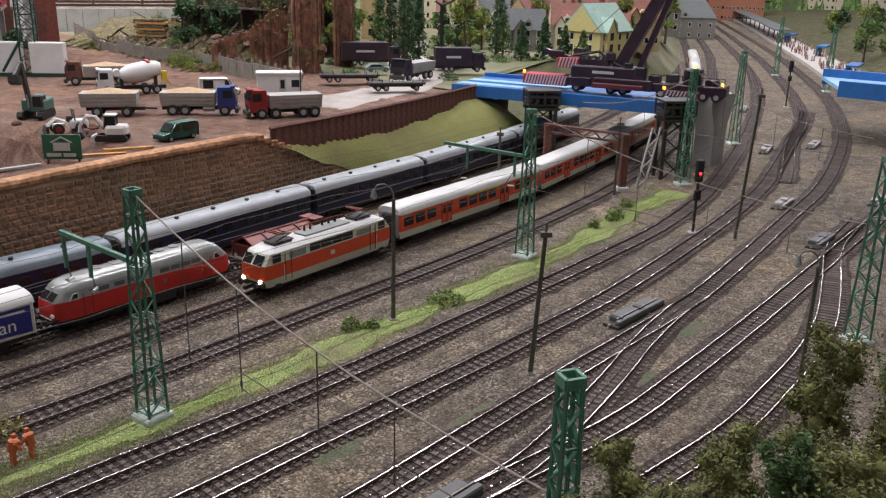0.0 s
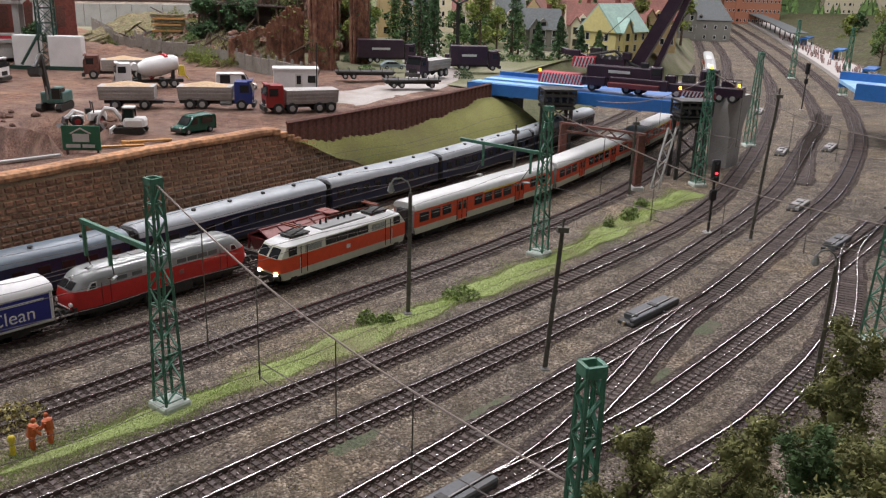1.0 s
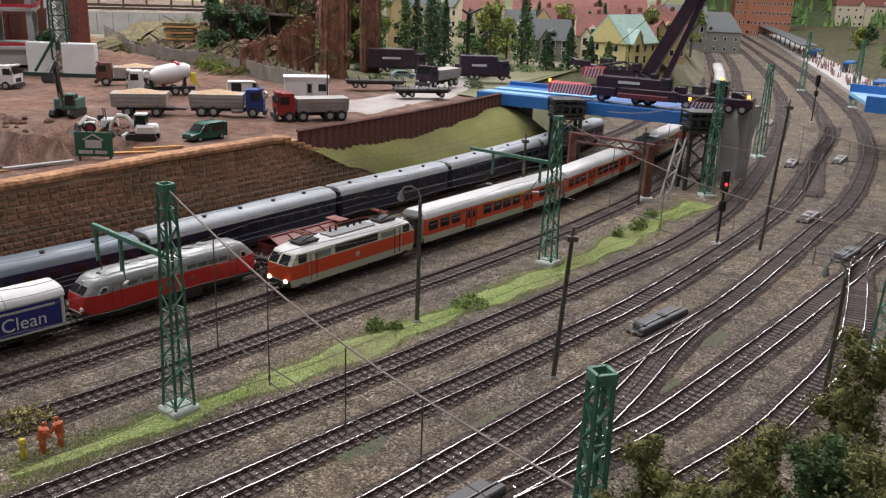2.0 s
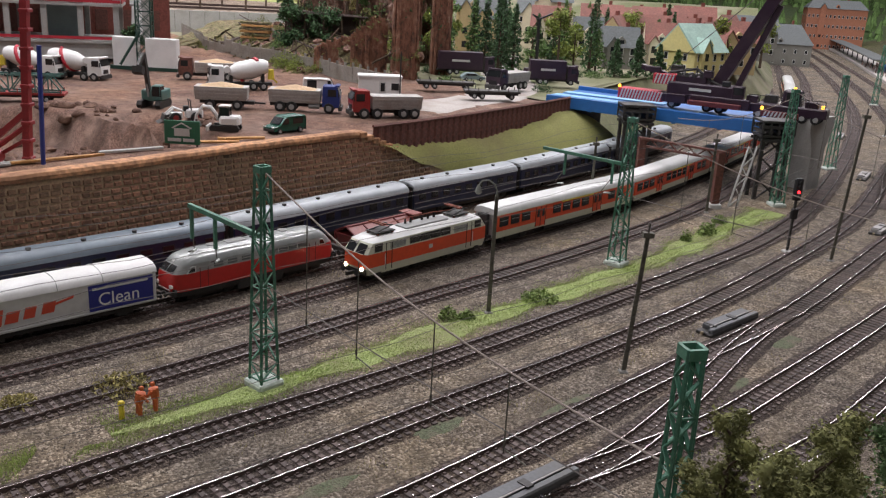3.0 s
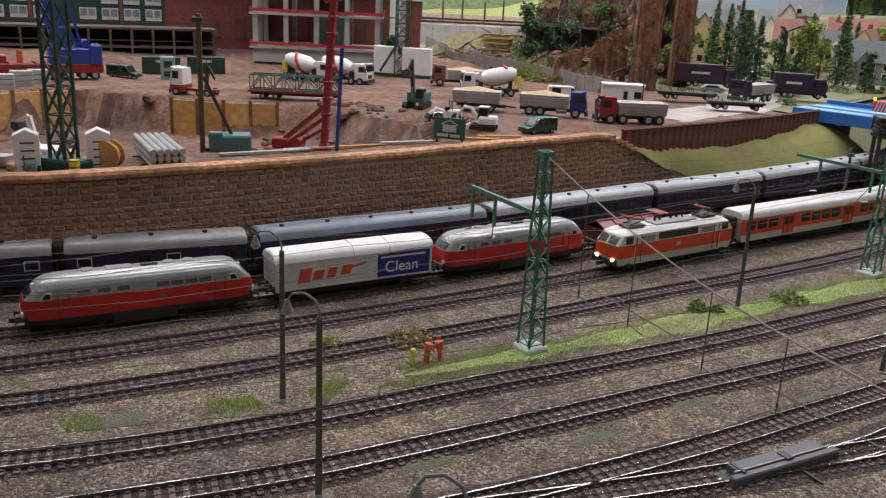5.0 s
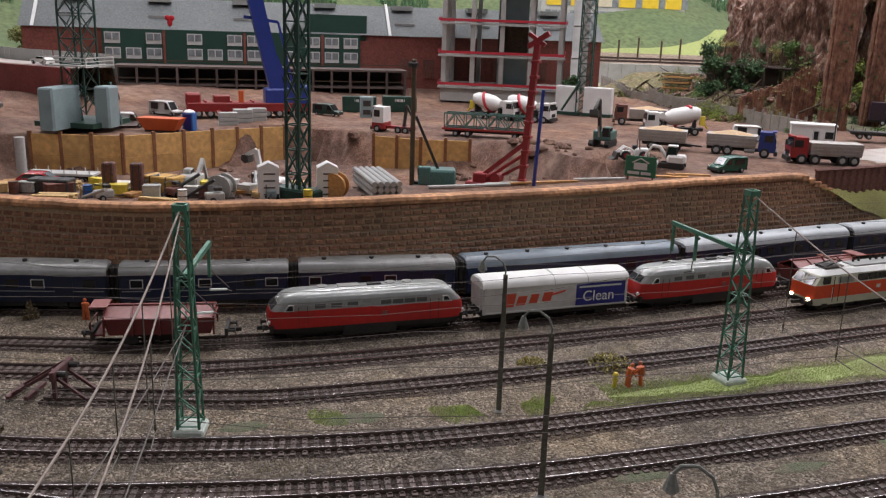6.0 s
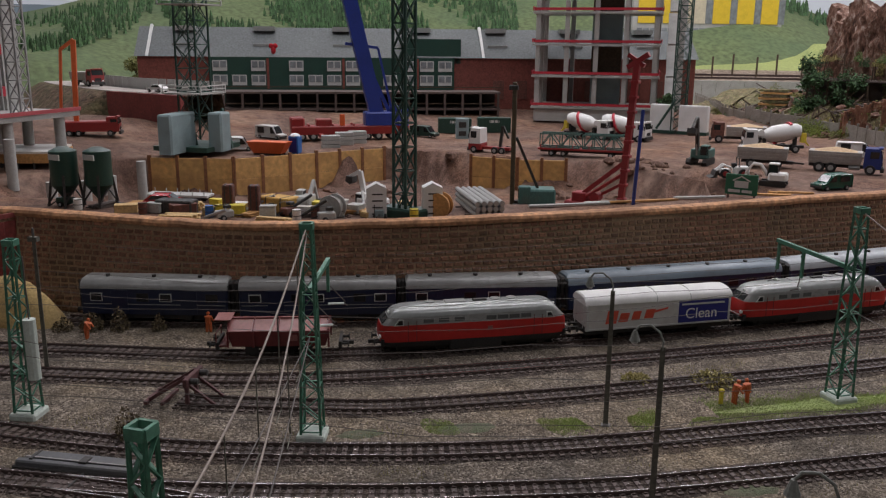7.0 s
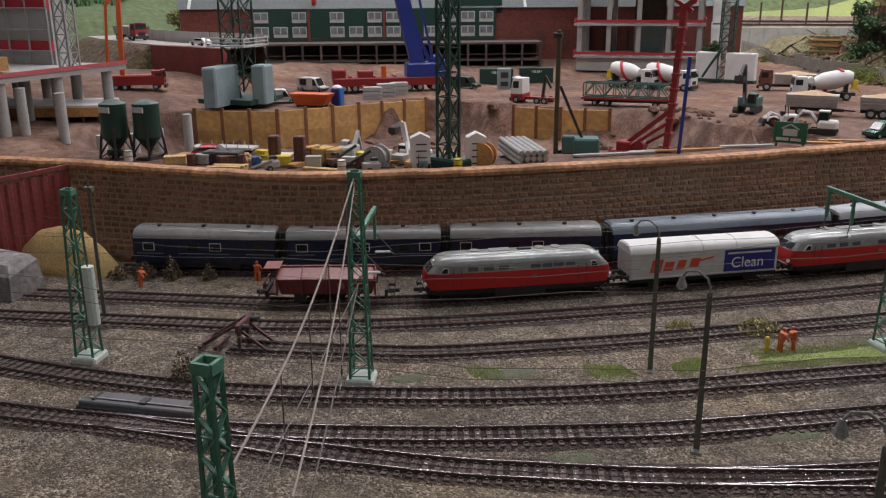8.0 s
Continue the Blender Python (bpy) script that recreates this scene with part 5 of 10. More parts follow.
def hopper(line, s, half=4.1, platform=1):
    ob = railcar("covered_hopper", line, s, "maroon covered hopper wagon with rosy roof flaps", "railway wagon", "hopper wagons")
    part("body", band(1.0, 2.3, half - 0.35, half, 1.25, 1.42, 0.1), MAROON, ob)
    for i in range(4):
        x0 = -half + 0.15 + i * (2 * half - 0.3) / 4
        w = (2 * half - 0.3) / 4 - 0.14
        for y in (-1, 1):
            part("roof_flap", Geo().add([(x0, y * 1.4, 2.34), (x0 + w, y * 1.4, 2.34), (x0 + w, y * 0.08, 3.0), (x0, y * 0.08, 3.0), (x0, y * 1.4, 2.26), (x0 + w, y * 1.4, 2.26), (x0 + w, y * 0.08, 2.92), (x0, y * 0.08, 2.92)],
                                        [(0, 1, 2, 3), (7, 6, 5, 4), (0, 4, 5, 1), (1, 5, 6, 2), (2, 6, 7, 3), (3, 7, 4, 0)]), FLAP, ob, "rosy metal roof flap")
    for i in range(5):
        x = -half + 0.1 + i * (2 * half - 0.2) / 4
        part("rib", Geo().bar((x, -1.46, 1.0), (x, -1.46, 2.35), 0.14).bar((x, 1.46, 1.0), (x, 1.46, 2.35), 0.14).bar((x, -1.42, 2.4), (x, 0, 3.06), 0.12).bar((x, 1.42, 2.4), (x, 0, 3.06), 0.12), MAROON, ob)
    part("ridge", Geo().box(0, 0, 2.95, 2 * half, 0.3, 0.14), MAROON, ob)
    part("hopper_chute", Geo().box(0, 0, 0.35, 2.4, 1.2, 0.7, 0, 1.6), UNDER, ob)
    part("marking", Geo().box(1.2, -1.44, 1.5, 0.6, 0.03, 0.5), FLAP, ob)
    e = platform
    part("platform", Geo().box(e * (half + 0.5), 0, 0.95, 1.0, 2.4, 0.14).bar((e * (half + 0.9), -1.1, 1.0), (e * (half + 0.9), -1.1, 2.1), 0.08)
         .bar((e * (half + 0.9), 1.1, 1.0), (e * (half + 0.9), 1.1, 2.1), 0.08).bar((e * (half + 0.9), -1.1, 2.05), (e * (half + 0.9), 1.1, 2.05), 0.08), MAROON, ob)
    part("platform_roof", Geo().box(e * (half + 0.35), 0, 3.1, 1.3, 2.0, 0.08).bar((e * (half + 0.1), 0, 2.4), (e * (half + 0.1), 0, 3.1), 0.1), FLAP, ob)
    for q in (-1, 1):
        for y in (-0.78, 0.78):
            part("wheel", Geo().wheel(q * 2.2, y, 0.5, 0.5, 0.16), DARK_STEEL, ob)
        part("axle_guard", Geo().box(q * 2.2, 1.08, 0.3, 1.0, 0.2, 0.7).box(q * 2.2, -1.08, 0.3, 1.0, 0.2, 0.7), UNDER, ob)
    buffers(ob, half + 0.9)
    return ob


def blue_coach(line, s0, s1, roof, label, short):
    half = (s1 - s0) / 2 - 0.45
    ob = railcar("night_coach", line, (s0 + s1) / 2, label, "railway coach", "dark blue coaches")
    part("body", band(0.85, 3.2, half, half, 1.44, 1.42, 0.15), COACH_BLUE, ob, "dark blue coach body")
    part("roof", barrel(half + 0.03, 1.46, 3.18, 4.15), roof, ob, "rounded grey roof")
    n = int(half * 2 / 2.0)
    for y in (-1.43, 1.43):
        for i in range(n):
            x = -half + 1.4 + i * (2 * half - 2.8) / max(1, n - 1)
            if i % 3 == 1 and short:
                part("luggage_door", Geo().bevel_box(x, y * 1.005, 1.0, 1.5, 0.05, 2.1, 0.02), COACH_BLUE, ob)
                continue
            pane(ob, x, y, 2.05, 0.95, 0.62, framed=(short and i % 3 == 0))
        part("side_line", Geo().box(0, y * 1.006, 1.75, 2 * half - 0.4, 0.03, 0.06), BAND_GREY, ob)
        part("underskirt", Geo().box(0, y * 0.8, 0.45, half, 0.3, 0.45), UNDER, ob)
    for i in range(int(half * 2 / 4.2)):
        x = -half + 2.2 + i * 4.2
        part("roof_vent", Geo().cyl((x, -0.45, 4.0), (x, -0.45, 4.3), 0.17, 8, 0.22), DARK_STEEL, ob)
    for e in (-1, 1):
        part("gangway", Geo().bevel_box(e * (half + 0.24), 0, 0.9, 0.46, 1.5, 2.9, 0.15), UNDER, ob)
        part("end_wall", Geo().box(e * (half + 0.01), 0, 0.95, 0.06, 2.5, 2.6), UNDER, ob)
        bogie(ob, e * (half - min(3.4, half * 0.4)), 2.4, 0.5)
    buffers(ob, half)
    return ob


# the commuter train stands with its locomotive beside the red diesel's tail
s = T2.near(-32.6, 59.2)
electric_loco(T2, s + 8.4)
for i in range(8):
    commuter_coach(T2, s + 17.7 + 13.2 + 26.6 * i)
# the red locomotives with the van between them, and a hopper at each end
s = T1.near(-50.3, 35.4)
box_van(T1, s + 6.9)
diesel_loco(T1, s + 14.9 + 8.2, "red diesel locomotive with a grey roof, coupled to a hopper")
diesel_loco(T1, s - 1.5 - 8.1, "red diesel locomotive with a glossy grey roof behind the van")
hopper(T1, s + 14.9 + 16.4 + 1.1 + 5.2)
hopper(T1, s - 1.5 - 16.2 - 3.2 - 4.6, platform=-1)
# the long dark blue train along the wall
JOINTS = [T0.near(x, y) for x, y in ((-83.5, 4.6), (-73.7, 15), (-64.5, 26.7), (-55.8, 38.8), (-45.1, 59.5), (-35.8, 81.2), (-27.9, 99.2), (-19.8, 121), (-12, 146))]
for i, (a, b) in enumerate(zip(JOINTS, JOINTS[1:])):
    blue_coach(T0, a, b, ROOF_GREY if i < 3 else ROOF_BLUE if i < 4 else ROOF_PALE,
               "short dark blue luggage coach with a grey roof" if i < 3 else "long dark blue coach with a slate-grey rounded roof", i < 3)

# ---- construction yard on the terrace ----
def step01(t):
    t = min(max(t, 0.0), 1.0)
    return t * t * (3 - 2 * t)


PIT_FAR = [(-128, 24), (-125, 30), (-115.7, 38.7), (-116.9, 51), (-115.6, 63.7), (-97.5, 68.6), (-90.4, 70.6), (-85.6, 76.1), (-76, 77), (-72, 80), (-66, 81.5), (-57, 72)]
_s = [WALL.near(x, y) for x, y in PIT_FAR]
_d = [min(np.hypot(WALL.p[:, 0] - x, WALL.p[:, 1] - y)) for x, y in PIT_FAR]
_order = np.argsort(_s)
PIT_S, PIT_D = np.array(_s)[_order], np.array(_d)[_order]
FLOOR = 3.6
SCRUB_BANK = gravel("bank_earth", [(0.04, 0.024, 0.018), (0.1, 0.06, 0.042), (0.15, 0.1, 0.07)], cell=1.6, patch=0.1, bump=0.5, stain=(0.1, 0.11, 0.045), stain_amount=0.7)


def yard_z(x, y):
    z = YARD + bumpy(x, y, 7, 0.3) + bumpy(x, y, 1.8, 0.1)
    i = int(np.argmin(np.hypot(WALL.p[:, 0] - x, WALL.p[:, 1] - y)))
    s, d = WALL.s[i], math.hypot(WALL.p[i, 0] - x, WALL.p[i, 1] - y)
    if PIT_S[0] < s < PIT_S[-1] + 1 and 3 < d < 75:
        far = float(np.interp(s, PIT_S, PIT_D))
        right = step01((s - WALL.near(-63, 31)) / 45)
        near = 9.5 - 4.5 * right
        soft = 1.2 + 3.2 * step01((s - WALL.near(-54.5, 50.5)) / 10)
        depth = step01((d - near) / 3) * step01((far - d) / soft) * step01((s - PIT_S[0]) / 6) * step01((PIT_S[-1] + 1 - s) / 5)
        z += (FLOOR - YARD) * depth * (1 - 0.3 * right)
        if soft > 3:
            z += 0.9 * noise.noise(Vector((x / 2.0, y / 2.0, 4))) * step01((far + 1 - d) / 3) * step01((d - far + soft + 2) / 3)
    back = step01((math.hypot(x + 45, y - 60) - 88) / 32) if y < 150 else 0
    z += 2.6 * back
    z += 3.5 * step01((math.hypot(x + 20, y - 20) - 205) / 60)
    return z


DIRT_EDGE = [(-150, -48), (-122, -22), (-107, -8)] + WALL.offset(0.9, 2, WALL_END, 1.6) + PILE.offset(0.35, 1, None, 1.6)
TOWN_EDGE = [PILE.at(PILE.length, 0.35)[:2], (-27, 150), (-20, 180), (-8, 215), (2, 260), (6, 330), (8, 410)]
DEEP = np.r_[np.arange(0, 90, 1.5), np.arange(90, 150, 3), np.arange(150, 430, 8)]


def terrace(name, edge, height, material, label):
    pts = [edge[0]]
    for a, b in zip(edge, edge[1:]):
        n = max(1, int(math.dist(a, b) / 2.2))
        pts += [(a[0] + (b[0] - a[0]) * (i + 1) / n, a[1] + (b[1] - a[1]) * (i + 1) / n) for i in range(n)]
    rows = [[(x - 0.86 * d, y + 0.5 * d, height(x - 0.86 * d, y + 0.5 * d)) for d in DEEP] for x, y in pts]
    return tagged(part(name, Geo().loft(rows, closed=False), material, sharp=60), label, "ground", kind="structure")


terrace("yard_ground", DIRT_EDGE, yard_z, EARTH, "reddish-brown churned earth of the building site")
TOWN_GROUND = paint("town_ground", (0.12, 0.13, 0.055), 0.95, vary=0.35, fine=2, coarse=0.05, bump=0.3, dirt=(0.3, 0.27, 0.2), dirt_amount=0.9)
terrace("town_ground", TOWN_EDGE, lambda x, y: YARD + bumpy(x, y, 15, 0.4) + 14 * step01((math.hypot(x, y) - 265) / 110), TOWN_GROUND, "grassy ground of the model town behind the bridge")
# the bank from the town down to the tracks
rows = []
for i in range(40):
    e = Line(TOWN_EDGE)
    x, y, h = e.at(e.length * i / 39, 0)
    rows.append([(x + o * math.sin(radians(h)), y - o * math.cos(radians(h)), z) for o, z in ((-0.5, YARD + 0.1), (2, 6.2), (5.5, 2.2), (8.5, -0.3))])
tagged(part("town_bank", Geo().loft(rows, closed=False), TOWN_GROUND, sharp=60), "grassy bank between the town and the tracks", "slope", kind="structure")
ASPHALT = paint("yard_road", (0.4, 0.37, 0.34), 0.9, vary=0.15, fine=4, coarse=0.2, bump=0.2, dirt=(0.22, 0.17, 0.13), dirt_amount=0.7)
road = Line([(-44, 106), (-41, 118), (-38, 130), (-38.5, 145), (-45, 163), (-52, 185), (-58, 215)])
def road_point(u, o):
    x, y, _ = road.at(road.length * u, o)
    town = YARD + bumpy(x, y, 15, 0.4) + 14 * step01((math.hypot(x, y) - 265) / 110)
    return x, y, max(yard_z(x, y) if y < 135 else 0, town) + (0.1 if abs(o) < 4.4 else -0.15)


tagged(part("road", Geo().loft([[road_point(i / 80, o + 0.5 * noise.noise(Vector((i * 0.3, o, 2)))) for o in (-4.8, -4.2, -3, -1.5, 0, 1.5, 3, 4.2, 4.8)] for i in range(81)], closed=False), ASPHALT, sharp=60),
       "pale dusty road leading from the yard into the town", "road", kind="structure")

# ---- timber shoring round the pit ----
BOARD = paint("shoring_board", (0.6, 0.36, 0.13), 0.8, vary=0.2, fine=1.5, coarse=0.25, bump=0.15, dirt=(0.4, 0.22, 0.09), dirt_amount=0.8, piece=0.15)
PLANK = paint("shoring_plank", (0.52, 0.28, 0.1), 0.8, vary=0.25, fine=3, coarse=0.4, dirt=(0.3, 0.15, 0.06), dirt_amount=0.6, piece=0.25)

SHORE_POST = paint("shoring_post", (0.25, 0.11, 0.05), 0.75, vary=0.3, fine=3, dirt=(0.15, 0.07, 0.04), dirt_amount=0.6)


def shoring(points, label):
    ob = thing("timber_shoring", 0, 0, 0, 0, label, "shoring wall", "shoring walls")
    for (x0, y0), (x1, y1) in zip(points, points[1:]):
        ln = math.dist((x0, y0), (x1, y1))
        n = max(1, round(ln / 4.2))
        h = math.degrees(math.atan2(y1 - y0, x1 - x0))
        for i in range(n + 1):
            t = i / n
            part("post", Geo().box(x0 + (x1 - x0) * t, y0 + (y1 - y0) * t, FLOOR - 1, 0.45, 0.4, YARD - FLOOR + 1.6, h), SHORE_POST, ob)
        for i in range(n):
            t = (i + 0.5) / n
            for k in range(2):
                part("board", Geo().bevel_box(x0 + (x1 - x0) * t, y0 + (y1 - y0) * t, FLOOR - 0.6 + k * 2.94, ln / n - 0.3, 0.2, 2.9, 0.06, h + random.uniform(-0.6, 0.6)), BOARD, ob)


shoring([(-124, 29.0), (-115.2, 37.5), (-113.8, 50.5), (-112, 62)], "ochre timber shoring wall along the deep pit")
shoring([(-96.5, 66.2), (-89.6, 68.8), (-84.5, 73.5)], "ochre timber shoring wall beside the ramp")

# ---- vehicles ----
TYRE = paint("tyre_black", (0.02, 0.02, 0.02), 0.8, vary=0.3)
RIM_GREY = paint("wheel_rim", (0.35, 0.35, 0.34), 0.5, vary=0.1, bump=0)
TIPPER_GREY = paint("tipper_grey", (0.4, 0.39, 0.37), 0.6, vary=0.15, dirt=(0.25, 0.19, 0.14), dirt_amount=0.6)
SAND = paint("sand_load", (0.5, 0.36, 0.22), 0.95, vary=0.2, fine=5, bump=0.4)
MACHINE_TEAL = paint("machine_teal", (0.07, 0.17, 0.15), 0.5, vary=0.2, dirt=(0.15, 0.12, 0.09), dirt_amount=0.5)
CAR_GREEN = paint("van_green", (0.012, 0.1, 0.065), 0.25, vary=0.08, bump=0)
DARK_GREEN = paint("dark_green_paint", (0.02, 0.06, 0.045), 0.4, vary=0.15)
CAR_RED = paint("car_red", (0.45, 0.02, 0.03), 0.25, vary=0.08, bump=0)
TRUCK_RED = paint("truck_red", (0.27, 0.022, 0.022), 0.4, vary=0.1, dirt=(0.25, 0.06, 0.05))
TRUCK_BLUE = paint("truck_blue", (0.02, 0.04, 0.2), 0.4, vary=0.1)
CRANE_BLUE = paint("crane_blue", (0.025, 0.05, 0.27), 0.4, vary=0.12)
PURPLE = paint("crane_purple", (0.032, 0.016, 0.03), 0.35, vary=0.15, dirt=(0.08, 0.05, 0.06))
BIN_ORANGE = paint("bin_orange", (0.65, 0.12, 0.03), 0.5, vary=0.1)
TOILET_BLUE = paint("toilet_blue", (0.03, 0.13, 0.4), 0.5, vary=0.1)
LAMP_AMBER = glowing("amber_lamp", (1.0, 0.45, 0.05), 3)
STRIPE_RED = paint("stripe_red", (0.5, 0.03, 0.05), 0.5, vary=0.05, bump=0)


def wheels(parent, xs, w=1.15, r=0.56):
    for x in xs:
        for y in (-w, w):
            t = part("wheel", Geo().wheel(x, y, r, r, 0.36, 12), TYRE, parent)
            part("rim", Geo().wheel(x, y + math.copysign(0.05, y), r, r * 0.55, 0.34, 10), RIM_GREY, t)


def cab(parent, x, material, w=2.5, h=2.3, ln=1.9, z=0.75):
    c = part("cab", Geo().loft([[(x - ln / 2, -w / 2, z), (x + ln / 2, -w / 2, z), (x + ln / 2, w / 2, z), (x - ln / 2, w / 2, z)],
                                [(x - ln / 2, -w / 2, z + h * 0.5), (x + ln / 2 + 0.05, -w / 2, z + h * 0.5), (x + ln / 2 + 0.05, w / 2, z + h * 0.5), (x - ln / 2, w / 2, z + h * 0.5)],
                                [(x - ln / 2 + 0.05, -w / 2 + 0.1, z + h), (x + ln / 2 - 0.3, -w / 2 + 0.1, z + h), (x + ln / 2 - 0.3, w / 2 - 0.1, z + h), (x - ln / 2 + 0.05, w / 2 - 0.1, z + h)]]), material, parent)
    a, b = x + ln / 2 + 0.02, x + ln / 2 - 0.24
    part("windscreen", Geo().add([(a, -w * 0.44, z + h * 0.55), (a, w * 0.44, z + h * 0.55), (b, w * 0.42, z + h * 0.92), (b, -w * 0.42, z + h * 0.92), (a + 0.06, -w * 0.44, z + h * 0.56), (a + 0.06, w * 0.44, z + h * 0.56), (b + 0.06, w * 0.42, z + h * 0.93), (b + 0.06, -w * 0.42, z + h * 0.93)],
                                 [(4, 5, 6, 7), (0, 1, 5, 4), (1, 2, 6, 5), (2, 3, 7, 6), (3, 0, 4, 7)]), PANE, c)
    for y in (-1, 1):
        part("side_window", Geo().box(x + 0.15, y * (w / 2 - 0.02), z + h * 0.52, ln * 0.5, 0.08, h * 0.34), PANE, c)
        part("headlamp", Geo().box(x + ln / 2 + 0.02, y * w * 0.38, z + 0.15, 0.08, 0.35, 0.2), WHITE, c)
        part("mirror", Geo().box(x + ln / 2 - 0.05, y * (w / 2 + 0.18), z + h * 0.52, 0.1, 0.22, 0.6), BLACK, c)
    part("bumper", Geo().bevel_box(x + ln / 2 + 0.1, 0, 0.35, 0.4, w, 0.5, 0.06), DARK_STEEL, c)
    part("grille", Geo().box(x + ln / 2 + 0.05, 0, z + 0.25, 0.08, w * 0.5, h * 0.22), BLACK, c)
    part("roof_visor", Geo().bevel_box(x + ln / 2 - 0.25, 0, z + h - 0.02, 0.5, w * 0.84, 0.16, 0.05), material, c)
    return c


def ground_here(x, y):
    return yard_z(x, y) - 0.02


def vehicle(name, x, y, rot, label, category, group="", z=None):
    return thing(name, x, y, ground_here(x, y) if z is None else z, rot, label, category, group)


def tipper(x, y, rot, cab_mat, label, axles=3, load=True, trailer=False, z=None):
    ob = vehicle("tipper_trailer" if trailer else "tipper_truck", x, y, rot, label, "trailer" if trailer else "truck", "site lorries", z)
    ob.matrix_basis = ob.matrix_basis @ Matrix.Scale(1.13, 4)
    ln = 5.6
    part("chassis", Geo().box(0.2 if trailer else 0.8, 0, 0.6, ln + (0.4 if trailer else 2.4), 1.1, 0.35), UNDER, ob)
    bed = part("tipping_body", Geo().loft([[(-ln / 2 - 0.4, -1.15, 1.05), (ln / 2 - 0.4, -1.15, 1.05), (ln / 2 - 0.4, 1.15, 1.05), (-ln / 2 - 0.4, 1.15, 1.05)],
                                           [(-ln / 2 - 0.5, -1.32, 2.5), (ln / 2 - 0.3, -1.32, 2.5), (ln / 2 - 0.3, 1.32, 2.5), (-ln / 2 - 0.5, 1.32, 2.5)]]), TIPPER_GREY, ob)
    for k in range(3):
        for y in (-1, 1):
            part("side_rail", Geo().bar((-ln / 2 - 0.45, y * (1.2 + 0.045 * k), 1.35 + k * 0.42), (ln / 2 - 0.3, y * (1.2 + 0.045 * k), 1.35 + k * 0.42), 0.1), TIPPER_GREY, bed)
    if load:
        part("load", Geo().loft([[(q * (ln / 2 - 0.25) * math.copysign(1, u) - 0.4 if False else u * (ln / 2 - 0.2) * q - 0.4, w * 1.2 * q, 2.45 + 0.55 * (1 - q)) for u, w in ((-1, -1), (0, -1), (1, -1), (1, 0), (1, 1), (0, 1), (-1, 1), (-1, 0))] for q in (1.0, 0.75, 0.35, 0.05)]), SAND, bed, "heaped sand load")
    if trailer:
        wheels(ob, (-1.6, 1.4))
        part("drawbar", Geo().bar((ln / 2 - 0.3, 0, 0.8), (ln / 2 + 1.6, 0, 0.7), 0.18), UNDER, ob)
    else:
        wheels(ob, {3: (-2.0, -0.7, 3.5), 4: (-2.4, -1.1, 1.9, 3.4)}[axles], 1.15, 0.6)
        cab(ob, 3.7, cab_mat)
        part("step_tank", Geo().cyl((1.2, -0.95, 0.75), (2.4, -0.95, 0.75), 0.28, 8), BAND_GREY, ob)
    return ob


def mixer(x, y, rot, cab_mat, label, z=None):
    ob = vehicle("concrete_mixer_truck", x, y, rot, label, "mixer truck", "mixer trucks", z)
    ob.matrix_basis = ob.matrix_basis @ Matrix.Scale(1.12, 4)
    part("chassis", Geo().box(0.5, 0, 0.6, 8.0, 1.1, 0.4), UNDER, ob)
    prof = [(-3.0, 0.75, 3.0), (-2.4, 1.05, 2.95), (-0.8, 1.3, 2.65), (0.8, 1.2, 2.4), (1.7, 0.85, 2.25), (2.1, 0.4, 2.2)]
    drum = part("drum", Geo().loft([[(x0, r * math.cos(2 * math.pi * i / 14), z0 + r * math.sin(2 * math.pi * i / 14)) for i in range(14)] for x0, r, z0 in prof]), WHITE, ob, "white drum with a red spiral")
    n = 22
    ring = []
    for i in range(n):
        a = 1.0 + i * 0.2
        xx = -1.6 + i * 0.1
        r, z0 = np.interp(xx, [p[0] for p in prof], [p[1] for p in prof]) + 0.03, np.interp(xx, [p[0] for p in prof], [p[2] for p in prof])
        ring.append((xx, r * math.cos(-a), z0 + r * math.sin(a)))
    part("spiral_stripe", Geo().tube(ring, 0.24, 5), STRIPE_RED, drum)
    part("water_tank", Geo().cyl((2.3, -0.7, 2.6), (2.3, 0.7, 2.6), 0.45, 10), WHITE, ob)
    part("chute", Geo().box(-3.4, 0, 1.4, 0.8, 0.7, 1.3, 0, 0.8).bar((-3.4, 0, 1.7), (-4.2, 0, 1.0), 0.5, 0.2), YELLOW, ob)
    part("drum_support", Geo().box(-2.3, 0, 0.9, 0.3, 1.8, 1.3).box(1.8, 0, 0.9, 0.4, 1.4, 1.0), UNDER, ob)
    wheels(ob, (-2.3, -1.0, 2.2, 3.6))
    cab(ob, 3.7, cab_mat)
    return ob


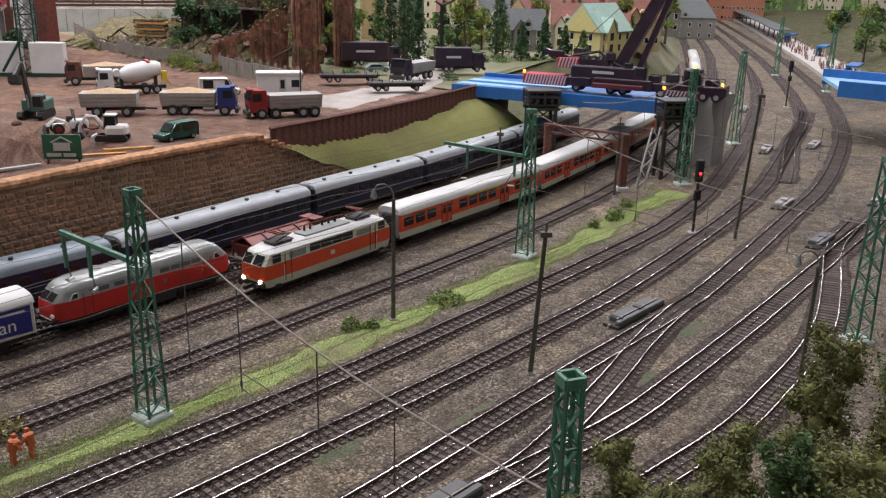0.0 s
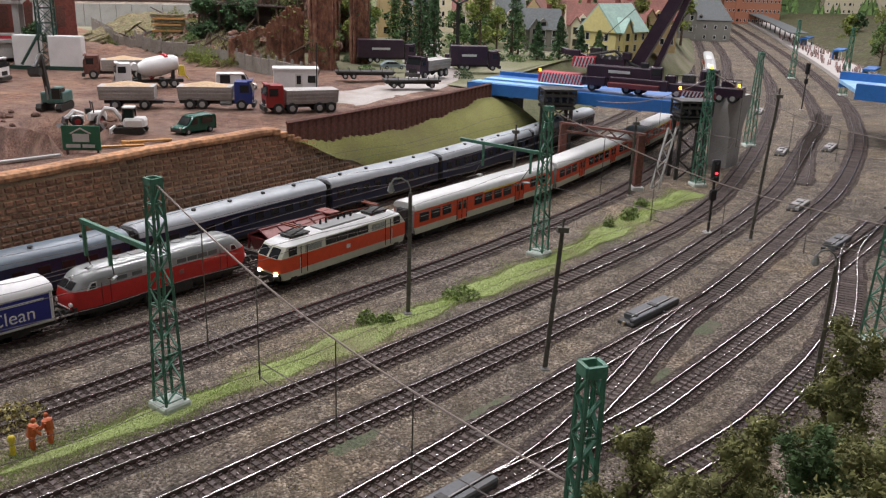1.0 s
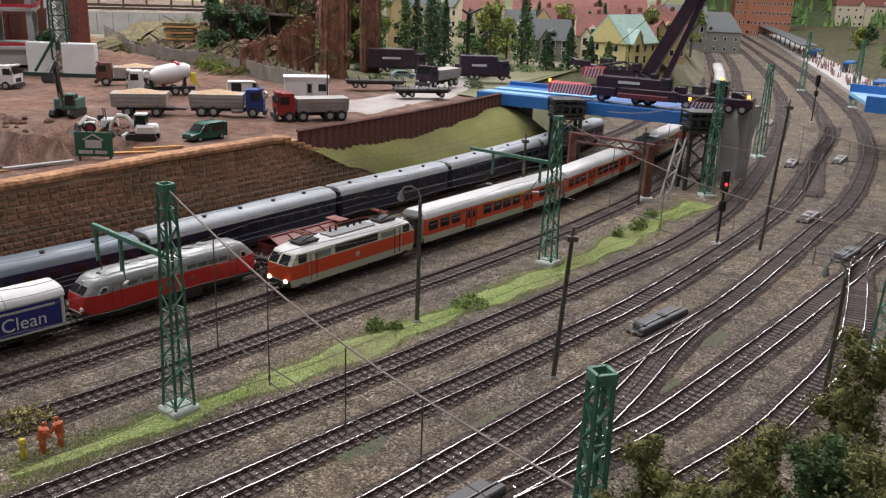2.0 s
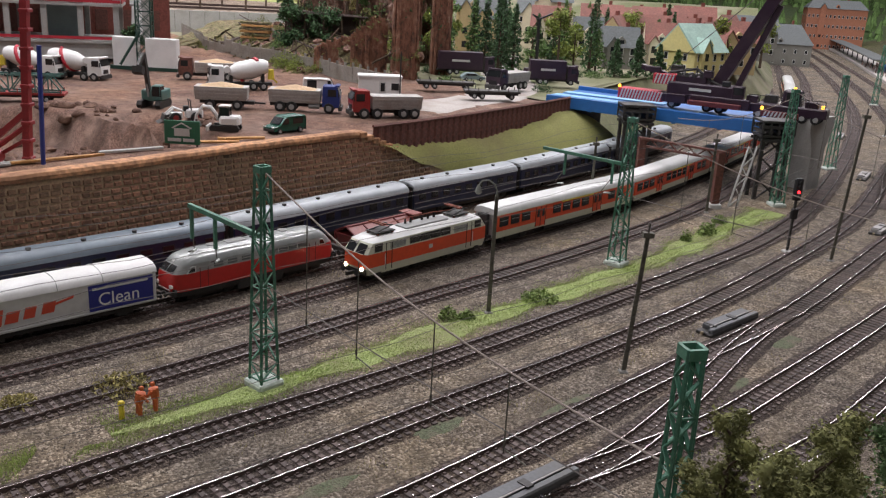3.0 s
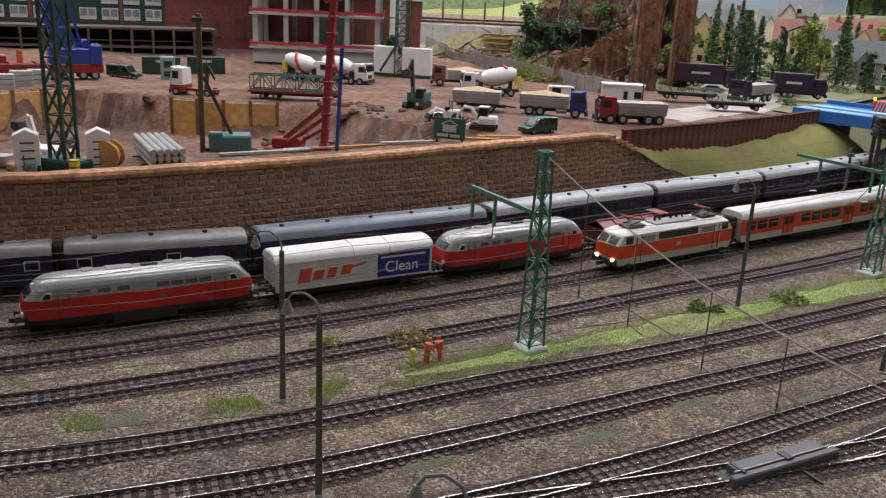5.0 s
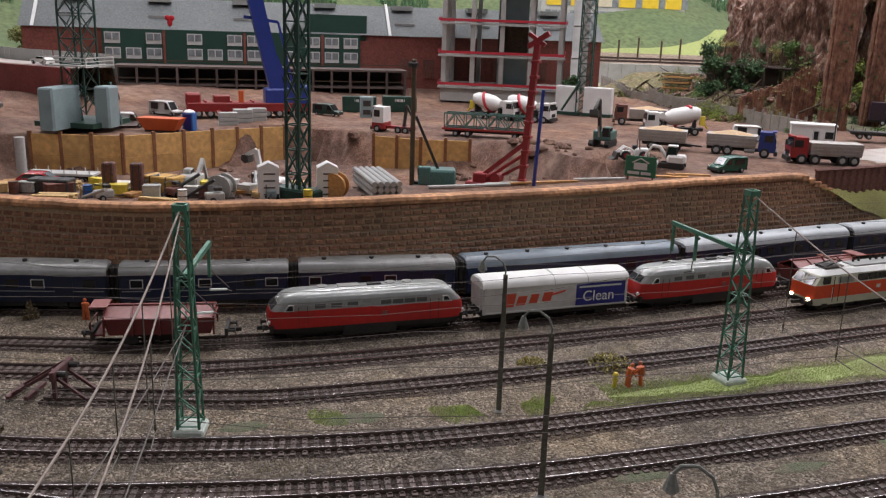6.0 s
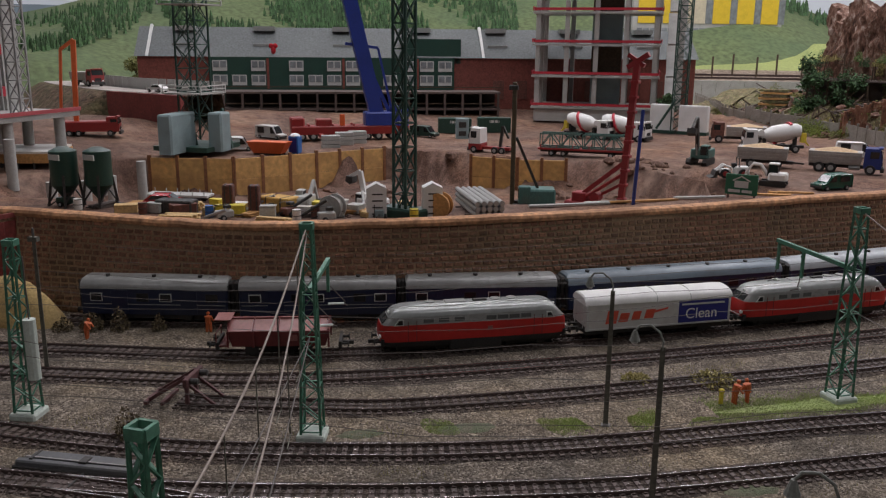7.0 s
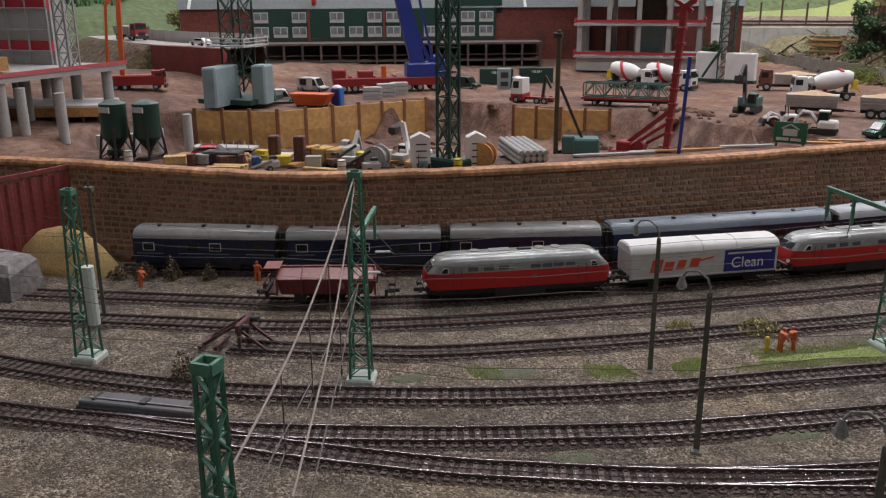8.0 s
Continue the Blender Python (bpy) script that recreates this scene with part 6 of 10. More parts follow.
def van(x, y, rot, material, label, ln=4.6, h=1.95, w=1.85, z=None, group="parked cars"):
    ob = vehicle("van", x, y, rot, label, "van", group, z)
    a = ln / 2
    prof = [(-a, 0.35), (a - 0.05, 0.35), (a, 0.8), (a - 0.9, 1.0), (a - 1.6, h - 0.15), (a - 2.0, h), (-a + 0.15, h), (-a, h - 0.3)]
    prof2 = [(x0, z0) for x0, z0 in prof]
    body = part("body", Geo().loft([[(x0, -w / 2 + 0.12, z0 * 0.985) for x0, z0 in prof2], [(x0, -w / 2, z0 * 0.96) for x0, z0 in prof2], [(x0, w / 2, z0 * 0.96) for x0, z0 in prof2], [(x0, w / 2 - 0.12, z0 * 0.985) for x0, z0 in prof2]]), material, ob)
    wheels(ob, (-a + 0.85, a - 0.85), w / 2 - 0.12, 0.33)
    part("windscreen", Geo().add([(a - 0.93, -w * 0.4, 1.02), (a - 0.93, w * 0.4, 1.02), (a - 1.55, w * 0.38, h - 0.2), (a - 1.55, -w * 0.38, h - 0.2), (a - 0.86, -w * 0.4, 1.05), (a - 0.86, w * 0.4, 1.05), (a - 1.48, w * 0.38, h - 0.16), (a - 1.48, -w * 0.38, h - 0.16)],
                                 [(4, 5, 6, 7), (0, 1, 5, 4), (1, 2, 6, 5), (2, 3, 7, 6), (3, 0, 4, 7)]), PANE, body)
    for y0 in (-1, 1):
        part("side_window", Geo().prism([(a - 1.15, 1.05), (a - 2.1, 1.05), (a - 2.1, h - 0.3), (a - 1.7, h - 0.3)], y0 * w / 2 - 0.02, y0 * w / 2 + 0.02), PANE, body)
        part("rear_window", Geo().box(-a + 1.2, y0 * w / 2, 1.05, 1.4, 0.04, h - 1.35), PANE, body)
        part("headlamp", Geo().box(a - 0.05, y0 * w * 0.36, 0.72, 0.1, 0.3, 0.16), WHITE, body)
    part("bumper", Geo().bevel_box(a - 0.05, 0, 0.3, 0.2, w * 0.96, 0.3, 0.05).bevel_box(-a + 0.05, 0, 0.3, 0.2, w * 0.96, 0.3, 0.05), UNDER, ob)
    return ob


def car(x, y, rot, material, label, z=None):
    ob = vehicle("car", x, y, rot, label, "car", "parked cars", z)
    w = 1.75
    prof = [(-2.1, 0.35), (2.1, 0.35), (2.15, 0.7), (1.1, 0.92), (0.4, 1.4), (-1.3, 1.42), (-1.95, 0.95), (-2.15, 0.75)]
    body = part("body", Geo().loft([[(x0, -w / 2 + 0.1, z0) for x0, z0 in prof], [(x0, -w / 2, z0 * 0.95) for x0, z0 in prof], [(x0, w / 2, z0 * 0.95) for x0, z0 in prof], [(x0, w / 2 - 0.1, z0) for x0, z0 in prof]]), material, ob)
    for y0 in (-1, 1):
        part("side_window", Geo().prism([(0.8, 0.95), (-1.6, 0.95), (-1.2, 1.3), (0.3, 1.3)], y0 * w / 2 - 0.03, y0 * w / 2 + 0.02), PANE, body)
        part("lamp", Geo().box(2.1, y0 * 0.6, 0.62, 0.1, 0.3, 0.14), WHITE, body)
    part("windscreen", Geo().add([(1.08, -0.7, 0.95), (1.08, 0.7, 0.95), (0.45, 0.66, 1.38), (0.45, -0.66, 1.38), (1.14, -0.7, 0.97), (1.14, 0.7, 0.97), (0.5, 0.66, 1.41), (0.5, -0.66, 1.41)],
                                 [(4, 5, 6, 7), (0, 1, 5, 4), (1, 2, 6, 5), (2, 3, 7, 6), (3, 0, 4, 7)]), PANE, body)
    wheels(ob, (-1.3, 1.3), w / 2 - 0.1, 0.32)
    return ob


def excavator(x, y, rot, material, label, boom=1.0, z=None, up=True, size=1.0):
    ob = vehicle("excavator", x, y, rot, label, "excavator", "excavators", z)
    ob.matrix_basis = ob.matrix_basis @ Matrix.Scale(size, 4)
    for y0 in (-1.15, 1.15):
        part("crawler", Geo().prism([(-1.9, 0.15), (-2.1, 0.5), (-1.8, 0.95), (1.8, 0.95), (2.1, 0.5), (1.9, 0.15), (1.5, 0.0), (-1.5, 0.0)], y0 - 0.32, y0 + 0.32), UNDER, ob)
    house = part("upper_body", Geo().bevel_box(-0.5, 0.1, 1.05, 3.2, 2.6, 1.2, 0.15).cyl((0, 0, 0.85), (0, 0, 1.1), 0.9, 12), material, ob)
    part("counterweight", Geo().bevel_box(-2.05, 0, 1.05, 0.8, 2.5, 1.1, 0.2), material, house)
    part("driver_cab", Geo().bevel_box(0.55, 0.75, 1.1, 1.5, 1.0, 1.75, 0.12), material, house)
    part("cab_glass", Geo().box(1.28, 0.75, 1.5, 0.08, 0.85, 1.2).box(0.6, 1.26, 1.5, 1.3, 0.06, 1.2).box(0.6, 0.24, 1.5, 1.3, 0.06, 1.2), PANE, house)
    b = boom
    knee, tip = ((1.9 * b, -0.3, 1.6 + 4.8 * b), (3.7 * b, -0.3, 2.6 + 2.6 * b)) if up else ((3.2 * b, -0.3, 2.4 + 1.2 * b), (4.6 * b, -0.3, 0.9))
    arm = part("boom", Geo().bar((0.7, -0.3, 1.7), knee, 0.42, 0.62), DARK_STEEL if material is MACHINE_TEAL else material, ob)
    part("stick", Geo().bar(knee, tip, 0.34, 0.45), DARK_STEEL if material is MACHINE_TEAL else material, arm)
    part("cylinder", Geo().cyl((1.1, -0.3, 1.4), ((0.7 + knee[0]) / 2, -0.3, (1.7 + knee[2]) / 2 - 0.2), 0.12, 8), RIM_GREY, arm)
    part("bucket", Geo().prism([(tip[0] - 0.5, tip[2]), (tip[0] + 0.35, tip[2] + 0.1), (tip[0] + 0.5, tip[2] - 0.6), (tip[0] - 0.1, tip[2] - 1.0), (tip[0] - 0.6, tip[2] - 0.7)], -0.9, 0.3), DARK_STEEL, arm)
    return ob


def flatbed(x, y, rot, material, label, ln=9.0, z=None, load=None):
    ob = vehicle("flatbed_trailer", x, y, rot, label, "trailer", "flatbed trailers", z)
    part("deck", Geo().bevel_box(0, 0, 0.95, ln, 2.5, 0.3, 0.05), material, ob)
    part("beam", Geo().box(0, -0.5, 0.6, ln * 0.95, 0.25, 0.36).box(0, 0.5, 0.6, ln * 0.95, 0.25, 0.36), UNDER, ob)
    wheels(ob, (-ln * 0.34, -ln * 0.2, ln * 0.34), 1.05, 0.45)
    for i in range(6):
        part("stake", Geo().box(-ln / 2 + 0.4 + i * (ln - 0.8) / 5, 1.22, 1.25, 0.1, 0.1, 0.5).box(-ln / 2 + 0.4 + i * (ln - 0.8) / 5, -1.22, 1.25, 0.1, 0.1, 0.5), material, ob)
    return ob


def lattice_tower(x, y, z, h, w, material, label, rot=20, name="tower_crane", level=2.2):
    ob = thing(name, x, y, z, rot, label, "crane", "tower cranes")
    c = ((-1, -1), (1, -1), (1, 1), (-1, 1))
    for a, b in c:
        part("chord", Geo().bar((a * w / 2, b * w / 2, 0), (a * w / 2, b * w / 2, h), 0.22), material, ob)
    g = Geo()
    n = int(h / level)
    for i in range(n):
        z0, z1 = h * i / n, h * (i + 1) / n
        for k in range(4):
            p, q = c[k], c[(k + 1) % 4]
            g.bar((p[0] * w / 2, p[1] * w / 2, z0), (q[0] * w / 2, q[1] * w / 2, z1), 0.12)
            g.bar((q[0] * w / 2, q[1] * w / 2, z0), (p[0] * w / 2, p[1] * w / 2, z1), 0.12)
            g.bar((p[0] * w / 2, p[1] * w / 2, z1), (q[0] * w / 2, q[1] * w / 2, z1), 0.12)
    tagged(part("bracing", g, material, ob), "crossed lattice bars", kind="stuff")
    return ob


# lorries and machines along the right half of the yard
tipper(-55.5, 95.4, 20, TRUCK_BLUE, "blue-cabbed tipper lorry heaped with sand", 3)
tipper(-63.9, 91.6, 24, None, "grey tipper trailer heaped with sand behind a lorry", trailer=True)
tipper(-43.6, 97.6, 216, TRUCK_RED, "red-cabbed tipper lorry with an empty grey body", 4, load=False)
mixer(-71, 108.5, 216, WHITE, "white concrete mixer lorry with a red spiral")
mixer(-97.5, 103.5, 12, WHITE, "white concrete mixer lorry parked behind a trailer")
mixer(-103, 100.5, 10, WHITE, "white concrete mixer lorry beside another mixer")
tipper(-81, 116, 210, RUST_STEEL, "rusty red tipper lorry parked by the block", 3)
van(-49.4, 80.0, 248, CAR_GREEN, "dark green delivery van parked at the yard edge")
van(-60.6, 113, 30, WHITE, "white panel van parked beside the fence", 5.6, 2.5, 2.0)
excavator(-71, 86.6, -75, MACHINE_TEAL, "teal crawler excavator with its boom raised", 1.05)


def wheel_loader(x, y, rot, label):
    """A small articulated loader with its bucket low."""
    ob = vehicle("wheel_loader", x, y, rot, label, "loader")
    part("rear_body", Geo().bevel_box(-1.1, 0, 0.6, 1.9, 1.4, 0.9, 0.15), WHITE, ob)
    part("front_frame", Geo().bevel_box(0.9, 0, 0.55, 1.3, 1.0, 0.6, 0.1), WHITE, ob)
    part("seat", Geo().bevel_box(-0.2, 0, 1.3, 0.6, 0.7, 0.6, 0.1), BLACK, ob)
    part("roll_bar", Geo().tube([(-0.7, -0.6, 1.4), (-0.6, -0.6, 2.6), (-0.6, 0.6, 2.6), (-0.7, 0.6, 1.4)], 0.08, 5), DARK_STEEL, ob)
    for y0 in (-0.45, 0.45):
        part("lift_arm", Geo().tube([(0.2, y0, 1.3), (1.2, y0, 1.7), (2.2, y0, 0.8)], 0.13, 5), WHITE, ob)
    part("bucket", Geo().prism([(2.1, 0.1), (3.1, 0.05), (2.5, 0.3), (2.3, 1.0), (2.0, 1.0)], -1.0, 1.0), DARK_STEEL, ob)
    for x0 in (-1.2, 1.1):
        for y0 in (-0.85, 0.85):
            t = part("wheel", Geo().wheel(x0, y0, 0.62, 0.62, 0.4, 14), TYRE, ob)
            part("rim", Geo().wheel(x0, y0 + math.copysign(0.06, y0), 0.62, 0.34, 0.38, 10), TRUCK_RED, t)


def mini_excavator(x, y, rot, label):
    """A compact crawler excavator with a glazed dark cab and a folded arm."""
    ob = vehicle("excavator", x, y, rot, label, "excavator", "excavators")
    for y0 in (-0.85, 0.85):
        part("crawler", Geo().prism([(-1.5, 0.1), (-1.65, 0.4), (-1.4, 0.72), (1.4, 0.72), (1.65, 0.4), (1.5, 0.1)], y0 - 0.24, y0 + 0.24), UNDER, ob)
    body = part("upper_body", Geo().bevel_box(-0.5, 0, 0.8, 2.2, 1.9, 0.9, 0.25), WHITE, ob)
    part("cab_glass", Geo().loft([[(-0.5, -0.6, 1.6), (0.75, -0.6, 1.3), (0.75, 0.6, 1.3), (-0.5, 0.6, 1.6)], [(-0.45, -0.55, 2.7), (0.5, -0.55, 2.7), (0.5, 0.55, 2.7), (-0.45, 0.55, 2.7)]]), PANE, body)
    part("cab_roof", Geo().bevel_box(0.05, 0, 2.68, 1.2, 1.25, 0.16, 0.05), WHITE, body)
    for y0 in (-0.58, 0.58):
        part("cab_post", Geo().bar((0.72, y0, 1.3), (0.5, y0, 2.7), 0.1).bar((-0.48, y0, 1.6), (-0.45, y0, 2.7), 0.1), BLACK, body)
    arm = part("boom", Geo().tube([(0.7, 0, 1.2), (1.6, 0, 2.5), (2.5, 0, 2.6)], 0.24, 6), WHITE, ob)
    part("stick", Geo().tube([(2.4, 0, 2.7), (3.2, 0, 1.6), (3.3, 0, 0.9)], 0.18, 6), WHITE, arm)
    part("bucket", Geo().prism([(3.0, 0.95), (3.6, 0.9), (3.5, 0.3), (3.0, 0.15), (2.7, 0.45)], -0.5, 0.5), DARK_STEEL, arm)
    part("blade", Geo().bevel_box(1.9, 0, 0.05, 0.2, 2.1, 0.6, 0.04), WHITE, ob)


mini_excavator(-55.6, 78.0, 200, "compact white crawler excavator with a dark glazed cab")
wheel_loader(-62.4, 80.2, 225, "small white wheel loader with red wheel rims")
# the mounds and loose timber beside the board
for x, y, r, ln in ((-53.0, 72.5, 50, 5.0), (-52.2, 74.0, 38, 3.6), (-57.0, 64.0, 70, 5.5)):
    p = part("timber_plank", Geo().bevel_box(0, 0, 0, ln, 0.45, 0.9, 0.05), PLANK)
    p.matrix_basis = at(x, y, ground_here(x, y) - 0.1, r) @ Matrix.Rotation(radians(6), 4, "Y")
    tagged(p, "orange-brown shuttering board leaning at the yard edge", "plank", "loose planks")

hut = vehicle("site_hut", -51.6, 113.5, 24, "white site hut with a dark door", "hut")
part("shell", Geo().bevel_box(0, 0, 0.2, 6.2, 2.8, 3.0, 0.06), WHITE, hut)
part("roof", Geo().bevel_box(0, 0, 3.18, 6.5, 3.1, 0.25, 0.06), WHITE, hut)
part("door", Geo().box(0.4, -1.42, 0.3, 1.0, 0.06, 2.3), FRAME, hut)
part("door_glass", Geo().box(0.4, -1.46, 1.2, 0.6, 0.04, 1.2), PANE, hut)
part("window", Geo().box(2.2, -1.42, 1.4, 1.1, 0.06, 1.0), PANE, hut)
part("skid", Geo().box(0, -0.9, 0, 6.2, 0.3, 0.25).box(0, 0.9, 0, 6.2, 0.3, 0.25), UNDER, hut)
part("flue", Geo().cyl((2.9, -1.6, 0), (2.9, -1.6, 7.0), 0.09, 6), UNDER, hut)

# the builder's board at the wall: a white house mark and bars in place of its name
board = thing("site_board", -53.6, 66.8, 7.7, 196, "green builder's board with a white house mark on two posts", "sign board")
part("panel", Geo().bevel_box(0, 0, 1.2, 3.5, 0.2, 2.3, 0.05), paint("board_green", (0.02, 0.13, 0.07), 0.5, vary=0.1), board)
part("house_mark", Geo().box(0, 0.13, 2.0, 1.5, 0.06, 0.75).prism([(-1.0, 2.8), (0, 3.35), (1.0, 2.8), (0.88, 2.72), (0, 3.2), (-0.88, 2.72)], 0.1, 0.16), FRAME, board)
part("name_bar", Geo().box(-0.65, 0.13, 1.45, 1.1, 0.06, 0.32).box(0.75, 0.13, 1.45, 1.3, 0.06, 0.32), FRAME, board)
for x in (-1.4, 1.4):
    part("post", Geo().box(x, -0.15, -0.3, 0.2, 0.2, 4.0), SLEEPER, board)

# planks and rubble near the rim
for i, (x, y, r, ln) in enumerate(((-55.5, 61.5, 58, 6), (-51.8, 70, 35, 4.5), (-62.4, 47.8, 62, 9), (-58.6, 55.6, 62, 8), (-60.9, 52, 64, 5), (-50.6, 73.6, 40, 4))):
    p = part("timber_plank", Geo().bevel_box(0, 0, 0, ln, 0.5, 0.2, 0.04), PLANK if i % 2 else CONCRETE)
    p.matrix_basis = at(x, y, ground_here(x, y) + 0.15, r)
    tagged(p, "weathered plank lying near the yard edge", "plank", "loose planks")

# ---- cranes ----
SLATE_GREEN = paint("slate_green", (0.24, 0.32, 0.33), 0.6, vary=0.1, dirt=(0.12, 0.15, 0.14))
c1 = lattice_tower(-69.4, 31.2, 8.5, 46, 1.5, DARK_GREEN, "dark green lattice tower crane between white ballast blocks", 12)
part("base_frame", Geo().bevel_box(0, 0, 0, 4.6, 2.4, 1.0, 0.2), DARK_GREEN, c1)
for x, y in ((-70.8, 28.8), (-67.6, 33.2)):
    b = vehicle("ballast_block", x, y, 55, "white ribbed concrete ballast block of a crane", "ballast block", "ballast blocks", 8.4)
    b.matrix_basis = b.matrix_basis @ Matrix.Scale(0.8, 4)
    part("block", Geo().prism([(-1.2, 0), (1.2, 0), (1.2, 3.9), (0, 4.5), (-1.2, 3.9)], -0.9, 0.9), WHITE, b)
    for k in range(4):
        part("groove", Geo().box(0.1, -0.92, 0.7 + k * 0.8, 1.3, 0.06, 0.16), DARK_STEEL, b)
c2 = lattice_tower(-125.4, 37.2, 11, 44, 3.4, DARK_GREEN, "heavy dark green tower crane on grey ballast slabs", 30, level=3.2)
for z in (6.5, 19.0):
    part("platform", Geo().box(0, 0, z, 6.4, 6.4, 0.2), CONCRETE, c2)
    for k in range(4):
        a, b = [(-3.2, -3.2), (3.2, -3.2), (3.2, 3.2), (-3.2, 3.2)][k], [(3.2, -3.2), (3.2, 3.2), (-3.2, 3.2), (-3.2, -3.2)][k]
        part("railing", Geo().bar((*a, z + 1.2), (*b, z + 1.2), 0.14).bar((*a, z + 0.7), (*b, z + 0.7), 0.1).bar((*a, z), (*a, z + 1.2), 0.14), FRAME, c2)
part("base_frame", Geo().box(0, 0, -1.6, 9, 9, 0.7), DARK_GREEN, c2)
for x, y, r in ((-123.0, 33.0, 35), (-121.0, 38.6, 35)):
    b = vehicle("ballast_slab", x, y, r, "large grey-green ballast slab of a tower crane", "ballast block", "ballast blocks", 9.4)
    part("slab", Geo().bevel_box(0, 0, 0, 2.2, 7.0 if x < -122 else 3.0, 5.6, 0.25), SLATE_GREEN, b)
    part("brace", Geo().bar((1.2, 3.2 if x < -122 else 1.4, 0.2), (-0.4, 4.6 if x < -122 else 1.8, 6.0), 0.4), DARK_GREEN, b)
c3 = lattice_tower(-97.6, 121.6, 9, 46, 2.4, DARK_GREEN, "dark green tower crane behind white ballast blocks", 25)
for x, y in ((-100.4, 120.2), (-94.4, 121.8)):
    b = vehicle("ballast_block", x, y, 15, "white square ballast block of a tower crane", "ballast block", "ballast blocks", 8.6)
    part("block", Geo().bevel_box(0, 0, 0.6, 5.4 if x > -97 else 4.2, 1.6, 4.8, 0.15), WHITE, b)
    part("sole", Geo().box(0, 0, 0, 5.6, 2.0, 0.6), DARK_GREEN, b)
part("brace", Geo().bar((-3.6, -3, 0.6), (-0.6, -1, 6), 0.35), DARK_GREEN, c3)

# drilling rigs at the pit
rig = vehicle("drilling_rig", -67.1, 47.2, 225, "teal drilling rig with a tall brown mast", "drilling rig", "drilling rigs", 7.4)
for y0 in (-1.2, 1.2):
    part("crawler", Geo().prism([(-2.2, 0.1), (-2.4, 0.5), (-2.1, 1.0), (2.1, 1.0), (2.4, 0.5), (2.2, 0.1)], y0 - 0.35, y0 + 0.35), UNDER, rig)
part("upper_body", Geo().bevel_box(-0.8, 0, 1.0, 3.2, 2.6, 1.6, 0.2), MACHINE_TEAL, rig)
part("driver_cab", Geo().bevel_box(0.9, 0.8, 1.1, 1.3, 1.1, 1.8, 0.12), MACHINE_TEAL, rig)
part("cab_glass", Geo().box(1.56, 0.8, 1.7, 0.06, 0.9, 1.0), PANE, rig)
part("mast", Geo().bevel_box(2.2, 0, 0.2, 0.5, 0.5, 13.6, 0.08), paint("mast_brown", (0.09, 0.07, 0.04), 0.6, vary=0.3), rig, "tall square brown mast")
part("backstay", Geo().bar((-0.6, 0, 2.4), (1.9, 0, 8.0), 0.3), DARK_STEEL, rig)
part("mast_head", Geo().bevel_box(2.3, 0, 13.0, 1.0, 0.8, 0.5, 0.1), DARK_STEEL, rig)
SIGNAL_RED = paint("rig_red", (0.3, 0.025, 0.03), 0.45, vary=0.12)
rig = vehicle("drilling_rig", -61.6, 53.6, 15, "bright red drilling rig with a leaning tall mast", "drilling rig", "drilling rigs", 7.6)
part("mast", Geo().bar((1.2, 0, 0.3), (2.2, 0, 15.6), 0.6, 0.6), SIGNAL_RED, rig)
part("mast_head", Geo().bar((1.2, 0, 15.2), (3.4, 0, 16.6), 0.5).bar((1.2, 0, 16.5), (3.0, 0, 15.4), 0.4), SIGNAL_RED, rig)
part("strut", Geo().bar((-4.6, 0, 0.3), (1.3, 0, 5.2), 0.45).bar((-3.2, 0.6, 0.4), (1.3, 0.3, 3.0), 0.3), SIGNAL_RED, rig)
part("base", Geo().bevel_box(-2.2, 0, 0, 5.6, 2.0, 0.7, 0.15), SIGNAL_RED, rig)
for k in range(9):
    z = 1.2 + k * 1.55
    part("mast_clamp", Geo().bevel_box(1.25 + 0.065 * z, 0, z, 0.85, 0.9, 0.3, 0.06), SIGNAL_RED, rig)
for y0 in (-0.5, 0.5):
    part("hydraulic_ram", Geo().cyl((-3.4, y0, 0.7), (1.2, y0 * 0.6, 4.0), 0.16, 8), SIGNAL_RED, rig)
part("winch", Geo().cyl((-1.6, -0.6, 1.3), (-1.6, 0.6, 1.3), 0.55, 12), SIGNAL_RED, rig)
part("power_pack", Geo().bevel_box(-3.4, 0, 0.6, 1.6, 1.6, 1.1, 0.12), SIGNAL_RED, rig)
part("drill_rod", Geo().cyl((2.8, -0.5, 0.2), (3.3, -0.5, 11.0), 0.2, 8), CRANE_BLUE, rig, "thin blue drill rod")
part("drill_foot", Geo().cyl((2.8, -0.5, 0), (2.8, -0.5, 0.9), 0.7, 10), CRANE_BLUE, rig)

# pipes, drums, tanks and stacks beside the rim
stack = vehicle("pipe_stack", -66.4, 38.4, 150, "stack of grey steel pipes on dark bearers", "pipe stack", "", 8.6)
for k in range(3):
    for i in range(5):
        part("pipe", Geo().cyl((-4.4, -1.2 + i * 0.6, 0.5 + k * 0.55), (4.4, -1.2 + i * 0.6, 0.5 + k * 0.55), 0.27, 10), RIM_GREY, stack)
for x in (-2, 2):
    part("bearer", Geo().box(x, 0, 0, 0.4, 3.8, 0.25), SLEEPER, stack)
for x, y, m, lab, r in ((-67.0, 33.6, PLANK, "ochre wooden cable drum lying near the wall", 1.25), (-73.0, 25.2, CONCRETE, "grey wooden cable drum near the wall", 1.2)):
    d = vehicle("cable_drum", x, y, 30, lab, "cable drum", "cable drums", 8.5)
    part("flange", Geo().cyl((0, -0.7, r), (0, -0.5, r), r, 18), m, d)
    part("flange", Geo().cyl((0, 0.5, r), (0, 0.7, r), r, 18), m, d)
    part("core", Geo().cyl((0, -0.5, r), (0, 0.5, r), r * 0.75, 14), m, d)
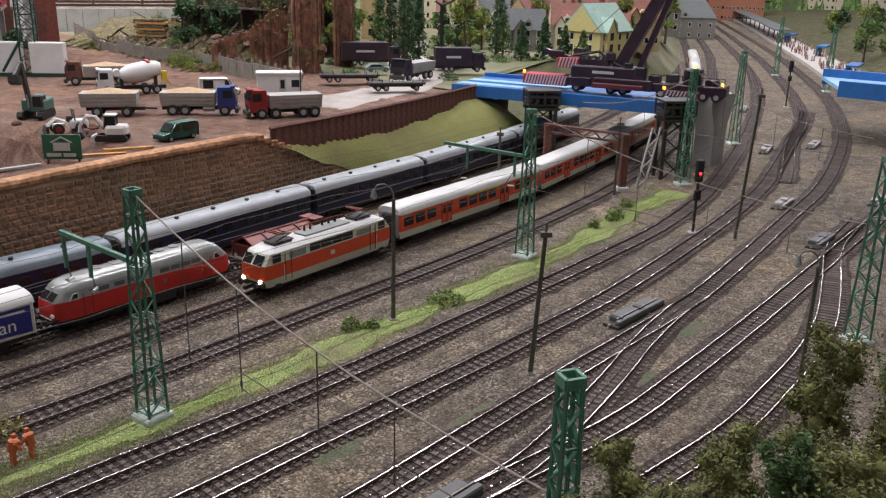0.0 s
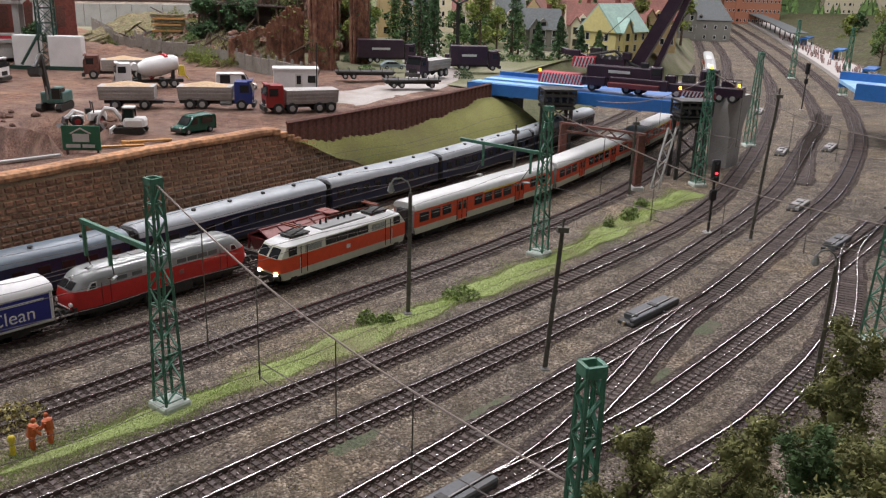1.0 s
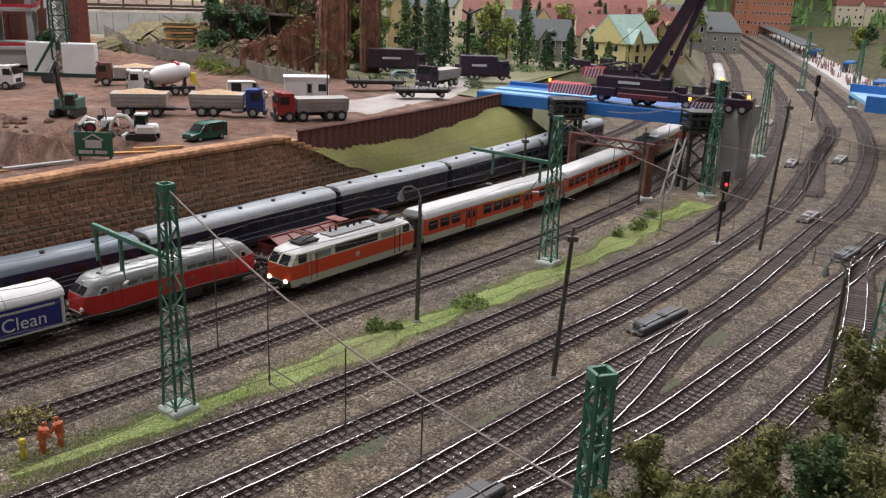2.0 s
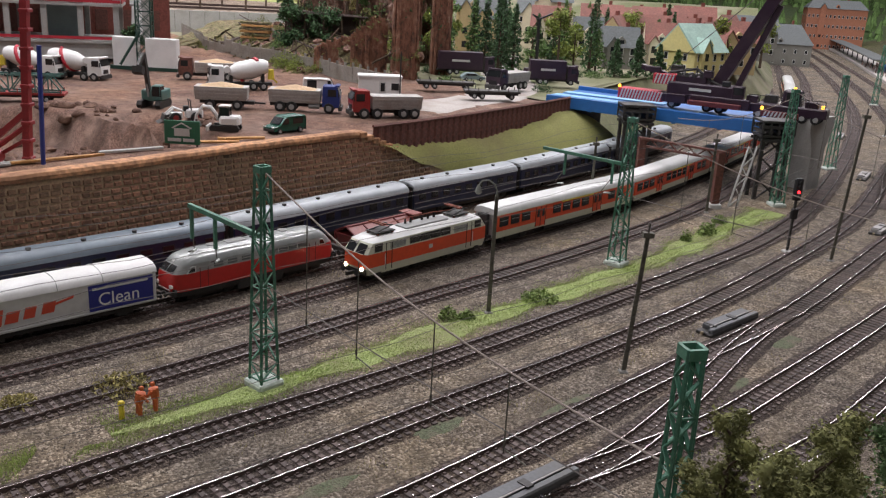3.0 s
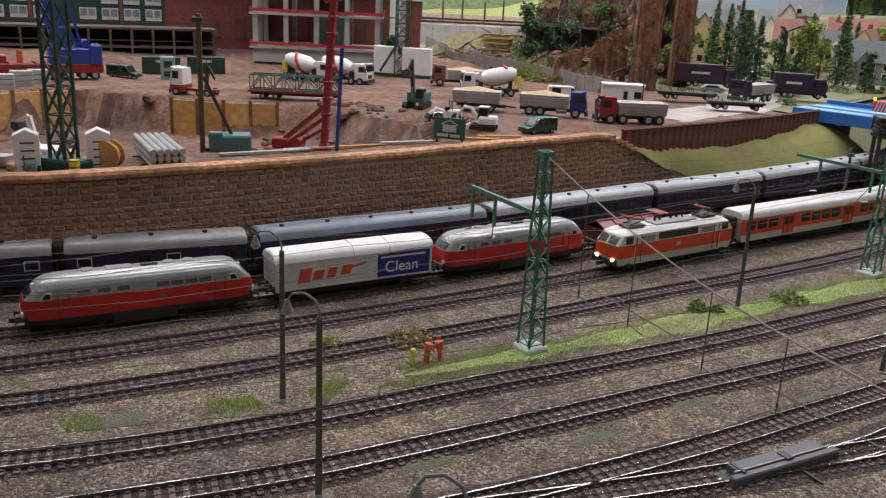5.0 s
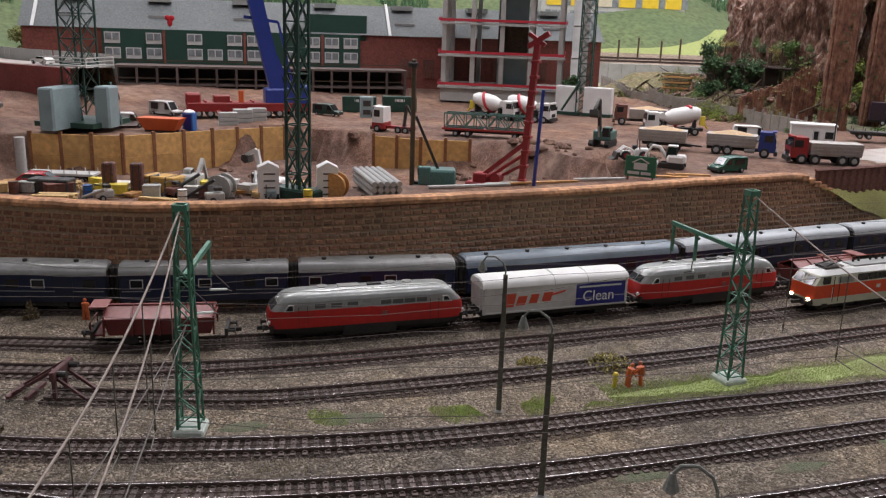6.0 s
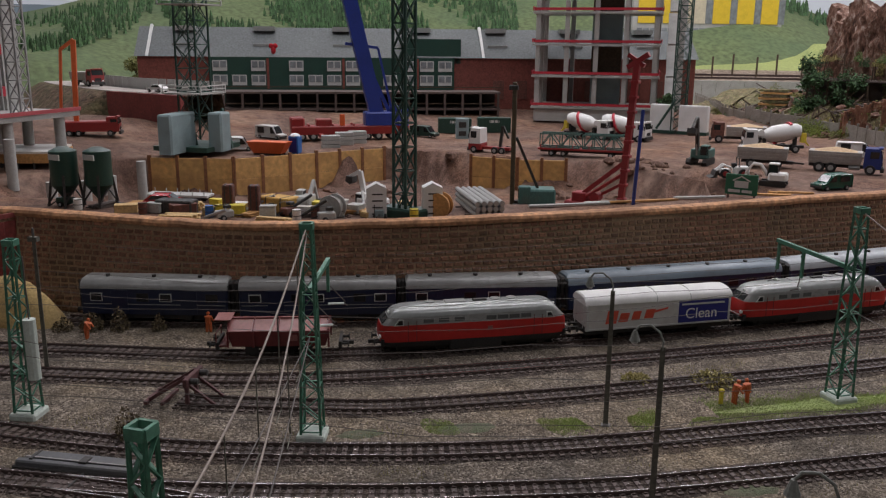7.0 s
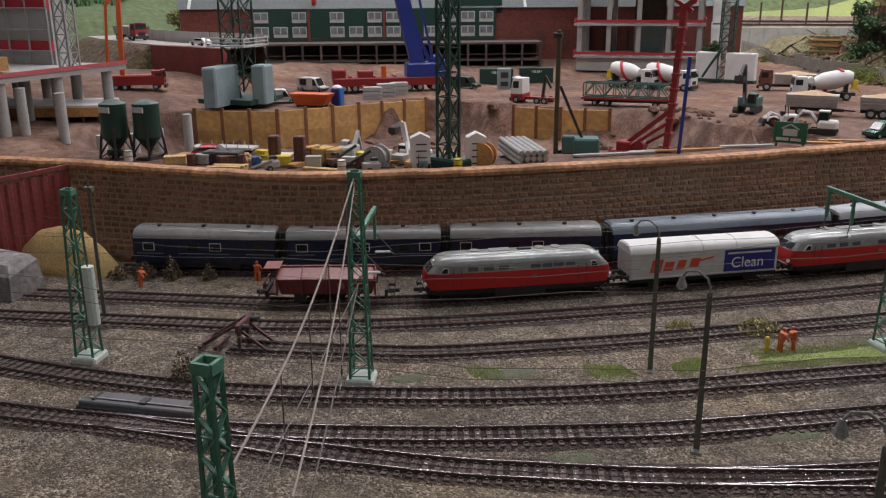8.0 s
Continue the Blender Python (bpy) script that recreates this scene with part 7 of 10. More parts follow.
HAY = paint("ochre_block", (0.6, 0.36, 0.1), 0.8, vary=0.2, fine=4)
for x, y, r, sx, sy, sz, m, lab in ((-78.4, 22.6, 20, 3.6, 2.0, 1.7, HAY, "ochre stack of boards wrapped together"), (-89.0, 19.2, 30, 4.0, 2.2, 1.3, HAY, "ochre stack of formwork boards"),
                                    (-86.4, 21.6, 50, 3.0, 1.8, 1.1, HAY, "pale ochre stack of formwork boards"), (-92.4, 19.4, 25, 2.0, 1.6, 1.4, YELLOW, "yellow plastic crate on the ground"),
                                    (-91.6, 21, 25, 1.6, 1.5, 1.4, TOILET_BLUE, "blue plastic crate on the ground"), (-85.0, 14.9, 40, 3.8, 1.8, 1.4, DARK_STEEL, "dark steel skip near the wall"),
                                    (-81.2, 18.6, 50, 1.1, 1.1, 3.0, RUST_STEEL, "dark rusty steel casing standing upright"), (-79.4, 20.4, 50, 1.1, 1.1, 2.9, RUST_STEEL, "dark rusty casing standing upright"),
                                    (-95.6, 22.6, 30, 9, 5, 1.2, CONCRETE, "pale concrete slab stack")):
    b = vehicle("material_stack", x, y, r, lab, "stack", "material stacks", ground_here(x, y))
    part("core", Geo().bevel_box(0, 0, 0, sx, sy, sz, 0.12), m, b)
    part("strap", Geo().box(sx * 0.25, 0, 0, 0.1, sy + 0.06, sz + 0.03).box(-sx * 0.25, 0, 0, 0.1, sy + 0.06, sz + 0.03), DARK_STEEL, b)
excavator(-77.8, 25.2, 130, CONCRETE, "grey mini excavator working near the wall", 1.0, up=False, size=0.75)
excavator(-92.8, 44.5, 200, WHITE, "white crawler excavator down in the pit", 0.8)
car(-88.9, 15.6, 50, CAR_RED, "shiny red estate car parked on the site")
for x, y in ((-95.0, 7.8), (-92.8, 10.4)):
    silo = vehicle("cement_silo", x, y, 20, "dark green cement silo on splayed legs", "silo", "cement silos", 8.7)
    part("tank", Geo().cyl((0, 0, 2.2), (0, 0, 5.6), 1.35, 16), DARK_GREEN, silo)
    part("cone", Geo().cyl((0, 0, 2.2), (0, 0, 0.8), 1.35, 16, 0.3), DARK_GREEN, silo)
    part("dome", Geo().cyl((0, 0, 5.6), (0, 0, 6.0), 1.35, 16, 0.5), DARK_GREEN, silo)
    part("label_band", Geo().box(0.3, -1.3, 4.8, 1.5, 0.14, 0.55), FRAME, silo, "plain white label")
    for a in range(4):
        c, s = math.cos(a * 1.57 + 0.8), math.sin(a * 1.57 + 0.8)
        part("leg", Geo().bar((1.7 * c, 1.7 * s, 0), (1.2 * c, 1.2 * s, 3.4), 0.24), DARK_STEEL, silo)
        c2x, s2x = math.cos(a * 1.57 + 2.37), math.sin(a * 1.57 + 2.37)
        part("cross_brace", Geo().bar((1.65 * c, 1.65 * s, 0.4), (1.3 * c2x, 1.3 * s2x, 2.8), 0.14), DARK_STEEL, silo)

# the far side of the pit
bin_ = vehicle("skip", -118.6, 45.4, 35, "bright orange open skip", "skip", "", None)
part("trough", Geo().loft([[(-2.2, -1, 0.3), (2.2, -1, 0.3), (2.2, 1, 0.3), (-2.2, 1, 0.3)], [(-3.2, -1.3, 2.0), (3.2, -1.3, 2.0), (3.2, 1.3, 2.0), (-3.2, 1.3, 2.0)]]), BIN_ORANGE, bin_)
part("runner", Geo().box(0, -0.7, 0, 4.4, 0.3, 0.3).box(0, 0.7, 0, 4.4, 0.3, 0.3), UNDER, bin_)
toilet = vehicle("portable_toilet", -117.8, 49.4, 35, "blue portable toilet with a white roof", "toilet", "", 8.5)
part("cabin", Geo().bevel_box(0, 0, 0, 1.6, 1.6, 2.6, 0.1), TOILET_BLUE, toilet)
part("roof", Geo().ball(0, 0, 2.55, 0.85, 0.85, 0.5, 10, 5), WHITE, toilet)
part("door", Geo().box(0, -0.82, 0.15, 1.1, 0.05, 2.2), SIGN_BLUE, toilet)
crane = vehicle("mobile_crane", -126.0, 65.6, 62, "red mobile crane carrier with a dark blue raised boom", "mobile crane")
crane.matrix_basis = crane.matrix_basis @ Matrix.Scale(1.18, 4)
part("carrier", Geo().bevel_box(0, 0, 0.9, 17, 2.8, 1.2, 0.15), TRUCK_RED, crane)
wheels(crane, (-7, -5.4, -3.6, -2, 2.4, 4, 6.0, 7.4), 1.2, 0.6)
part("driver_cab", Geo().bevel_box(-7.6, 0, 1.8, 2.0, 2.6, 1.5, 0.2), TRUCK_RED, crane)
part("slewing_deck", Geo().bevel_box(4.6, 0, 2.1, 5.0, 2.8, 1.9, 0.2), CRANE_BLUE, crane)
boom = part("boom", Geo().bar((4.0, 0, 3.2), (-4.5, 0, 40), 1.7, 2.0), CRANE_BLUE, crane, "dark blue telescopic boom")
part("boom_strut", Geo().bar((6.0, 0, 3.4), (1.2, 0, 14), 0.5).bar((4.2, 0, 13), (-0.5, 0, 13.6), 0.4).bar((4.2, 0, 13), (6.2, 0, 4.0), 0.3), CRANE_BLUE, boom)
part("winch", Geo().cyl((6.6, -1.2, 4.4), (6.6, 1.2, 4.4), 0.6, 12), CRANE_BLUE, crane)
part("counterweight", Geo().bevel_box(7.6, 0, 2.0, 1.6, 3.2, 2.4, 0.15), CRANE_BLUE, crane)
part("deck_box", Geo().bevel_box(-3.8, 0, 2.1, 2.2, 2.0, 0.9, 0.1), TRUCK_RED, crane)
part("hook_block", Geo().bevel_box(-1.2, -0.8, 2.1, 0.7, 0.5, 1.6, 0.08), BIN_ORANGE, crane)
for x in (-6.0, -2.6, 0.4, 2.4):
    part("deck_rib", Geo().box(x, 0, 2.08, 0.25, 2.6, 0.25), TRUCK_RED, crane)
part("outrigger", Geo().box(0.5, 0, 0.7, 0.6, 6.4, 0.4).box(-4.4, 0, 0.7, 0.6, 6.4, 0.4), TRUCK_RED, crane)
for i in range(3):
    m = vehicle("concrete_block", -119.4 - i * 1.3, 57.0 + i * 3.6, 62, "grey concrete counterweight stacked on the ground", "concrete block", "counterweights")
    for k in range(3):
        part("slab", Geo().bevel_box(0, 0, k * 0.72, 2.9, 1.6, 0.62, 0.08), CONCRETE, m)
van(-136.5, 56.4, 20, FRAME, "white panel van parked by the brick houses", 5.4, 2.4, 2.0)
van(-122, 79, 20, DARK_GREEN, "dark green van parked beside the crane", 5.0, 2.1, 2.0)
for x, y, r in ((-124.5, 88.6, 50), (-119.5, 94, 50)):
    con = vehicle("shipping_container", x, y, r, "dark green site container with a white label", "container", "containers")
    part("shell", Geo().bevel_box(0, 0, 0.1, 6.2, 2.5, 2.7, 0.06), DARK_GREEN, con)
    part("label_plate", Geo().box(0, -1.28, 1.9, 1.8, 0.05, 0.45), FRAME, con)
    for k in range(9):
        part("rib", Geo().box(-2.8 + k * 0.7, -1.27, 0.2, 0.14, 0.08, 2.4), DARK_GREEN, con)
gen = vehicle("generator_cabin", -117, 83.5, 52, "grey ventilated generator cabin", "generator")
part("cabin", Geo().bevel_box(0, 0, 0, 2.2, 2.0, 3.6, 0.1), SLATE_GREEN, gen)
part("louvre", Geo().box(0, -1.02, 2.0, 1.3, 0.05, 1.0).box(0, -1.02, 0.6, 1.3, 0.05, 0.8), DARK_STEEL, gen)
tr = vehicle("tractor_unit", -99.4, 72.6, 200, "white and red lorry tractor unit", "truck")
part("chassis", Geo().box(-0.6, 0, 0.6, 6.4, 1.1, 0.4), TRUCK_RED, tr)
cab(tr, 1.8, WHITE, 2.6, 3.0)
part("lower_cab", Geo().bevel_box(1.8, 0, 0.5, 2.1, 2.64, 1.0, 0.1), TRUCK_RED, tr)
part("loading_crane", Geo().bar((-2.0, 0, 1), (-2.4, 0, 4.2), 0.4).bar((-2.4, 0, 4.2), (-3.4, 0, 2.4), 0.3), DARK_STEEL, tr)
wheels(tr, (1.9, -1.6, -2.8), 1.2, 0.55)
tl = flatbed(-87.0, 80.0, 30, TRUCK_RED, "red flatbed trailer carrying green lattice crane sections", 13)
for sx in (-3.2, 3.2):
    sec = thing("crane_section", -87.0, 80.0, ground_here(-87, 80) - 0.15, 30, "teal lattice crane section lying on a trailer", "crane section", "crane sections")
    for a in (-1, 1):
        for b in (0, 1):
            part("chord", Geo().bar((sx - 3, a * 1.0, 1.5 + b * 2.0), (sx + 3, a * 1.0, 1.5 + b * 2.0), 0.2), MACHINE_TEAL, sec)
        for i in range(4):
            x0 = sx - 3 + i * 1.5
            part("diagonal", Geo().bar((x0, a, 1.5 + 2 * (i % 2)), (x0 + 1.5, a, 3.5 - 2 * (i % 2)), 0.14), MACHINE_TEAL, sec)
            part("upright", Geo().bar((x0, a, 1.5), (x0, a, 3.5), 0.14), MACHINE_TEAL, sec)

# trucks by the bridge ramp
flatbed(-37.0, 123.0, 27, DARK_STEEL, "dark flatbed trailer parked by the ramp", 8.5, 9.0)
flatbed(-46.6, 130.0, 24, DARK_STEEL, "long dark flatbed trailer beside the ruin", 9.5, 9.0)


def box_truck(x, y, rot, material, label, ln=8.0, z=9.1):
    ob = vehicle("box_truck", x, y, rot, label, "truck", "haulage trucks", z)
    part("chassis", Geo().box(0, 0, 0.6, ln + 2.4, 1.2, 0.4), UNDER, ob)
    part("box_body", Geo().bevel_box(-1.0, 0, 1.0, ln, 2.6, 3.2, 0.08), material, ob)
    part("lettering_bar", Geo().box(-1.0, -1.33, 2.4, ln * 0.4, 0.04, 0.4), FRAME, ob)
    cab(ob, ln / 2 + 0.3, material, 2.5, 2.6)
    wheels(ob, (-ln * 0.35, -ln * 0.2, ln / 2), 1.15, 0.52)


box_truck(-50.6, 154.6, 24, PURPLE, "dark purple box lorry parked under the trees", 8.5)
box_truck(-33.0, 150.5, 20, PURPLE, "dark purple crew lorry near the bridge", 6.5)
tipper(-37.4, 137.0, 250, PURPLE, "dark purple lorry with an orange grille on the road", 3, load=False, z=9.1)
car(-46.2, 144.6, 30, SLATE_GREEN, "grey saloon car parked on the road", 9.1)
cr = vehicle("loading_crane_truck", -36.5, 158, 70, "dark purple crane lorry with a raised arm", "truck", "haulage trucks", 9.1)
part("carrier", Geo().bevel_box(0, 0, 0.8, 9, 2.6, 1.4, 0.15), PURPLE, cr)
part("arm", Geo().bar((-2, 0, 2), (-2.4, 0, 11), 0.45), BLACK, cr)
part("arm_tip", Geo().bar((-2.4, 0, 11), (2.2, 0, 12), 0.28).bar((-2.4, 0, 11), (-4.6, 0, 11.8), 0.25), BLACK, cr)
cab(cr, 3.6, PURPLE)
wheels(cr, (-3, -1.5, 3.4), 1.15, 0.52)

# a grey fence of concrete slabs behind the yard
FENCE_GREY = paint("fence_grey", (0.27, 0.25, 0.22), 0.9, vary=0.2, fine=3, coarse=0.3, dirt=(0.16, 0.14, 0.11), dirt_amount=0.7)
fence = thing("slab_fence", 0, 0, 0, 0, "grey concrete slab fence behind the building yard", "fence")
F = Line([(-140, 195), (-120, 172), (-108, 157), (-94, 147), (-80, 143), (-66, 133), (-56, 124), (-52, 121)])
n = int(F.length / 3)
for i in range(n):
    x, y, h = F.at(F.length * (i + 0.5) / n)
    z = yard_z(x, y) - 0.3
    part("slab", Geo().bevel_box(x, y, z, 2.95, 0.2, 2.9, 0.04, h), FENCE_GREY, fence)
    x, y, h = F.at(F.length * i / n)
    part("post", Geo().box(x, y, z, 0.3, 0.35, 3.5, h), FENCE_GREY, fence)

# ---- clutter on the strip behind the wall ----
PLASTIC_WHITE = paint("plastic_white", (0.7, 0.68, 0.64), 0.5, vary=0.1, dirt=(0.5, 0.45, 0.38))
BOARD_PALE = paint("pale_boards", (0.55, 0.38, 0.17), 0.8, vary=0.25, fine=4, dirt=(0.4, 0.26, 0.12), piece=0.2)
border = thing("plank_border", 0, 0, 0, 0, "low dark red-brown plank border along the pit edge", "border", "", "structure")
BL = Line([(-95, 19.5), (-89.7, 25.4), (-81.5, 34.5), (-74.7, 42.4), (-69.5, 51)])
n = int(BL.length / 3.1)
for i in range(n):
    x, y, h = BL.at(BL.length * (i + 0.5) / n)
    part("plank", Geo().bevel_box(x, y, ground_here(x, y) - 0.3, 3.0, 0.25, 1.35, 0.04, h + random.uniform(-1, 1)), RUST_STEEL if i % 3 else PLANK, border)


def on_strip(s, d):
    x, y, h = WALL.at(s, d)
    return x, y, h


def barrel(x, y, m, lab, r=0.42, h=1.2):
    ob = vehicle("barrel", x, y, 0, lab, "barrel", "barrels")
    part("drum", Geo().cyl((0, 0, 0), (0, 0, h), r, 12), m, ob)
    for z in (0.05, h * 0.5, h - 0.08):
        part("hoop", Geo().cyl((0, 0, z), (0, 0, z + 0.07), r * 1.06, 12), DARK_STEEL, ob)


def plank_pile(x, y, rot, n, ln, m, lab):
    ob = vehicle("plank_pile", x, y, rot, lab, "planks", "plank piles")
    for k in range(n):
        part("plank", Geo().bevel_box(random.uniform(-0.3, 0.3), (k % 3 - 1) * 0.55 + random.uniform(-0.1, 0.1), (k // 3) * 0.24, ln * random.uniform(0.8, 1), 0.5, 0.2, 0.03), m, ob)


def small_machine(x, y, rot, m, lab):
    """A compressor or pump on two wheels with a drawbar."""
    ob = vehicle("site_machine", x, y, rot, lab, "machine", "site machines")
    ob.matrix_basis = ob.matrix_basis @ Matrix.Scale(0.75, 4)
    part("housing", Geo().bevel_box(0, 0, 0.45, 2.2, 1.2, 0.8, 0.1), m, ob)
    part("frame_tube", Geo().tube([(-1.0, 0.6, 0.5), (-1.0, 0.6, 1.9), (0.9, 0.6, 1.9), (0.9, 0.6, 0.5)], 0.06, 5), DARK_STEEL, ob)
    part("hose", Geo().tube([(-1.1, 0, 0.8), (-1.8, 0.3, 0.5), (-2.2, -0.4, 0.1), (-2.9, 0.2, 0.1)], 0.09, 5), TYRE, ob)
    part("engine", Geo().bevel_box(0.4, 0, 1.5, 0.9, 0.8, 0.4, 0.08), DARK_STEEL, ob)
    part("drawbar", Geo().bar((1.0, 0, 0.55), (2.4, 0, 0.4), 0.14), DARK_STEEL, ob)
    wheels(ob, (-0.3,), 0.72, 0.38)


S0, S1 = WALL.near(-92, 2.6), WALL.near(-63, 31)
span = S1 - S0
for u, d, turn, mat, n, ln in ((0.36, 3.0, 10, BOARD_PALE, 6, 3.6), (0.52, 6.4, 70, PLANK, 5, 3.0), (0.6, 3.4, -20, BOARD_PALE, 4, 3.2), (0.68, 6.0, 30, SLEEPER, 6, 3.4), (0.79, 7.4, 5, PLANK, 5, 4.0), (0.3, 8.0, 20, BOARD_PALE, 9, 4.0),
                               (0.44, 8.6, 60, BOARD_PALE, 6, 4.6), (0.9, 7.6, 5, SLEEPER, 4, 3.6), (0.2, 9.0, 30, PLANK, 6, 4.4), (0.1, 7.0, 80, SLEEPER, 5, 4.0), (1.12, 2.6, 4, CONCRETE, 3, 6.0), (1.3, 2.4, 2, CONCRETE, 2, 8.0)):
    x, y, h = on_strip(S0 + span * u, d)
    plank_pile(x, y, h + turn, n, ln, mat, "loose pile of " + ("pale ochre" if mat is BOARD_PALE else "dark brown" if mat is SLEEPER else "grey" if mat is CONCRETE else "orange-brown") + " planks on the site")
for u, d, turn, mat, lab in ((0.47, 3.6, 40, CONCRETE, "grey compressor on wheels near the wall"),                              (0.63, 5.6, 60, RUST_STEEL, "rusty winch beside the ochre stack"), (0.73, 3.0, 15, CONCRETE, "grey mortar mixer near the wall"), 
                             (0.02, 5.6, 0, DARK_GREEN, "dark green trough waggon by the silos"), (0.86, 5.2, 80, SLATE_GREEN, "grey-green generator beside the crane base")):
    x, y, h = on_strip(S0 + span * u, d)
    small_machine(x, y, h + turn, mat, lab)
for u, d, mat, lab in ((0.33, 6.2, PLASTIC_WHITE, "white plastic barrel on the site"), (0.41, 5.0, TOILET_BLUE, "blue plastic barrel on the site"), (0.43, 5.6, YELLOW, "yellow barrel on the site"), (0.58, 7.2, CONCRETE, "grey steel barrel on the site"),
                       (0.66, 3.0, PLASTIC_WHITE, "white barrel near the wall"), (0.7, 5.0, RUST_STEEL, "rusty steel barrel near the wall"), (0.76, 5.6, CONCRETE, "grey barrel near the crane"), (0.25, 4.0, RUST_STEEL, "rusty barrel beside the silos"),
                       (0.94, 3.2, YELLOW, "yellow barrel beside the pipes"), (0.08, 4.0, PLASTIC_WHITE, "white barrel beside the silos")):
    x, y, h = on_strip(S0 + span * u, d)
    barrel(x, y, mat, lab)


def crate(x, y, rot, m, lab, w, d, h):
    ob = vehicle("crate", x, y, rot, lab, "crate", "crates")
    part("shell", Geo().bevel_box(0, 0, 0.12, w, d, h, 0.06), m, ob)
    part("lid", Geo().bevel_box(0.05, 0, 0.12 + h, w * 1.04, d * 1.04, 0.12, 0.04), m, ob)
    for o in (-0.35, 0.35):
        part("runner", Geo().box(0, o * d, 0, w, 0.18, 0.14), SLEEPER, ob)


for i in range(22):
    u, d = 0.2 + 0.75 * (i * 0.618 % 1), 4.5 + 5.2 * (i * 0.414 % 1)
    x, y, h = on_strip(S0 + span * u, d)
    m, tone = ((BOARD_PALE, "pale ochre"), (PLASTIC_WHITE, "white"), (YELLOW, "yellow"), (BOARD_PALE, "pale ochre"), (RUST_STEEL, "rusty brown"), (CONCRETE, "grey"))[i % 6]
    crate(x, y, h + random.uniform(-50, 50), m, tone + " crate standing among the building materials", random.uniform(0.9, 2.4), random.uniform(0.7, 1.4), random.uniform(0.4, 1.1))
for i in range(12):
    x, y, h = on_strip(S0 + span * random.uniform(0.15, 1.0), random.uniform(3, 9))
    z = ground_here(x, y)
    a = radians(random.uniform(0, 180))
    p = part("steel_tube", Geo().cyl((x, y, z + 0.2), (x + 3.2 * math.cos(a), y + 3.2 * math.sin(a), z + random.uniform(0.3, 2.2)), 0.16, 7), RIM_GREY if i % 2 else DARK_STEEL)
    tagged(p, "loose steel tube leaning on the building materials", "tube", "steel tubes")
# spoil heaps and lumps in and round the pit
for i in range(90):
    if i < 64:
        x, y = random.uniform(-84, -58), random.uniform(60, 84)
    else:
        x, y = random.uniform(-112, -70), random.uniform(20, 68)
    r = random.uniform(0.25, 0.9)
    p = part("earth_lump", Geo().ball(0, 0, 0, r * 1.3, r, r * 0.7, 9, 6, 0.5), EARTH, sharp=50)
    p.matrix_basis = at(x, y, yard_z(x, y) + 0.1, random.uniform(0, 180))
    tagged(p, "clod of brown earth on the churned ground", "clod", "earth clods")

# ---- trees ----
LEAF_DARK = paint("leaf_dark", (0.05, 0.105, 0.04), 0.85, vary=0.4, bump=0, piece=0.5)
LEAF_MID = paint("leaf_mid", (0.11, 0.19, 0.055), 0.85, vary=0.4, bump=0, piece=0.5)
LEAF_LIGHT = paint("leaf_light", (0.2, 0.25, 0.05), 0.85, vary=0.4, bump=0, piece=0.45)
LEAF_OLIVE = paint("leaf_olive", (0.2, 0.205, 0.07), 0.9, vary=0.2, fine=0.8, bump=0, piece=0.25)
BARK = paint("bark", (0.08, 0.055, 0.035), 0.9, vary=0.4, fine=5, bump=0.4)


def leaf_tri(g, p, s):
    d = [Vector((random.gauss(0, 1), random.gauss(0, 1), random.gauss(0, 0.7))).normalized() * s for _ in range(3)]
    g.add([p + v for v in d], [(0, 1, 2)])


def tree_base(x, y, z, h, label, name="tree"):
    ob = thing(name, x, y, z, random.uniform(0, 360), label, "tree", "trees")
    part("trunk", Geo().cyl((0, 0, -0.4), (0.15, 0.1, h * 0.85), h * 0.022 + 0.08, 7, 0.05), BARK, ob)
    return ob


def conifer(x, y, z, h, r, leaf, label, n=1500, size=0.32):
    ob = tree_base(x, y, z, h, label, "conifer")
    g = Geo()
    tiers = int(h / 0.8)
    for _ in range(n):
        t = random.random() ** 0.8
        lobe = 0.75 + 0.25 * math.sin(t * tiers * 2.2 + 2 * noise.noise(Vector((t * 9, x, y))))
        a = random.uniform(0, 6.28)
        q = r * (1 - t) ** 0.75 * lobe * (0.45 + 0.55 * random.random()) * (1 + 0.25 * math.sin(3 * a + t * 12)) + 0.08
        leaf_tri(g, Vector((q * math.cos(a), q * math.sin(a), h * (0.1 + 0.9 * t) - 0.25 * q)), size * (1 - 0.45 * t) * random.uniform(0.6, 1.2))
    part("crown", g, leaf, ob, sharp=180)
    return ob


def broadleaf(x, y, z, h, r, leaf, label, n=2200, size=0.3, clumps=14, low=0.35):
    ob = tree_base(x, y, z, h, label)
    centres = []
    limbs = Geo()
    for i in range(clumps):
        a, t = random.uniform(0, 6.28), random.random()
        q = r * (0.25 + 0.75 * random.random()) * math.sin(math.pi * (0.2 + 0.7 * t))
        c = Vector((q * math.cos(a), q * math.sin(a), h * (low + (0.92 - low) * t)))
        centres.append((c, r * random.uniform(0.28, 0.5)))
        limbs.cyl((0.05, 0.05, max(h * 0.2, c.z - q * 0.9)), tuple(c), 0.09 + h * 0.004, 5, 0.03)
    part("branchwork", limbs, BARK, ob)
    g = Geo()
    for _ in range(n):
        c, q = random.choice(centres)
        d = Vector((random.gauss(0, 1), random.gauss(0, 1), random.gauss(0, 0.8))).normalized()
        leaf_tri(g, c + d * q * random.random() ** 0.35, size * random.uniform(0.5, 1.2))
    part("crown", g, leaf, ob, sharp=180)
    return ob


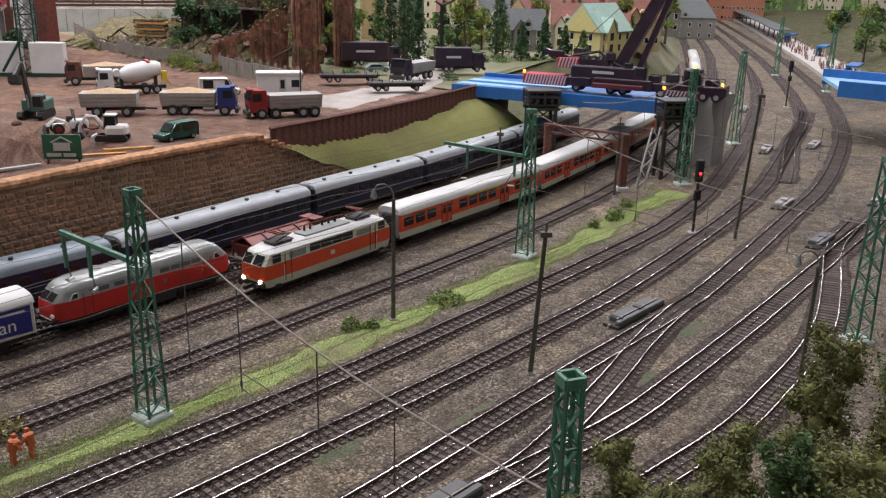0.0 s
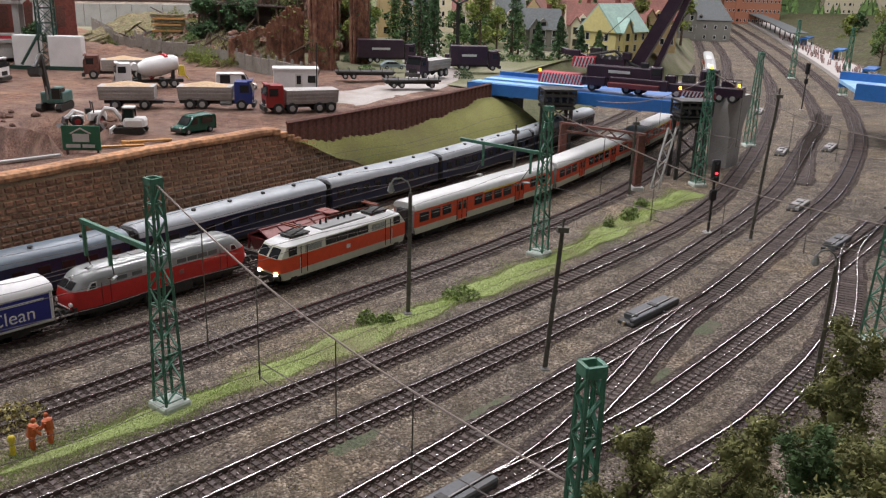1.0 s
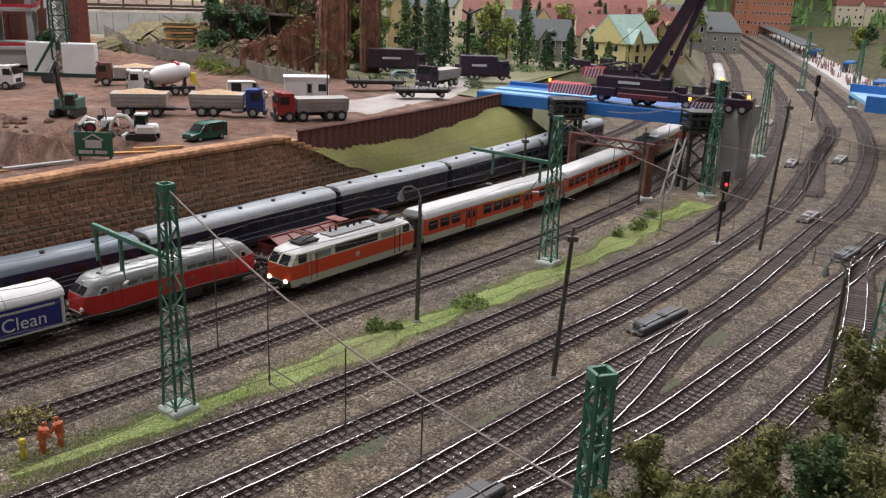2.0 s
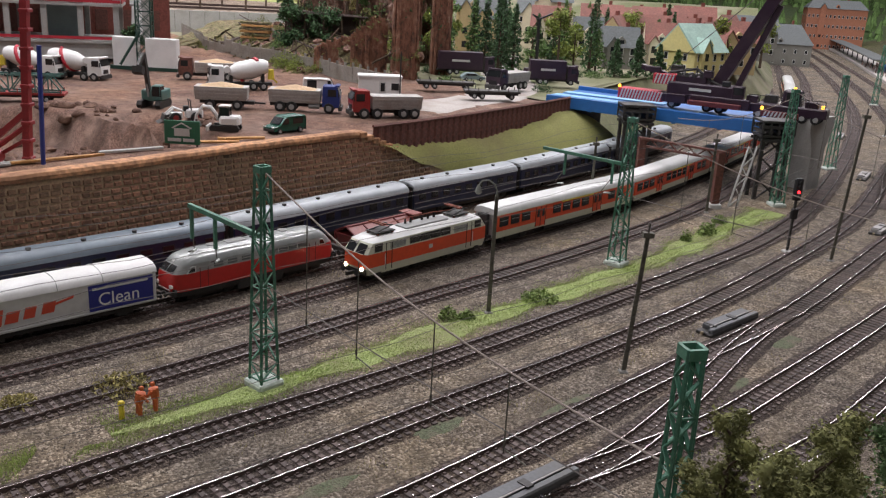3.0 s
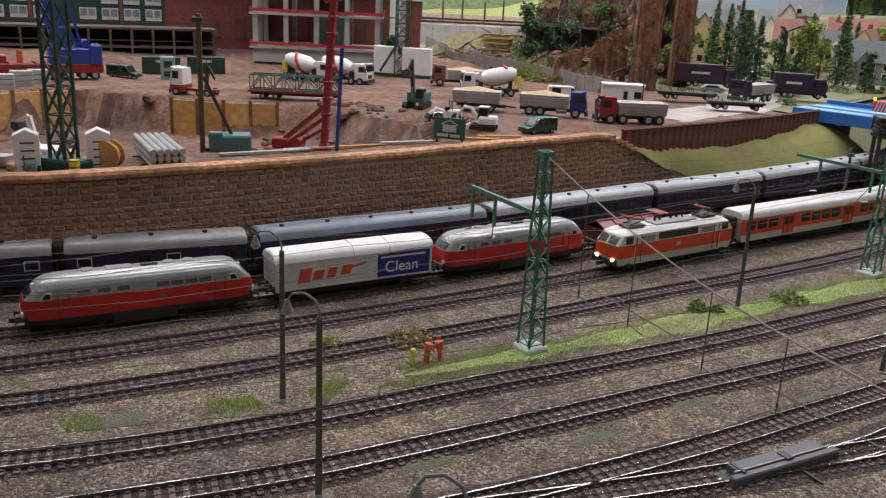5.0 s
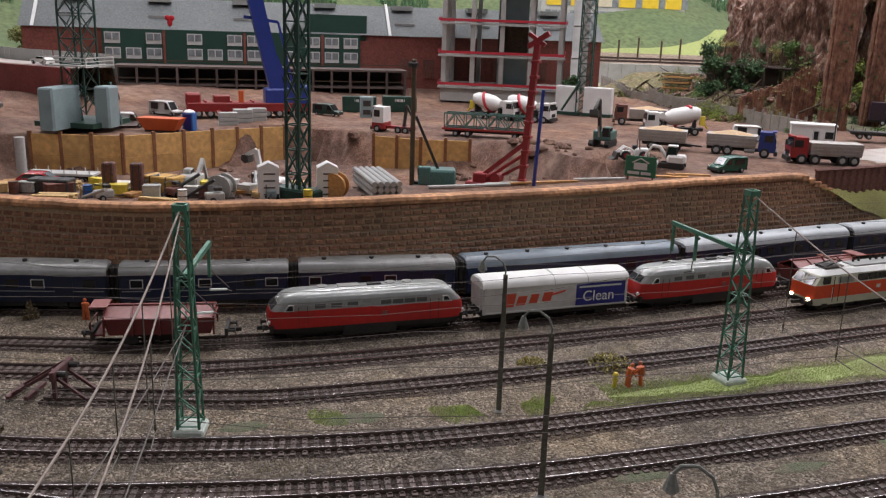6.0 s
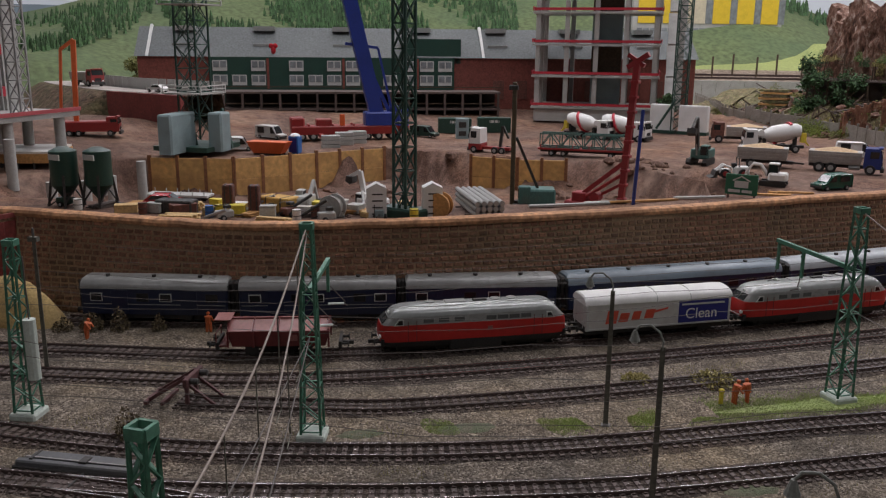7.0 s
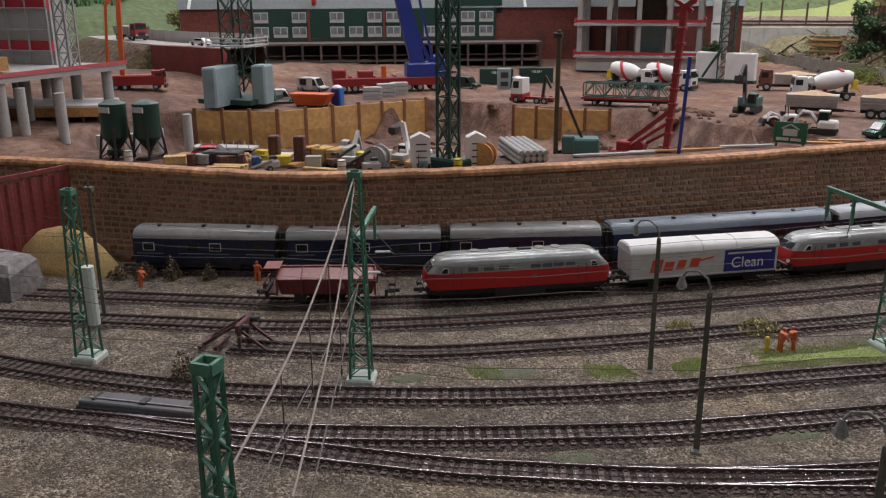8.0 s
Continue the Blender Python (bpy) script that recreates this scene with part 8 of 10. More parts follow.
# the trees close to the viewers: feathery, with small clumps on rising twigs
NEAR_OLIVE = paint("leaf_near_olive", (0.17, 0.175, 0.06), 0.9, vary=0.35, fine=1.5, bump=0, piece=0.35)
LEAF_DEEP = paint("leaf_deep_green", (0.075, 0.13, 0.045), 0.9, vary=0.25, fine=0.8, bump=0, piece=0.3)


def feathery(x, y, z, h, r, leaf, label, n=13000):
    ob = tree_base(x, y, z, h, label)
    twigs, centres = Geo(), []
    for i in range(46):
        a, t = random.uniform(0, 6.28), 0.22 + 0.78 * random.random() ** 0.9
        q = r * (0.2 + 0.8 * random.random()) * (1.12 - t) ** 0.55
        c = Vector((q * math.cos(a), q * math.sin(a), h * t))
        centres.append((c, random.uniform(0.22, 0.42) * (1.25 - 0.5 * t) * r * 0.62))
        twigs.cyl((0.08, 0.05, max(h * 0.12, c.z - q * 1.3)), tuple(c), 0.07, 5, 0.02)
    part("branchwork", twigs, BARK, ob)
    g = Geo()
    for _ in range(n):
        c, q = random.choice(centres)
        d = Vector((random.gauss(0, 0.5), random.gauss(0, 0.5), random.gauss(0, 0.62)))
        leaf_tri(g, c + d * q * 1.25, random.uniform(0.06, 0.15))
    for c, q in centres:
        g.ball(c.x, c.y, c.z, q * 0.62, q * 0.62, q * 0.8, 7, 5, 0.7)
    part("crown", g, leaf, ob, sharp=180)


for x, y, h, r, leaf in ((0.4, 23.2, 11.6, 2.5, NEAR_OLIVE), (2.0, 28.0, 10.8, 2.2, NEAR_OLIVE), (3.2, 24.2, 12.0, 2.4, LEAF_DEEP), (5.2, 30.0, 13.8, 2.2, NEAR_OLIVE), (7.4, 27.0, 14.2, 2.6, NEAR_OLIVE),
                         (6.2, 22.0, 14.2, 2.6, NEAR_OLIVE), (9.0, 32.0, 15.6, 2.3, LEAF_DEEP), (10.0, 25.0, 15.5, 2.6, LEAF_DEEP), (2.6, 19.4, 12.2, 2.4, NEAR_OLIVE), (-1.2, 20.4, 11.6, 2.3, NEAR_OLIVE), (-2.6, 22.0, 12.0, 2.2, NEAR_OLIVE), (8.2, 29.6, 13.6, 2.4, NEAR_OLIVE), (4.2, 21.4, 13.0, 2.5, NEAR_OLIVE),
                         (12.4, 35.0, 17.0, 2.6, NEAR_OLIVE), (11.2, 29.0, 16.5, 2.4, NEAR_OLIVE), (5.0, 26.0, 11.0, 2.2, NEAR_OLIVE)):
    z = ground_z(x, y)
    feathery(x, y, z, h - z, r, leaf, ("olive-brown" if leaf is NEAR_OLIVE else "deep green") + " feathery model tree on the near bank")

# town and hillside trees
for x, y, h, r, leaf, kind in ((-51.5, 172, 16, 2.6, LEAF_DARK, 0), (-47, 168, 15, 2.6, LEAF_DARK, 0), (-43.6, 164.5, 14, 2.5, LEAF_DARK, 0), (-36.9, 177, 14.5, 3.2, LEAF_LIGHT, 1), (-33, 200, 17, 3.0, LEAF_DARK, 0),
                               (-25.3, 180, 8, 2.4, LEAF_DARK, 0), (-21, 183.5, 9, 2.6, LEAF_DARK, 0), (-16.5, 180.2, 7.5, 2.2, LEAF_DARK, 0), (-13, 184, 6.5, 2.2, LEAF_MID, 0), (-60, 168, 14, 3.4, LEAF_LIGHT, 1),
                               (-66, 176, 15, 3.6, LEAF_MID, 1), (-41, 205, 15, 3.0, LEAF_MID, 0), (-55, 196, 17, 2.8, LEAF_DARK, 0), (-59, 190, 16, 2.8, LEAF_DARK, 0), (-5, 222, 13, 3.2, LEAF_LIGHT, 1),
                               (6, 250, 14, 3.2, LEAF_LIGHT, 1), (-28, 232, 14, 3.4, LEAF_LIGHT, 1), (-85, 165, 13, 3.6, LEAF_DARK, 1), (-90, 160, 12, 3.4, LEAF_DARK, 1), (-95, 168, 15, 3.6, LEAF_DARK, 1),
                               (-78, 172, 16, 3.4, LEAF_MID, 1), (70, 300, 15, 4, LEAF_MID, 1), (80, 270, 12, 4.5, LEAF_OLIVE, 1), (90, 255, 11, 4.5, LEAF_LIGHT, 1), (76, 330, 20, 4.5, LEAF_LIGHT, 1),
                               (88, 300, 18, 4.5, LEAF_DARK, 1), (102, 290, 14, 5, LEAF_MID, 1), (-104, 127, 7, 2.2, LEAF_DARK, 1), (-205, 62, 11, 3.4, LEAF_OLIVE, 1), (-20, 250, 15, 3, LEAF_DARK, 0), (-70, 205, 15, 3.4, LEAF_MID, 1)):
    z = 8.4 if x < 20 else 0
    z = yard_z(x, y) - 0.3 if y < 175 and x < -60 else z
    if kind:
        broadleaf(x, y, z, h, r, leaf, "leafy model tree behind the yard", 1500, 0.5, 14, 0.3)
    else:
        conifer(x, y, z, h, r, leaf, "tall slender dark green model conifer in the town", 1700, 0.5)
# ---- rocks and ruin behind the yard ----
def streaked(name, stops, stretch):
    """Rock or old brick with vertical streaks."""
    m, n, l, b = nodes_of(name)
    tc, mp = n.new("ShaderNodeTexCoord"), n.new("ShaderNodeMapping")
    mp.inputs["Scale"].default_value = (1.0, 1.0, stretch)
    l.new(tc.outputs["Object"], mp.inputs["Vector"])
    t = n.new("ShaderNodeTexNoise")
    t.inputs["Scale"].default_value, t.inputs["Detail"].default_value, t.inputs["Roughness"].default_value = 0.8 / K, 9, 0.72
    l.new(mp.outputs["Vector"], t.inputs["Vector"])
    r = ramp(n, stops)
    l.new(t.outputs["Fac"], r.inputs["Fac"])
    l.new(r.outputs["Color"], b.inputs["Base Color"])
    b.inputs["Roughness"].default_value = 0.9
    bp = n.new("ShaderNodeBump")
    bp.inputs["Strength"].default_value, bp.inputs["Distance"].default_value = 0.8, 0.5 * K
    l.new(t.outputs["Fac"], bp.inputs["Height"])
    l.new(bp.outputs["Normal"], b.inputs["Normal"])
    return m


ROCK = streaked("rock_red_brown", [(0.34, (0.022, 0.014, 0.011)), (0.45, (0.115, 0.055, 0.036)), (0.54, (0.21, 0.115, 0.08)), (0.64, (0.42, 0.34, 0.29))], 0.42)


PILLAR_BRICK = streaked("ruin_pillar_brick", [(0.34, (0.035, 0.022, 0.015)), (0.46, (0.16, 0.07, 0.042)), (0.56, (0.25, 0.115, 0.07)), (0.68, (0.33, 0.25, 0.18))], 0.55)


def ruin_pillar(x, y, z, h, wx, wy, rot, seed):
    """A tall square brick pillar of the ruin, chipped and overgrown."""
    ob = thing("ruin_pillar", x, y, z, rot, "tall weathered red-brown brick pillar of a ruin", "ruin", "ruin pillars")
    rings = []
    for k in range(41):
        t = k / 40
        rings.append([])
        for i in range(32):
            a = 2 * math.pi * (i + 0.5) / 32
            u, v = math.cos(a), math.sin(a)
            q = 1 + 0.1 * noise.noise(Vector((u * 3 + seed, v * 3, t * 7))) + 0.08 * noise.noise(Vector((u * 9, v * 9 + seed, t * 26)))
            groove = 1 - 0.12 * (abs(math.sin(3 * a)) < 0.25)
            rings[-1].append((wx / 2 * q * groove * math.copysign(abs(u) ** 0.35, u), wy / 2 * q * groove * math.copysign(abs(v) ** 0.35, v), h * t))
    part("shaft", Geo().loft(rings), PILLAR_BRICK, ob, sharp=25)
    for side in (-1, 1):
        part("pilaster", Geo().bevel_box(side * wx * 0.3, -wy * 0.52, 0, wx * 0.16, 0.5, h * random.uniform(0.8, 1.0), 0.1), PILLAR_BRICK, ob)
    g = Geo()
    for _ in range(900):
        a, t = random.uniform(0, 6.28), random.random() ** 1.6
        if noise.noise(Vector((a, t * 5, seed))) < 0.05:
            continue
        leaf_tri(g, Vector((wx * 0.56 * math.cos(a), wy * 0.6 * math.sin(a), h * t * 0.9)), random.uniform(0.2, 0.45))
    part("ivy", g, LEAF_DARK, ob, "dark green ivy on the bricks", 180)


for i, (x, y, h, wx, wy, rot) in enumerate(((-58.8, 143.2, 30, 4.6, 4.0, 25), (-56.2, 156.0, 30, 3.6, 3.6, 25), (-62.5, 158.0, 28, 3.0, 3.0, 20))):
    ruin_pillar(x, y, yard_z(x, y) - 0.8, h, wx, wy, rot, i * 3.7)
CLIFF = Line([(-64, 168), (-72, 171), (-84, 177), (-96, 187), (-106, 199), (-110, 214)])
rows = []
for i in range(181):
    s0 = CLIFF.length * i / 180
    top = 26 + 5 * noise.noise(Vector((s0 * 0.12, 0, 4))) + 2.4 * noise.noise(Vector((s0 * 0.6, 2, 4))) - 9 * step01((s0 - CLIFF.length + 18) / 18)
    rows.append([])
    for k in range(44):
        v = k / 43
        out = 2.6 * abs(noise.noise(Vector((s0 * 0.3, v * 1.6, 1)))) + 2.4 * noise.noise(Vector((s0 * 0.8, v * 4.0, 5))) + 1.3 * noise.noise(Vector((s0 * 1.9, v * 11.0, 8))) - 3.0 * v
        x, y, _ = CLIFF.at(s0, out + 1.0)
        rows[-1].append((x, y, yard_z(x, y) - 1 + top * v))
    x, y, _ = CLIFF.at(s0, -6)
    rows[-1].append((x, y, yard_z(x, y) + top * 0.9))
    rows[-1].append((x, y, 6))
tagged(part("rock_face", Geo().loft(rows, closed=False), ROCK, sharp=25), "tall jagged rock face with pale and dark streaks", "rock face")


def ruin_z(x, y):
    """The rough bank that rises behind the slab fence."""
    return yard_z(x, y) + 4.5 * step01((y + 0.62 * x - 88) / 26)


rows = [[(x, y, ruin_z(x, y) + 0.08 + bumpy(x, y, 3, 0.7) + bumpy(x, y, 1.1, 0.3)) for y in np.arange(119 - 0.62 * (x + 52), 205, 2.2)][:32] for x in np.arange(-128, -48, 2.0)]
SCRUB = gravel("scrub_ground", [(0.06, 0.04, 0.028), (0.13, 0.09, 0.055), (0.17, 0.16, 0.075), (0.27, 0.21, 0.14)], cell=2.2, patch=0.25, bump=0.6, depth=0.3, stain=(0.12, 0.13, 0.05), stain_amount=0.8)
tagged(part("rough_bank", Geo().loft(rows, closed=False), SCRUB, sharp=60), "rough brown and green bank behind the fence", "ground", kind="structure")
for i in range(54):
    x = random.uniform(-116, -56)
    y = 84 - 0.62 * x + random.uniform(6, 38)
    shrub(x, y, random.uniform(0.7, 2.0), random.uniform(0.9, 2.8), random.choice((LEAF_OLIVE, LEAF_OLIVE, LEAF_MID, LEAF_LIGHT, WEED)), "scrubby bush growing between logs and rocks", "shrub", ruin_z(x, y) - 0.1)
for x, y, r, h in ((-82, 142.5, 2.6, 3.2), (-79.4, 142, 2.2, 2.6), (-84.5, 144.5, 2.0, 2.2)):
    shrub(x, y, r, h, LEAF_LIGHT, "bright yellow-green bush behind the slab fence", "shrub", ruin_z(x, y))
for i in range(46):
    x = random.uniform(-112, -60)
    y = 84 - 0.62 * x + random.uniform(7, 34)
    z = ruin_z(x, y)
    d = Vector((random.uniform(-4, 4), random.uniform(-1, 1), random.uniform(0.2, 3.0)))
    p = part("dead_log", Geo().cyl((x - d.x, y - d.y, z + 0.2), (x + d.x, y + d.y, z + d.z + 0.3), random.uniform(0.18, 0.36), 7, 0.12), BARK if i % 3 else SLEEPER)
    tagged(p, "weathered dead log lying among the rocks", "log", "dead logs")
for i in range(34):
    x = random.uniform(-108, -55)
    y = 84 - 0.62 * x + random.uniform(6, 36)
    g = Geo().ball(0, 0, 0.4, random.uniform(0.6, 1.6), random.uniform(0.6, 1.4), random.uniform(0.5, 1.3), 9, 6, 0.5)
    p = part("boulder", g, ROCK, sharp=40)
    p.matrix_basis = at(x, y, ruin_z(x, y) - 0.1, random.uniform(0, 180))
    tagged(p, "rough brown boulder lying on the slope", "boulder", "boulders")
for i in range(16):
    x, y, _ = CLIFF.at(random.uniform(10, CLIFF.length - 8), random.uniform(1.5, 5))
    z, h = ruin_z(x, y), random.uniform(6, 13)
    ob = thing("bare_tree", x, y, z - 0.3, random.uniform(0, 360), "bare grey-brown dead tree against the rocks", "tree", "bare trees")
    part("trunk", Geo().cyl((0, 0, 0), (0.6, 0.2, h), 0.34, 7, 0.08), BARK, ob)
    for k in range(6):
        t, a = random.uniform(0.35, 0.95), random.uniform(0, 6.28)
        q = random.uniform(1.2, 3.0)
        part("limb", Geo().cyl((0.6 * t, 0.2 * t, h * t), (0.6 * t + q * math.cos(a), 0.2 * t + q * math.sin(a), h * t + random.uniform(0.3, 2.0)), 0.13, 5, 0.03), BARK, ob)
for i in range(34):
    s0 = random.uniform(6, CLIFF.length - 6)
    x, y, _ = CLIFF.at(s0, random.uniform(0.5, 3.4))
    shrub(x, y, random.uniform(0.8, 1.8), random.uniform(1.0, 2.6), random.choice((LEAF_OLIVE, LEAF_DARK, LEAF_MID, WEED)), "shrub clinging to the rock face", "shrub", yard_z(x, y) + random.uniform(2, 14))
# a collapsed plank roof on props, a stack of boards and the broken brick wall
shed = thing("ruined_shed", -86, 167, ruin_z(-86, 167), 22, "collapsed dark plank roof on crooked props among the rocks", "ruin")
for k in range(9):
    part("roof_plank", Geo().bar((-9 + random.uniform(-1, 1), -2.6 + k * 0.65, 5.0 + random.uniform(-0.2, 0.5)), (9 + random.uniform(-2, 1), -2.4 + k * 0.65, 4.4 + random.uniform(-0.5, 0.4)), 0.6, 0.22), SLEEPER, shed)
for x in (-8, -4, 0, 4, 8):
    part("prop", Geo().bar((x, -2.2, -0.5), (x * 0.95, -2.2, 4.7), 0.4), BARK, shed)
part("rear_wall", Geo().box(0, 2.8, -1, 16, 0.5, 5.4), SLEEPER, shed)
boards = thing("board_stack", -101, 165, ruin_z(-101, 165), 15, "tall stack of pale weathered boards", "stack")
for k in range(7):
    part("board", Geo().bevel_box(random.uniform(-0.2, 0.2), 0, k * 0.62, 6.2, 3.4, 0.4, 0.05), PLANK if k % 2 else SCRUB, boards)
ruin = thing("ruined_wall", -68.8, 141.6, ruin_z(-68.8, 141.6) - 0.5, 22, "broken brick wall with worn piers and a dark opening", "ruin")
g, ivy = Geo(), Geo()
for i in range(30):
    u = -6.2 + i * 0.44
    top = float(np.interp(u, [-6.2, -4.5, -2.0, 0.5, 2.5, 4.0, 6.8], [3.2, 4.6, 5.4, 6.2, 7.6, 9.6, 8.6])) + random.uniform(-0.5, 0.4)
    low = 3.9 + 0.5 * math.sin((u + 1.6) * 1.6) if -1.8 < u < 0.1 else -1.0
    g.bevel_box(u, random.uniform(-0.08, 0.08), low, 0.46, 0.9, top - low, 0.06)
    for _ in range(16 if u > 1.5 else 6):
        leaf_tri(ivy, Vector((u + random.gauss(0, 0.4), random.uniform(-0.7, 0.6), top * random.uniform(0.55, 1.08))), random.uniform(0.2, 0.5))
part("broken_wall", g, PILLAR_BRICK, ruin, "ragged red-brown brickwork with an opening")
part("ivy", ivy, LEAF_OLIVE, ruin, "olive creeper hanging over the bricks", 180)
for x, h in ((-5.6, 3.8), (0.6, 5.0), (3.2, 6.2)):
    part("pier", Geo().bevel_box(x, -0.6, -1, 0.9, 0.8, h + 1, 0.15), PILLAR_BRICK, ruin)

# ---- houses ----
ROOF_SLATE = paint("roof_slates", (0.1, 0.112, 0.112), 0.7, vary=0.25, fine=2.5, coarse=0.3, dirt=(0.09, 0.1, 0.1))
ROOF_TILE = paint("roof_tiles_red", (0.22, 0.085, 0.065), 0.75, vary=0.25, fine=2.5, coarse=0.3, dirt=(0.13, 0.07, 0.055), dirt_amount=0.7)
ROOF_COPPER = paint("roof_copper_green", (0.3, 0.45, 0.38), 0.6, vary=0.15, fine=2)
HOUSE_OCHRE = paint("plaster_ochre", (0.42, 0.33, 0.17), 0.85, vary=0.12, fine=2, dirt=(0.32, 0.24, 0.13))
HOUSE_CREAM = paint("plaster_cream", (0.58, 0.52, 0.38), 0.85, vary=0.1, fine=2, dirt=(0.42, 0.37, 0.28))
HOUSE_YELLOW = paint("plaster_yellow", (0.58, 0.52, 0.22), 0.85, vary=0.1, fine=2, dirt=(0.45, 0.4, 0.2))
HOUSE_GREY = paint("plaster_grey", (0.2, 0.195, 0.17), 0.85, vary=0.12, fine=2)
BRICK = paint("brick_red", (0.2, 0.06, 0.045), 0.85, vary=0.3, fine=3, coarse=0.3, dirt=(0.13, 0.05, 0.04))
BRICK_PALE = paint("brick_orange", (0.4, 0.17, 0.1), 0.85, vary=0.2, fine=3, dirt=(0.3, 0.13, 0.09))


def house(x, y, z, rot, ln, dp, wall_h, roof_h, wall_m, roof_m, label, storeys=2, bays=4, hip=0.0, name="house"):
    ob = thing(name, x, y, z, rot, label, "house", "town houses")
    part("wall_shell", Geo().box(0, 0, -1, ln, dp, wall_h + 1), wall_m, ob)
    e = 0.5
    part("roof", Geo().add([(-ln / 2 - e, -dp / 2 - e, wall_h - 0.1), (ln / 2 + e, -dp / 2 - e, wall_h - 0.1), (ln / 2 + e, dp / 2 + e, wall_h - 0.1), (-ln / 2 - e, dp / 2 + e, wall_h - 0.1),
                            (-ln / 2 - e + hip, 0, wall_h + roof_h), (ln / 2 + e - hip, 0, wall_h + roof_h)], [(0, 1, 5, 4), (2, 3, 4, 5), (1, 2, 5), (3, 0, 4), (3, 2, 1, 0)]), roof_m, ob)
    if not hip:
        for s in (-1, 1):
            part("gable", Geo().add([(s * ln / 2, -dp / 2, wall_h - 0.1), (s * ln / 2, dp / 2, wall_h - 0.1), (s * ln / 2, 0, wall_h + roof_h - 0.45), (s * (ln / 2 + 0.52), -dp / 2, wall_h - 0.1), (s * (ln / 2 + 0.52), dp / 2, wall_h - 0.1), (s * (ln / 2 + 0.52), 0, wall_h + roof_h - 0.45)],
                                    [(0, 1, 2), (3, 5, 4), (0, 3, 4, 1), (1, 4, 5, 2), (2, 5, 3, 0)]), wall_m, ob)
    for s in range(storeys):
        for b in range(bays):
            u = -ln / 2 + (b + 0.5) * ln / bays
            w = part("window", Geo().box(u, -dp / 2, 1.0 + s * (wall_h - 0.6) / storeys, 1.2, 0.14, 1.7), FRAME, ob)
            part("pane", Geo().box(u, -dp / 2 - 0.04, 1.15 + s * (wall_h - 0.6) / storeys, 0.9, 0.14, 1.4), PANE, w)
        for b in range(2):
            v = -dp / 2 + (b + 0.5) * dp / 2
            for sd in (-1, 1):
                w = part("window", Geo().box(sd * ln / 2, v, 1.0 + s * (wall_h - 0.6) / storeys, 0.14, 1.1, 1.7), FRAME, ob)
                part("pane", Geo().box(sd * (ln / 2 + 0.04), v, 1.15 + s * (wall_h - 0.6) / storeys, 0.14, 0.8, 1.4), PANE, w)
    gx, gw = -ln * 0.24, min(ln * 0.34, 3.6)
    part("bay", Geo().prism([(gx - gw / 2, -1), (gx + gw / 2, -1), (gx + gw / 2, wall_h), (gx, wall_h + gw * 0.75), (gx - gw / 2, wall_h)], -dp / 2 - 0.9, 0), wall_m, ob)
    part("bay_roof", Geo().add([(gx - gw / 2 - 0.35, -dp / 2 - 1.2, wall_h - 0.3), (gx, -dp / 2 - 1.2, wall_h + gw * 0.8), (gx + gw / 2 + 0.35, -dp / 2 - 1.2, wall_h - 0.3),
                                (gx - gw / 2 - 0.35, 0, wall_h - 0.3), (gx, 0, wall_h + gw * 0.8), (gx + gw / 2 + 0.35, 0, wall_h - 0.3),
                                (gx - gw / 2 - 0.35, -dp / 2 - 1.2, wall_h - 0.05), (gx, -dp / 2 - 1.2, wall_h + gw * 0.8 + 0.25), (gx + gw / 2 + 0.35, -dp / 2 - 1.2, wall_h - 0.05),
                                (gx - gw / 2 - 0.35, 0, wall_h - 0.05), (gx, 0, wall_h + gw * 0.8 + 0.25), (gx + gw / 2 + 0.35, 0, wall_h - 0.05)],
                               [(0, 3, 4, 1), (1, 4, 5, 2), (6, 7, 10, 9), (7, 8, 11, 10), (0, 1, 7, 6), (1, 2, 8, 7), (3, 9, 10, 4), (4, 10, 11, 5), (0, 6, 9, 3), (2, 5, 11, 8)]), roof_m, ob)
    for z in (1.2, 1.2 + (wall_h - 0.6) / storeys):
        part("bay_window", Geo().box(gx, -dp / 2 - 0.92, z, 1.3, 0.1, 1.6), PANE, ob)
    part("chimney", Geo().box(ln * 0.2, dp * 0.1, wall_h + roof_h * 0.4, 0.9, 0.9, roof_h * 0.8), BRICK, ob)
    d = part("dormer", Geo().prism([(-1.0, wall_h + 0.4), (1.0, wall_h + 0.4), (1.0, wall_h + 1.6), (0, wall_h + 2.5), (-1.0, wall_h + 1.6)], -dp / 2 + 0.3, 0), wall_m, ob)
    part("dormer_pane", Geo().box(0, -dp / 2 + 0.28, wall_h + 0.6, 1.1, 0.1, 1.0), PANE, d)
    return ob


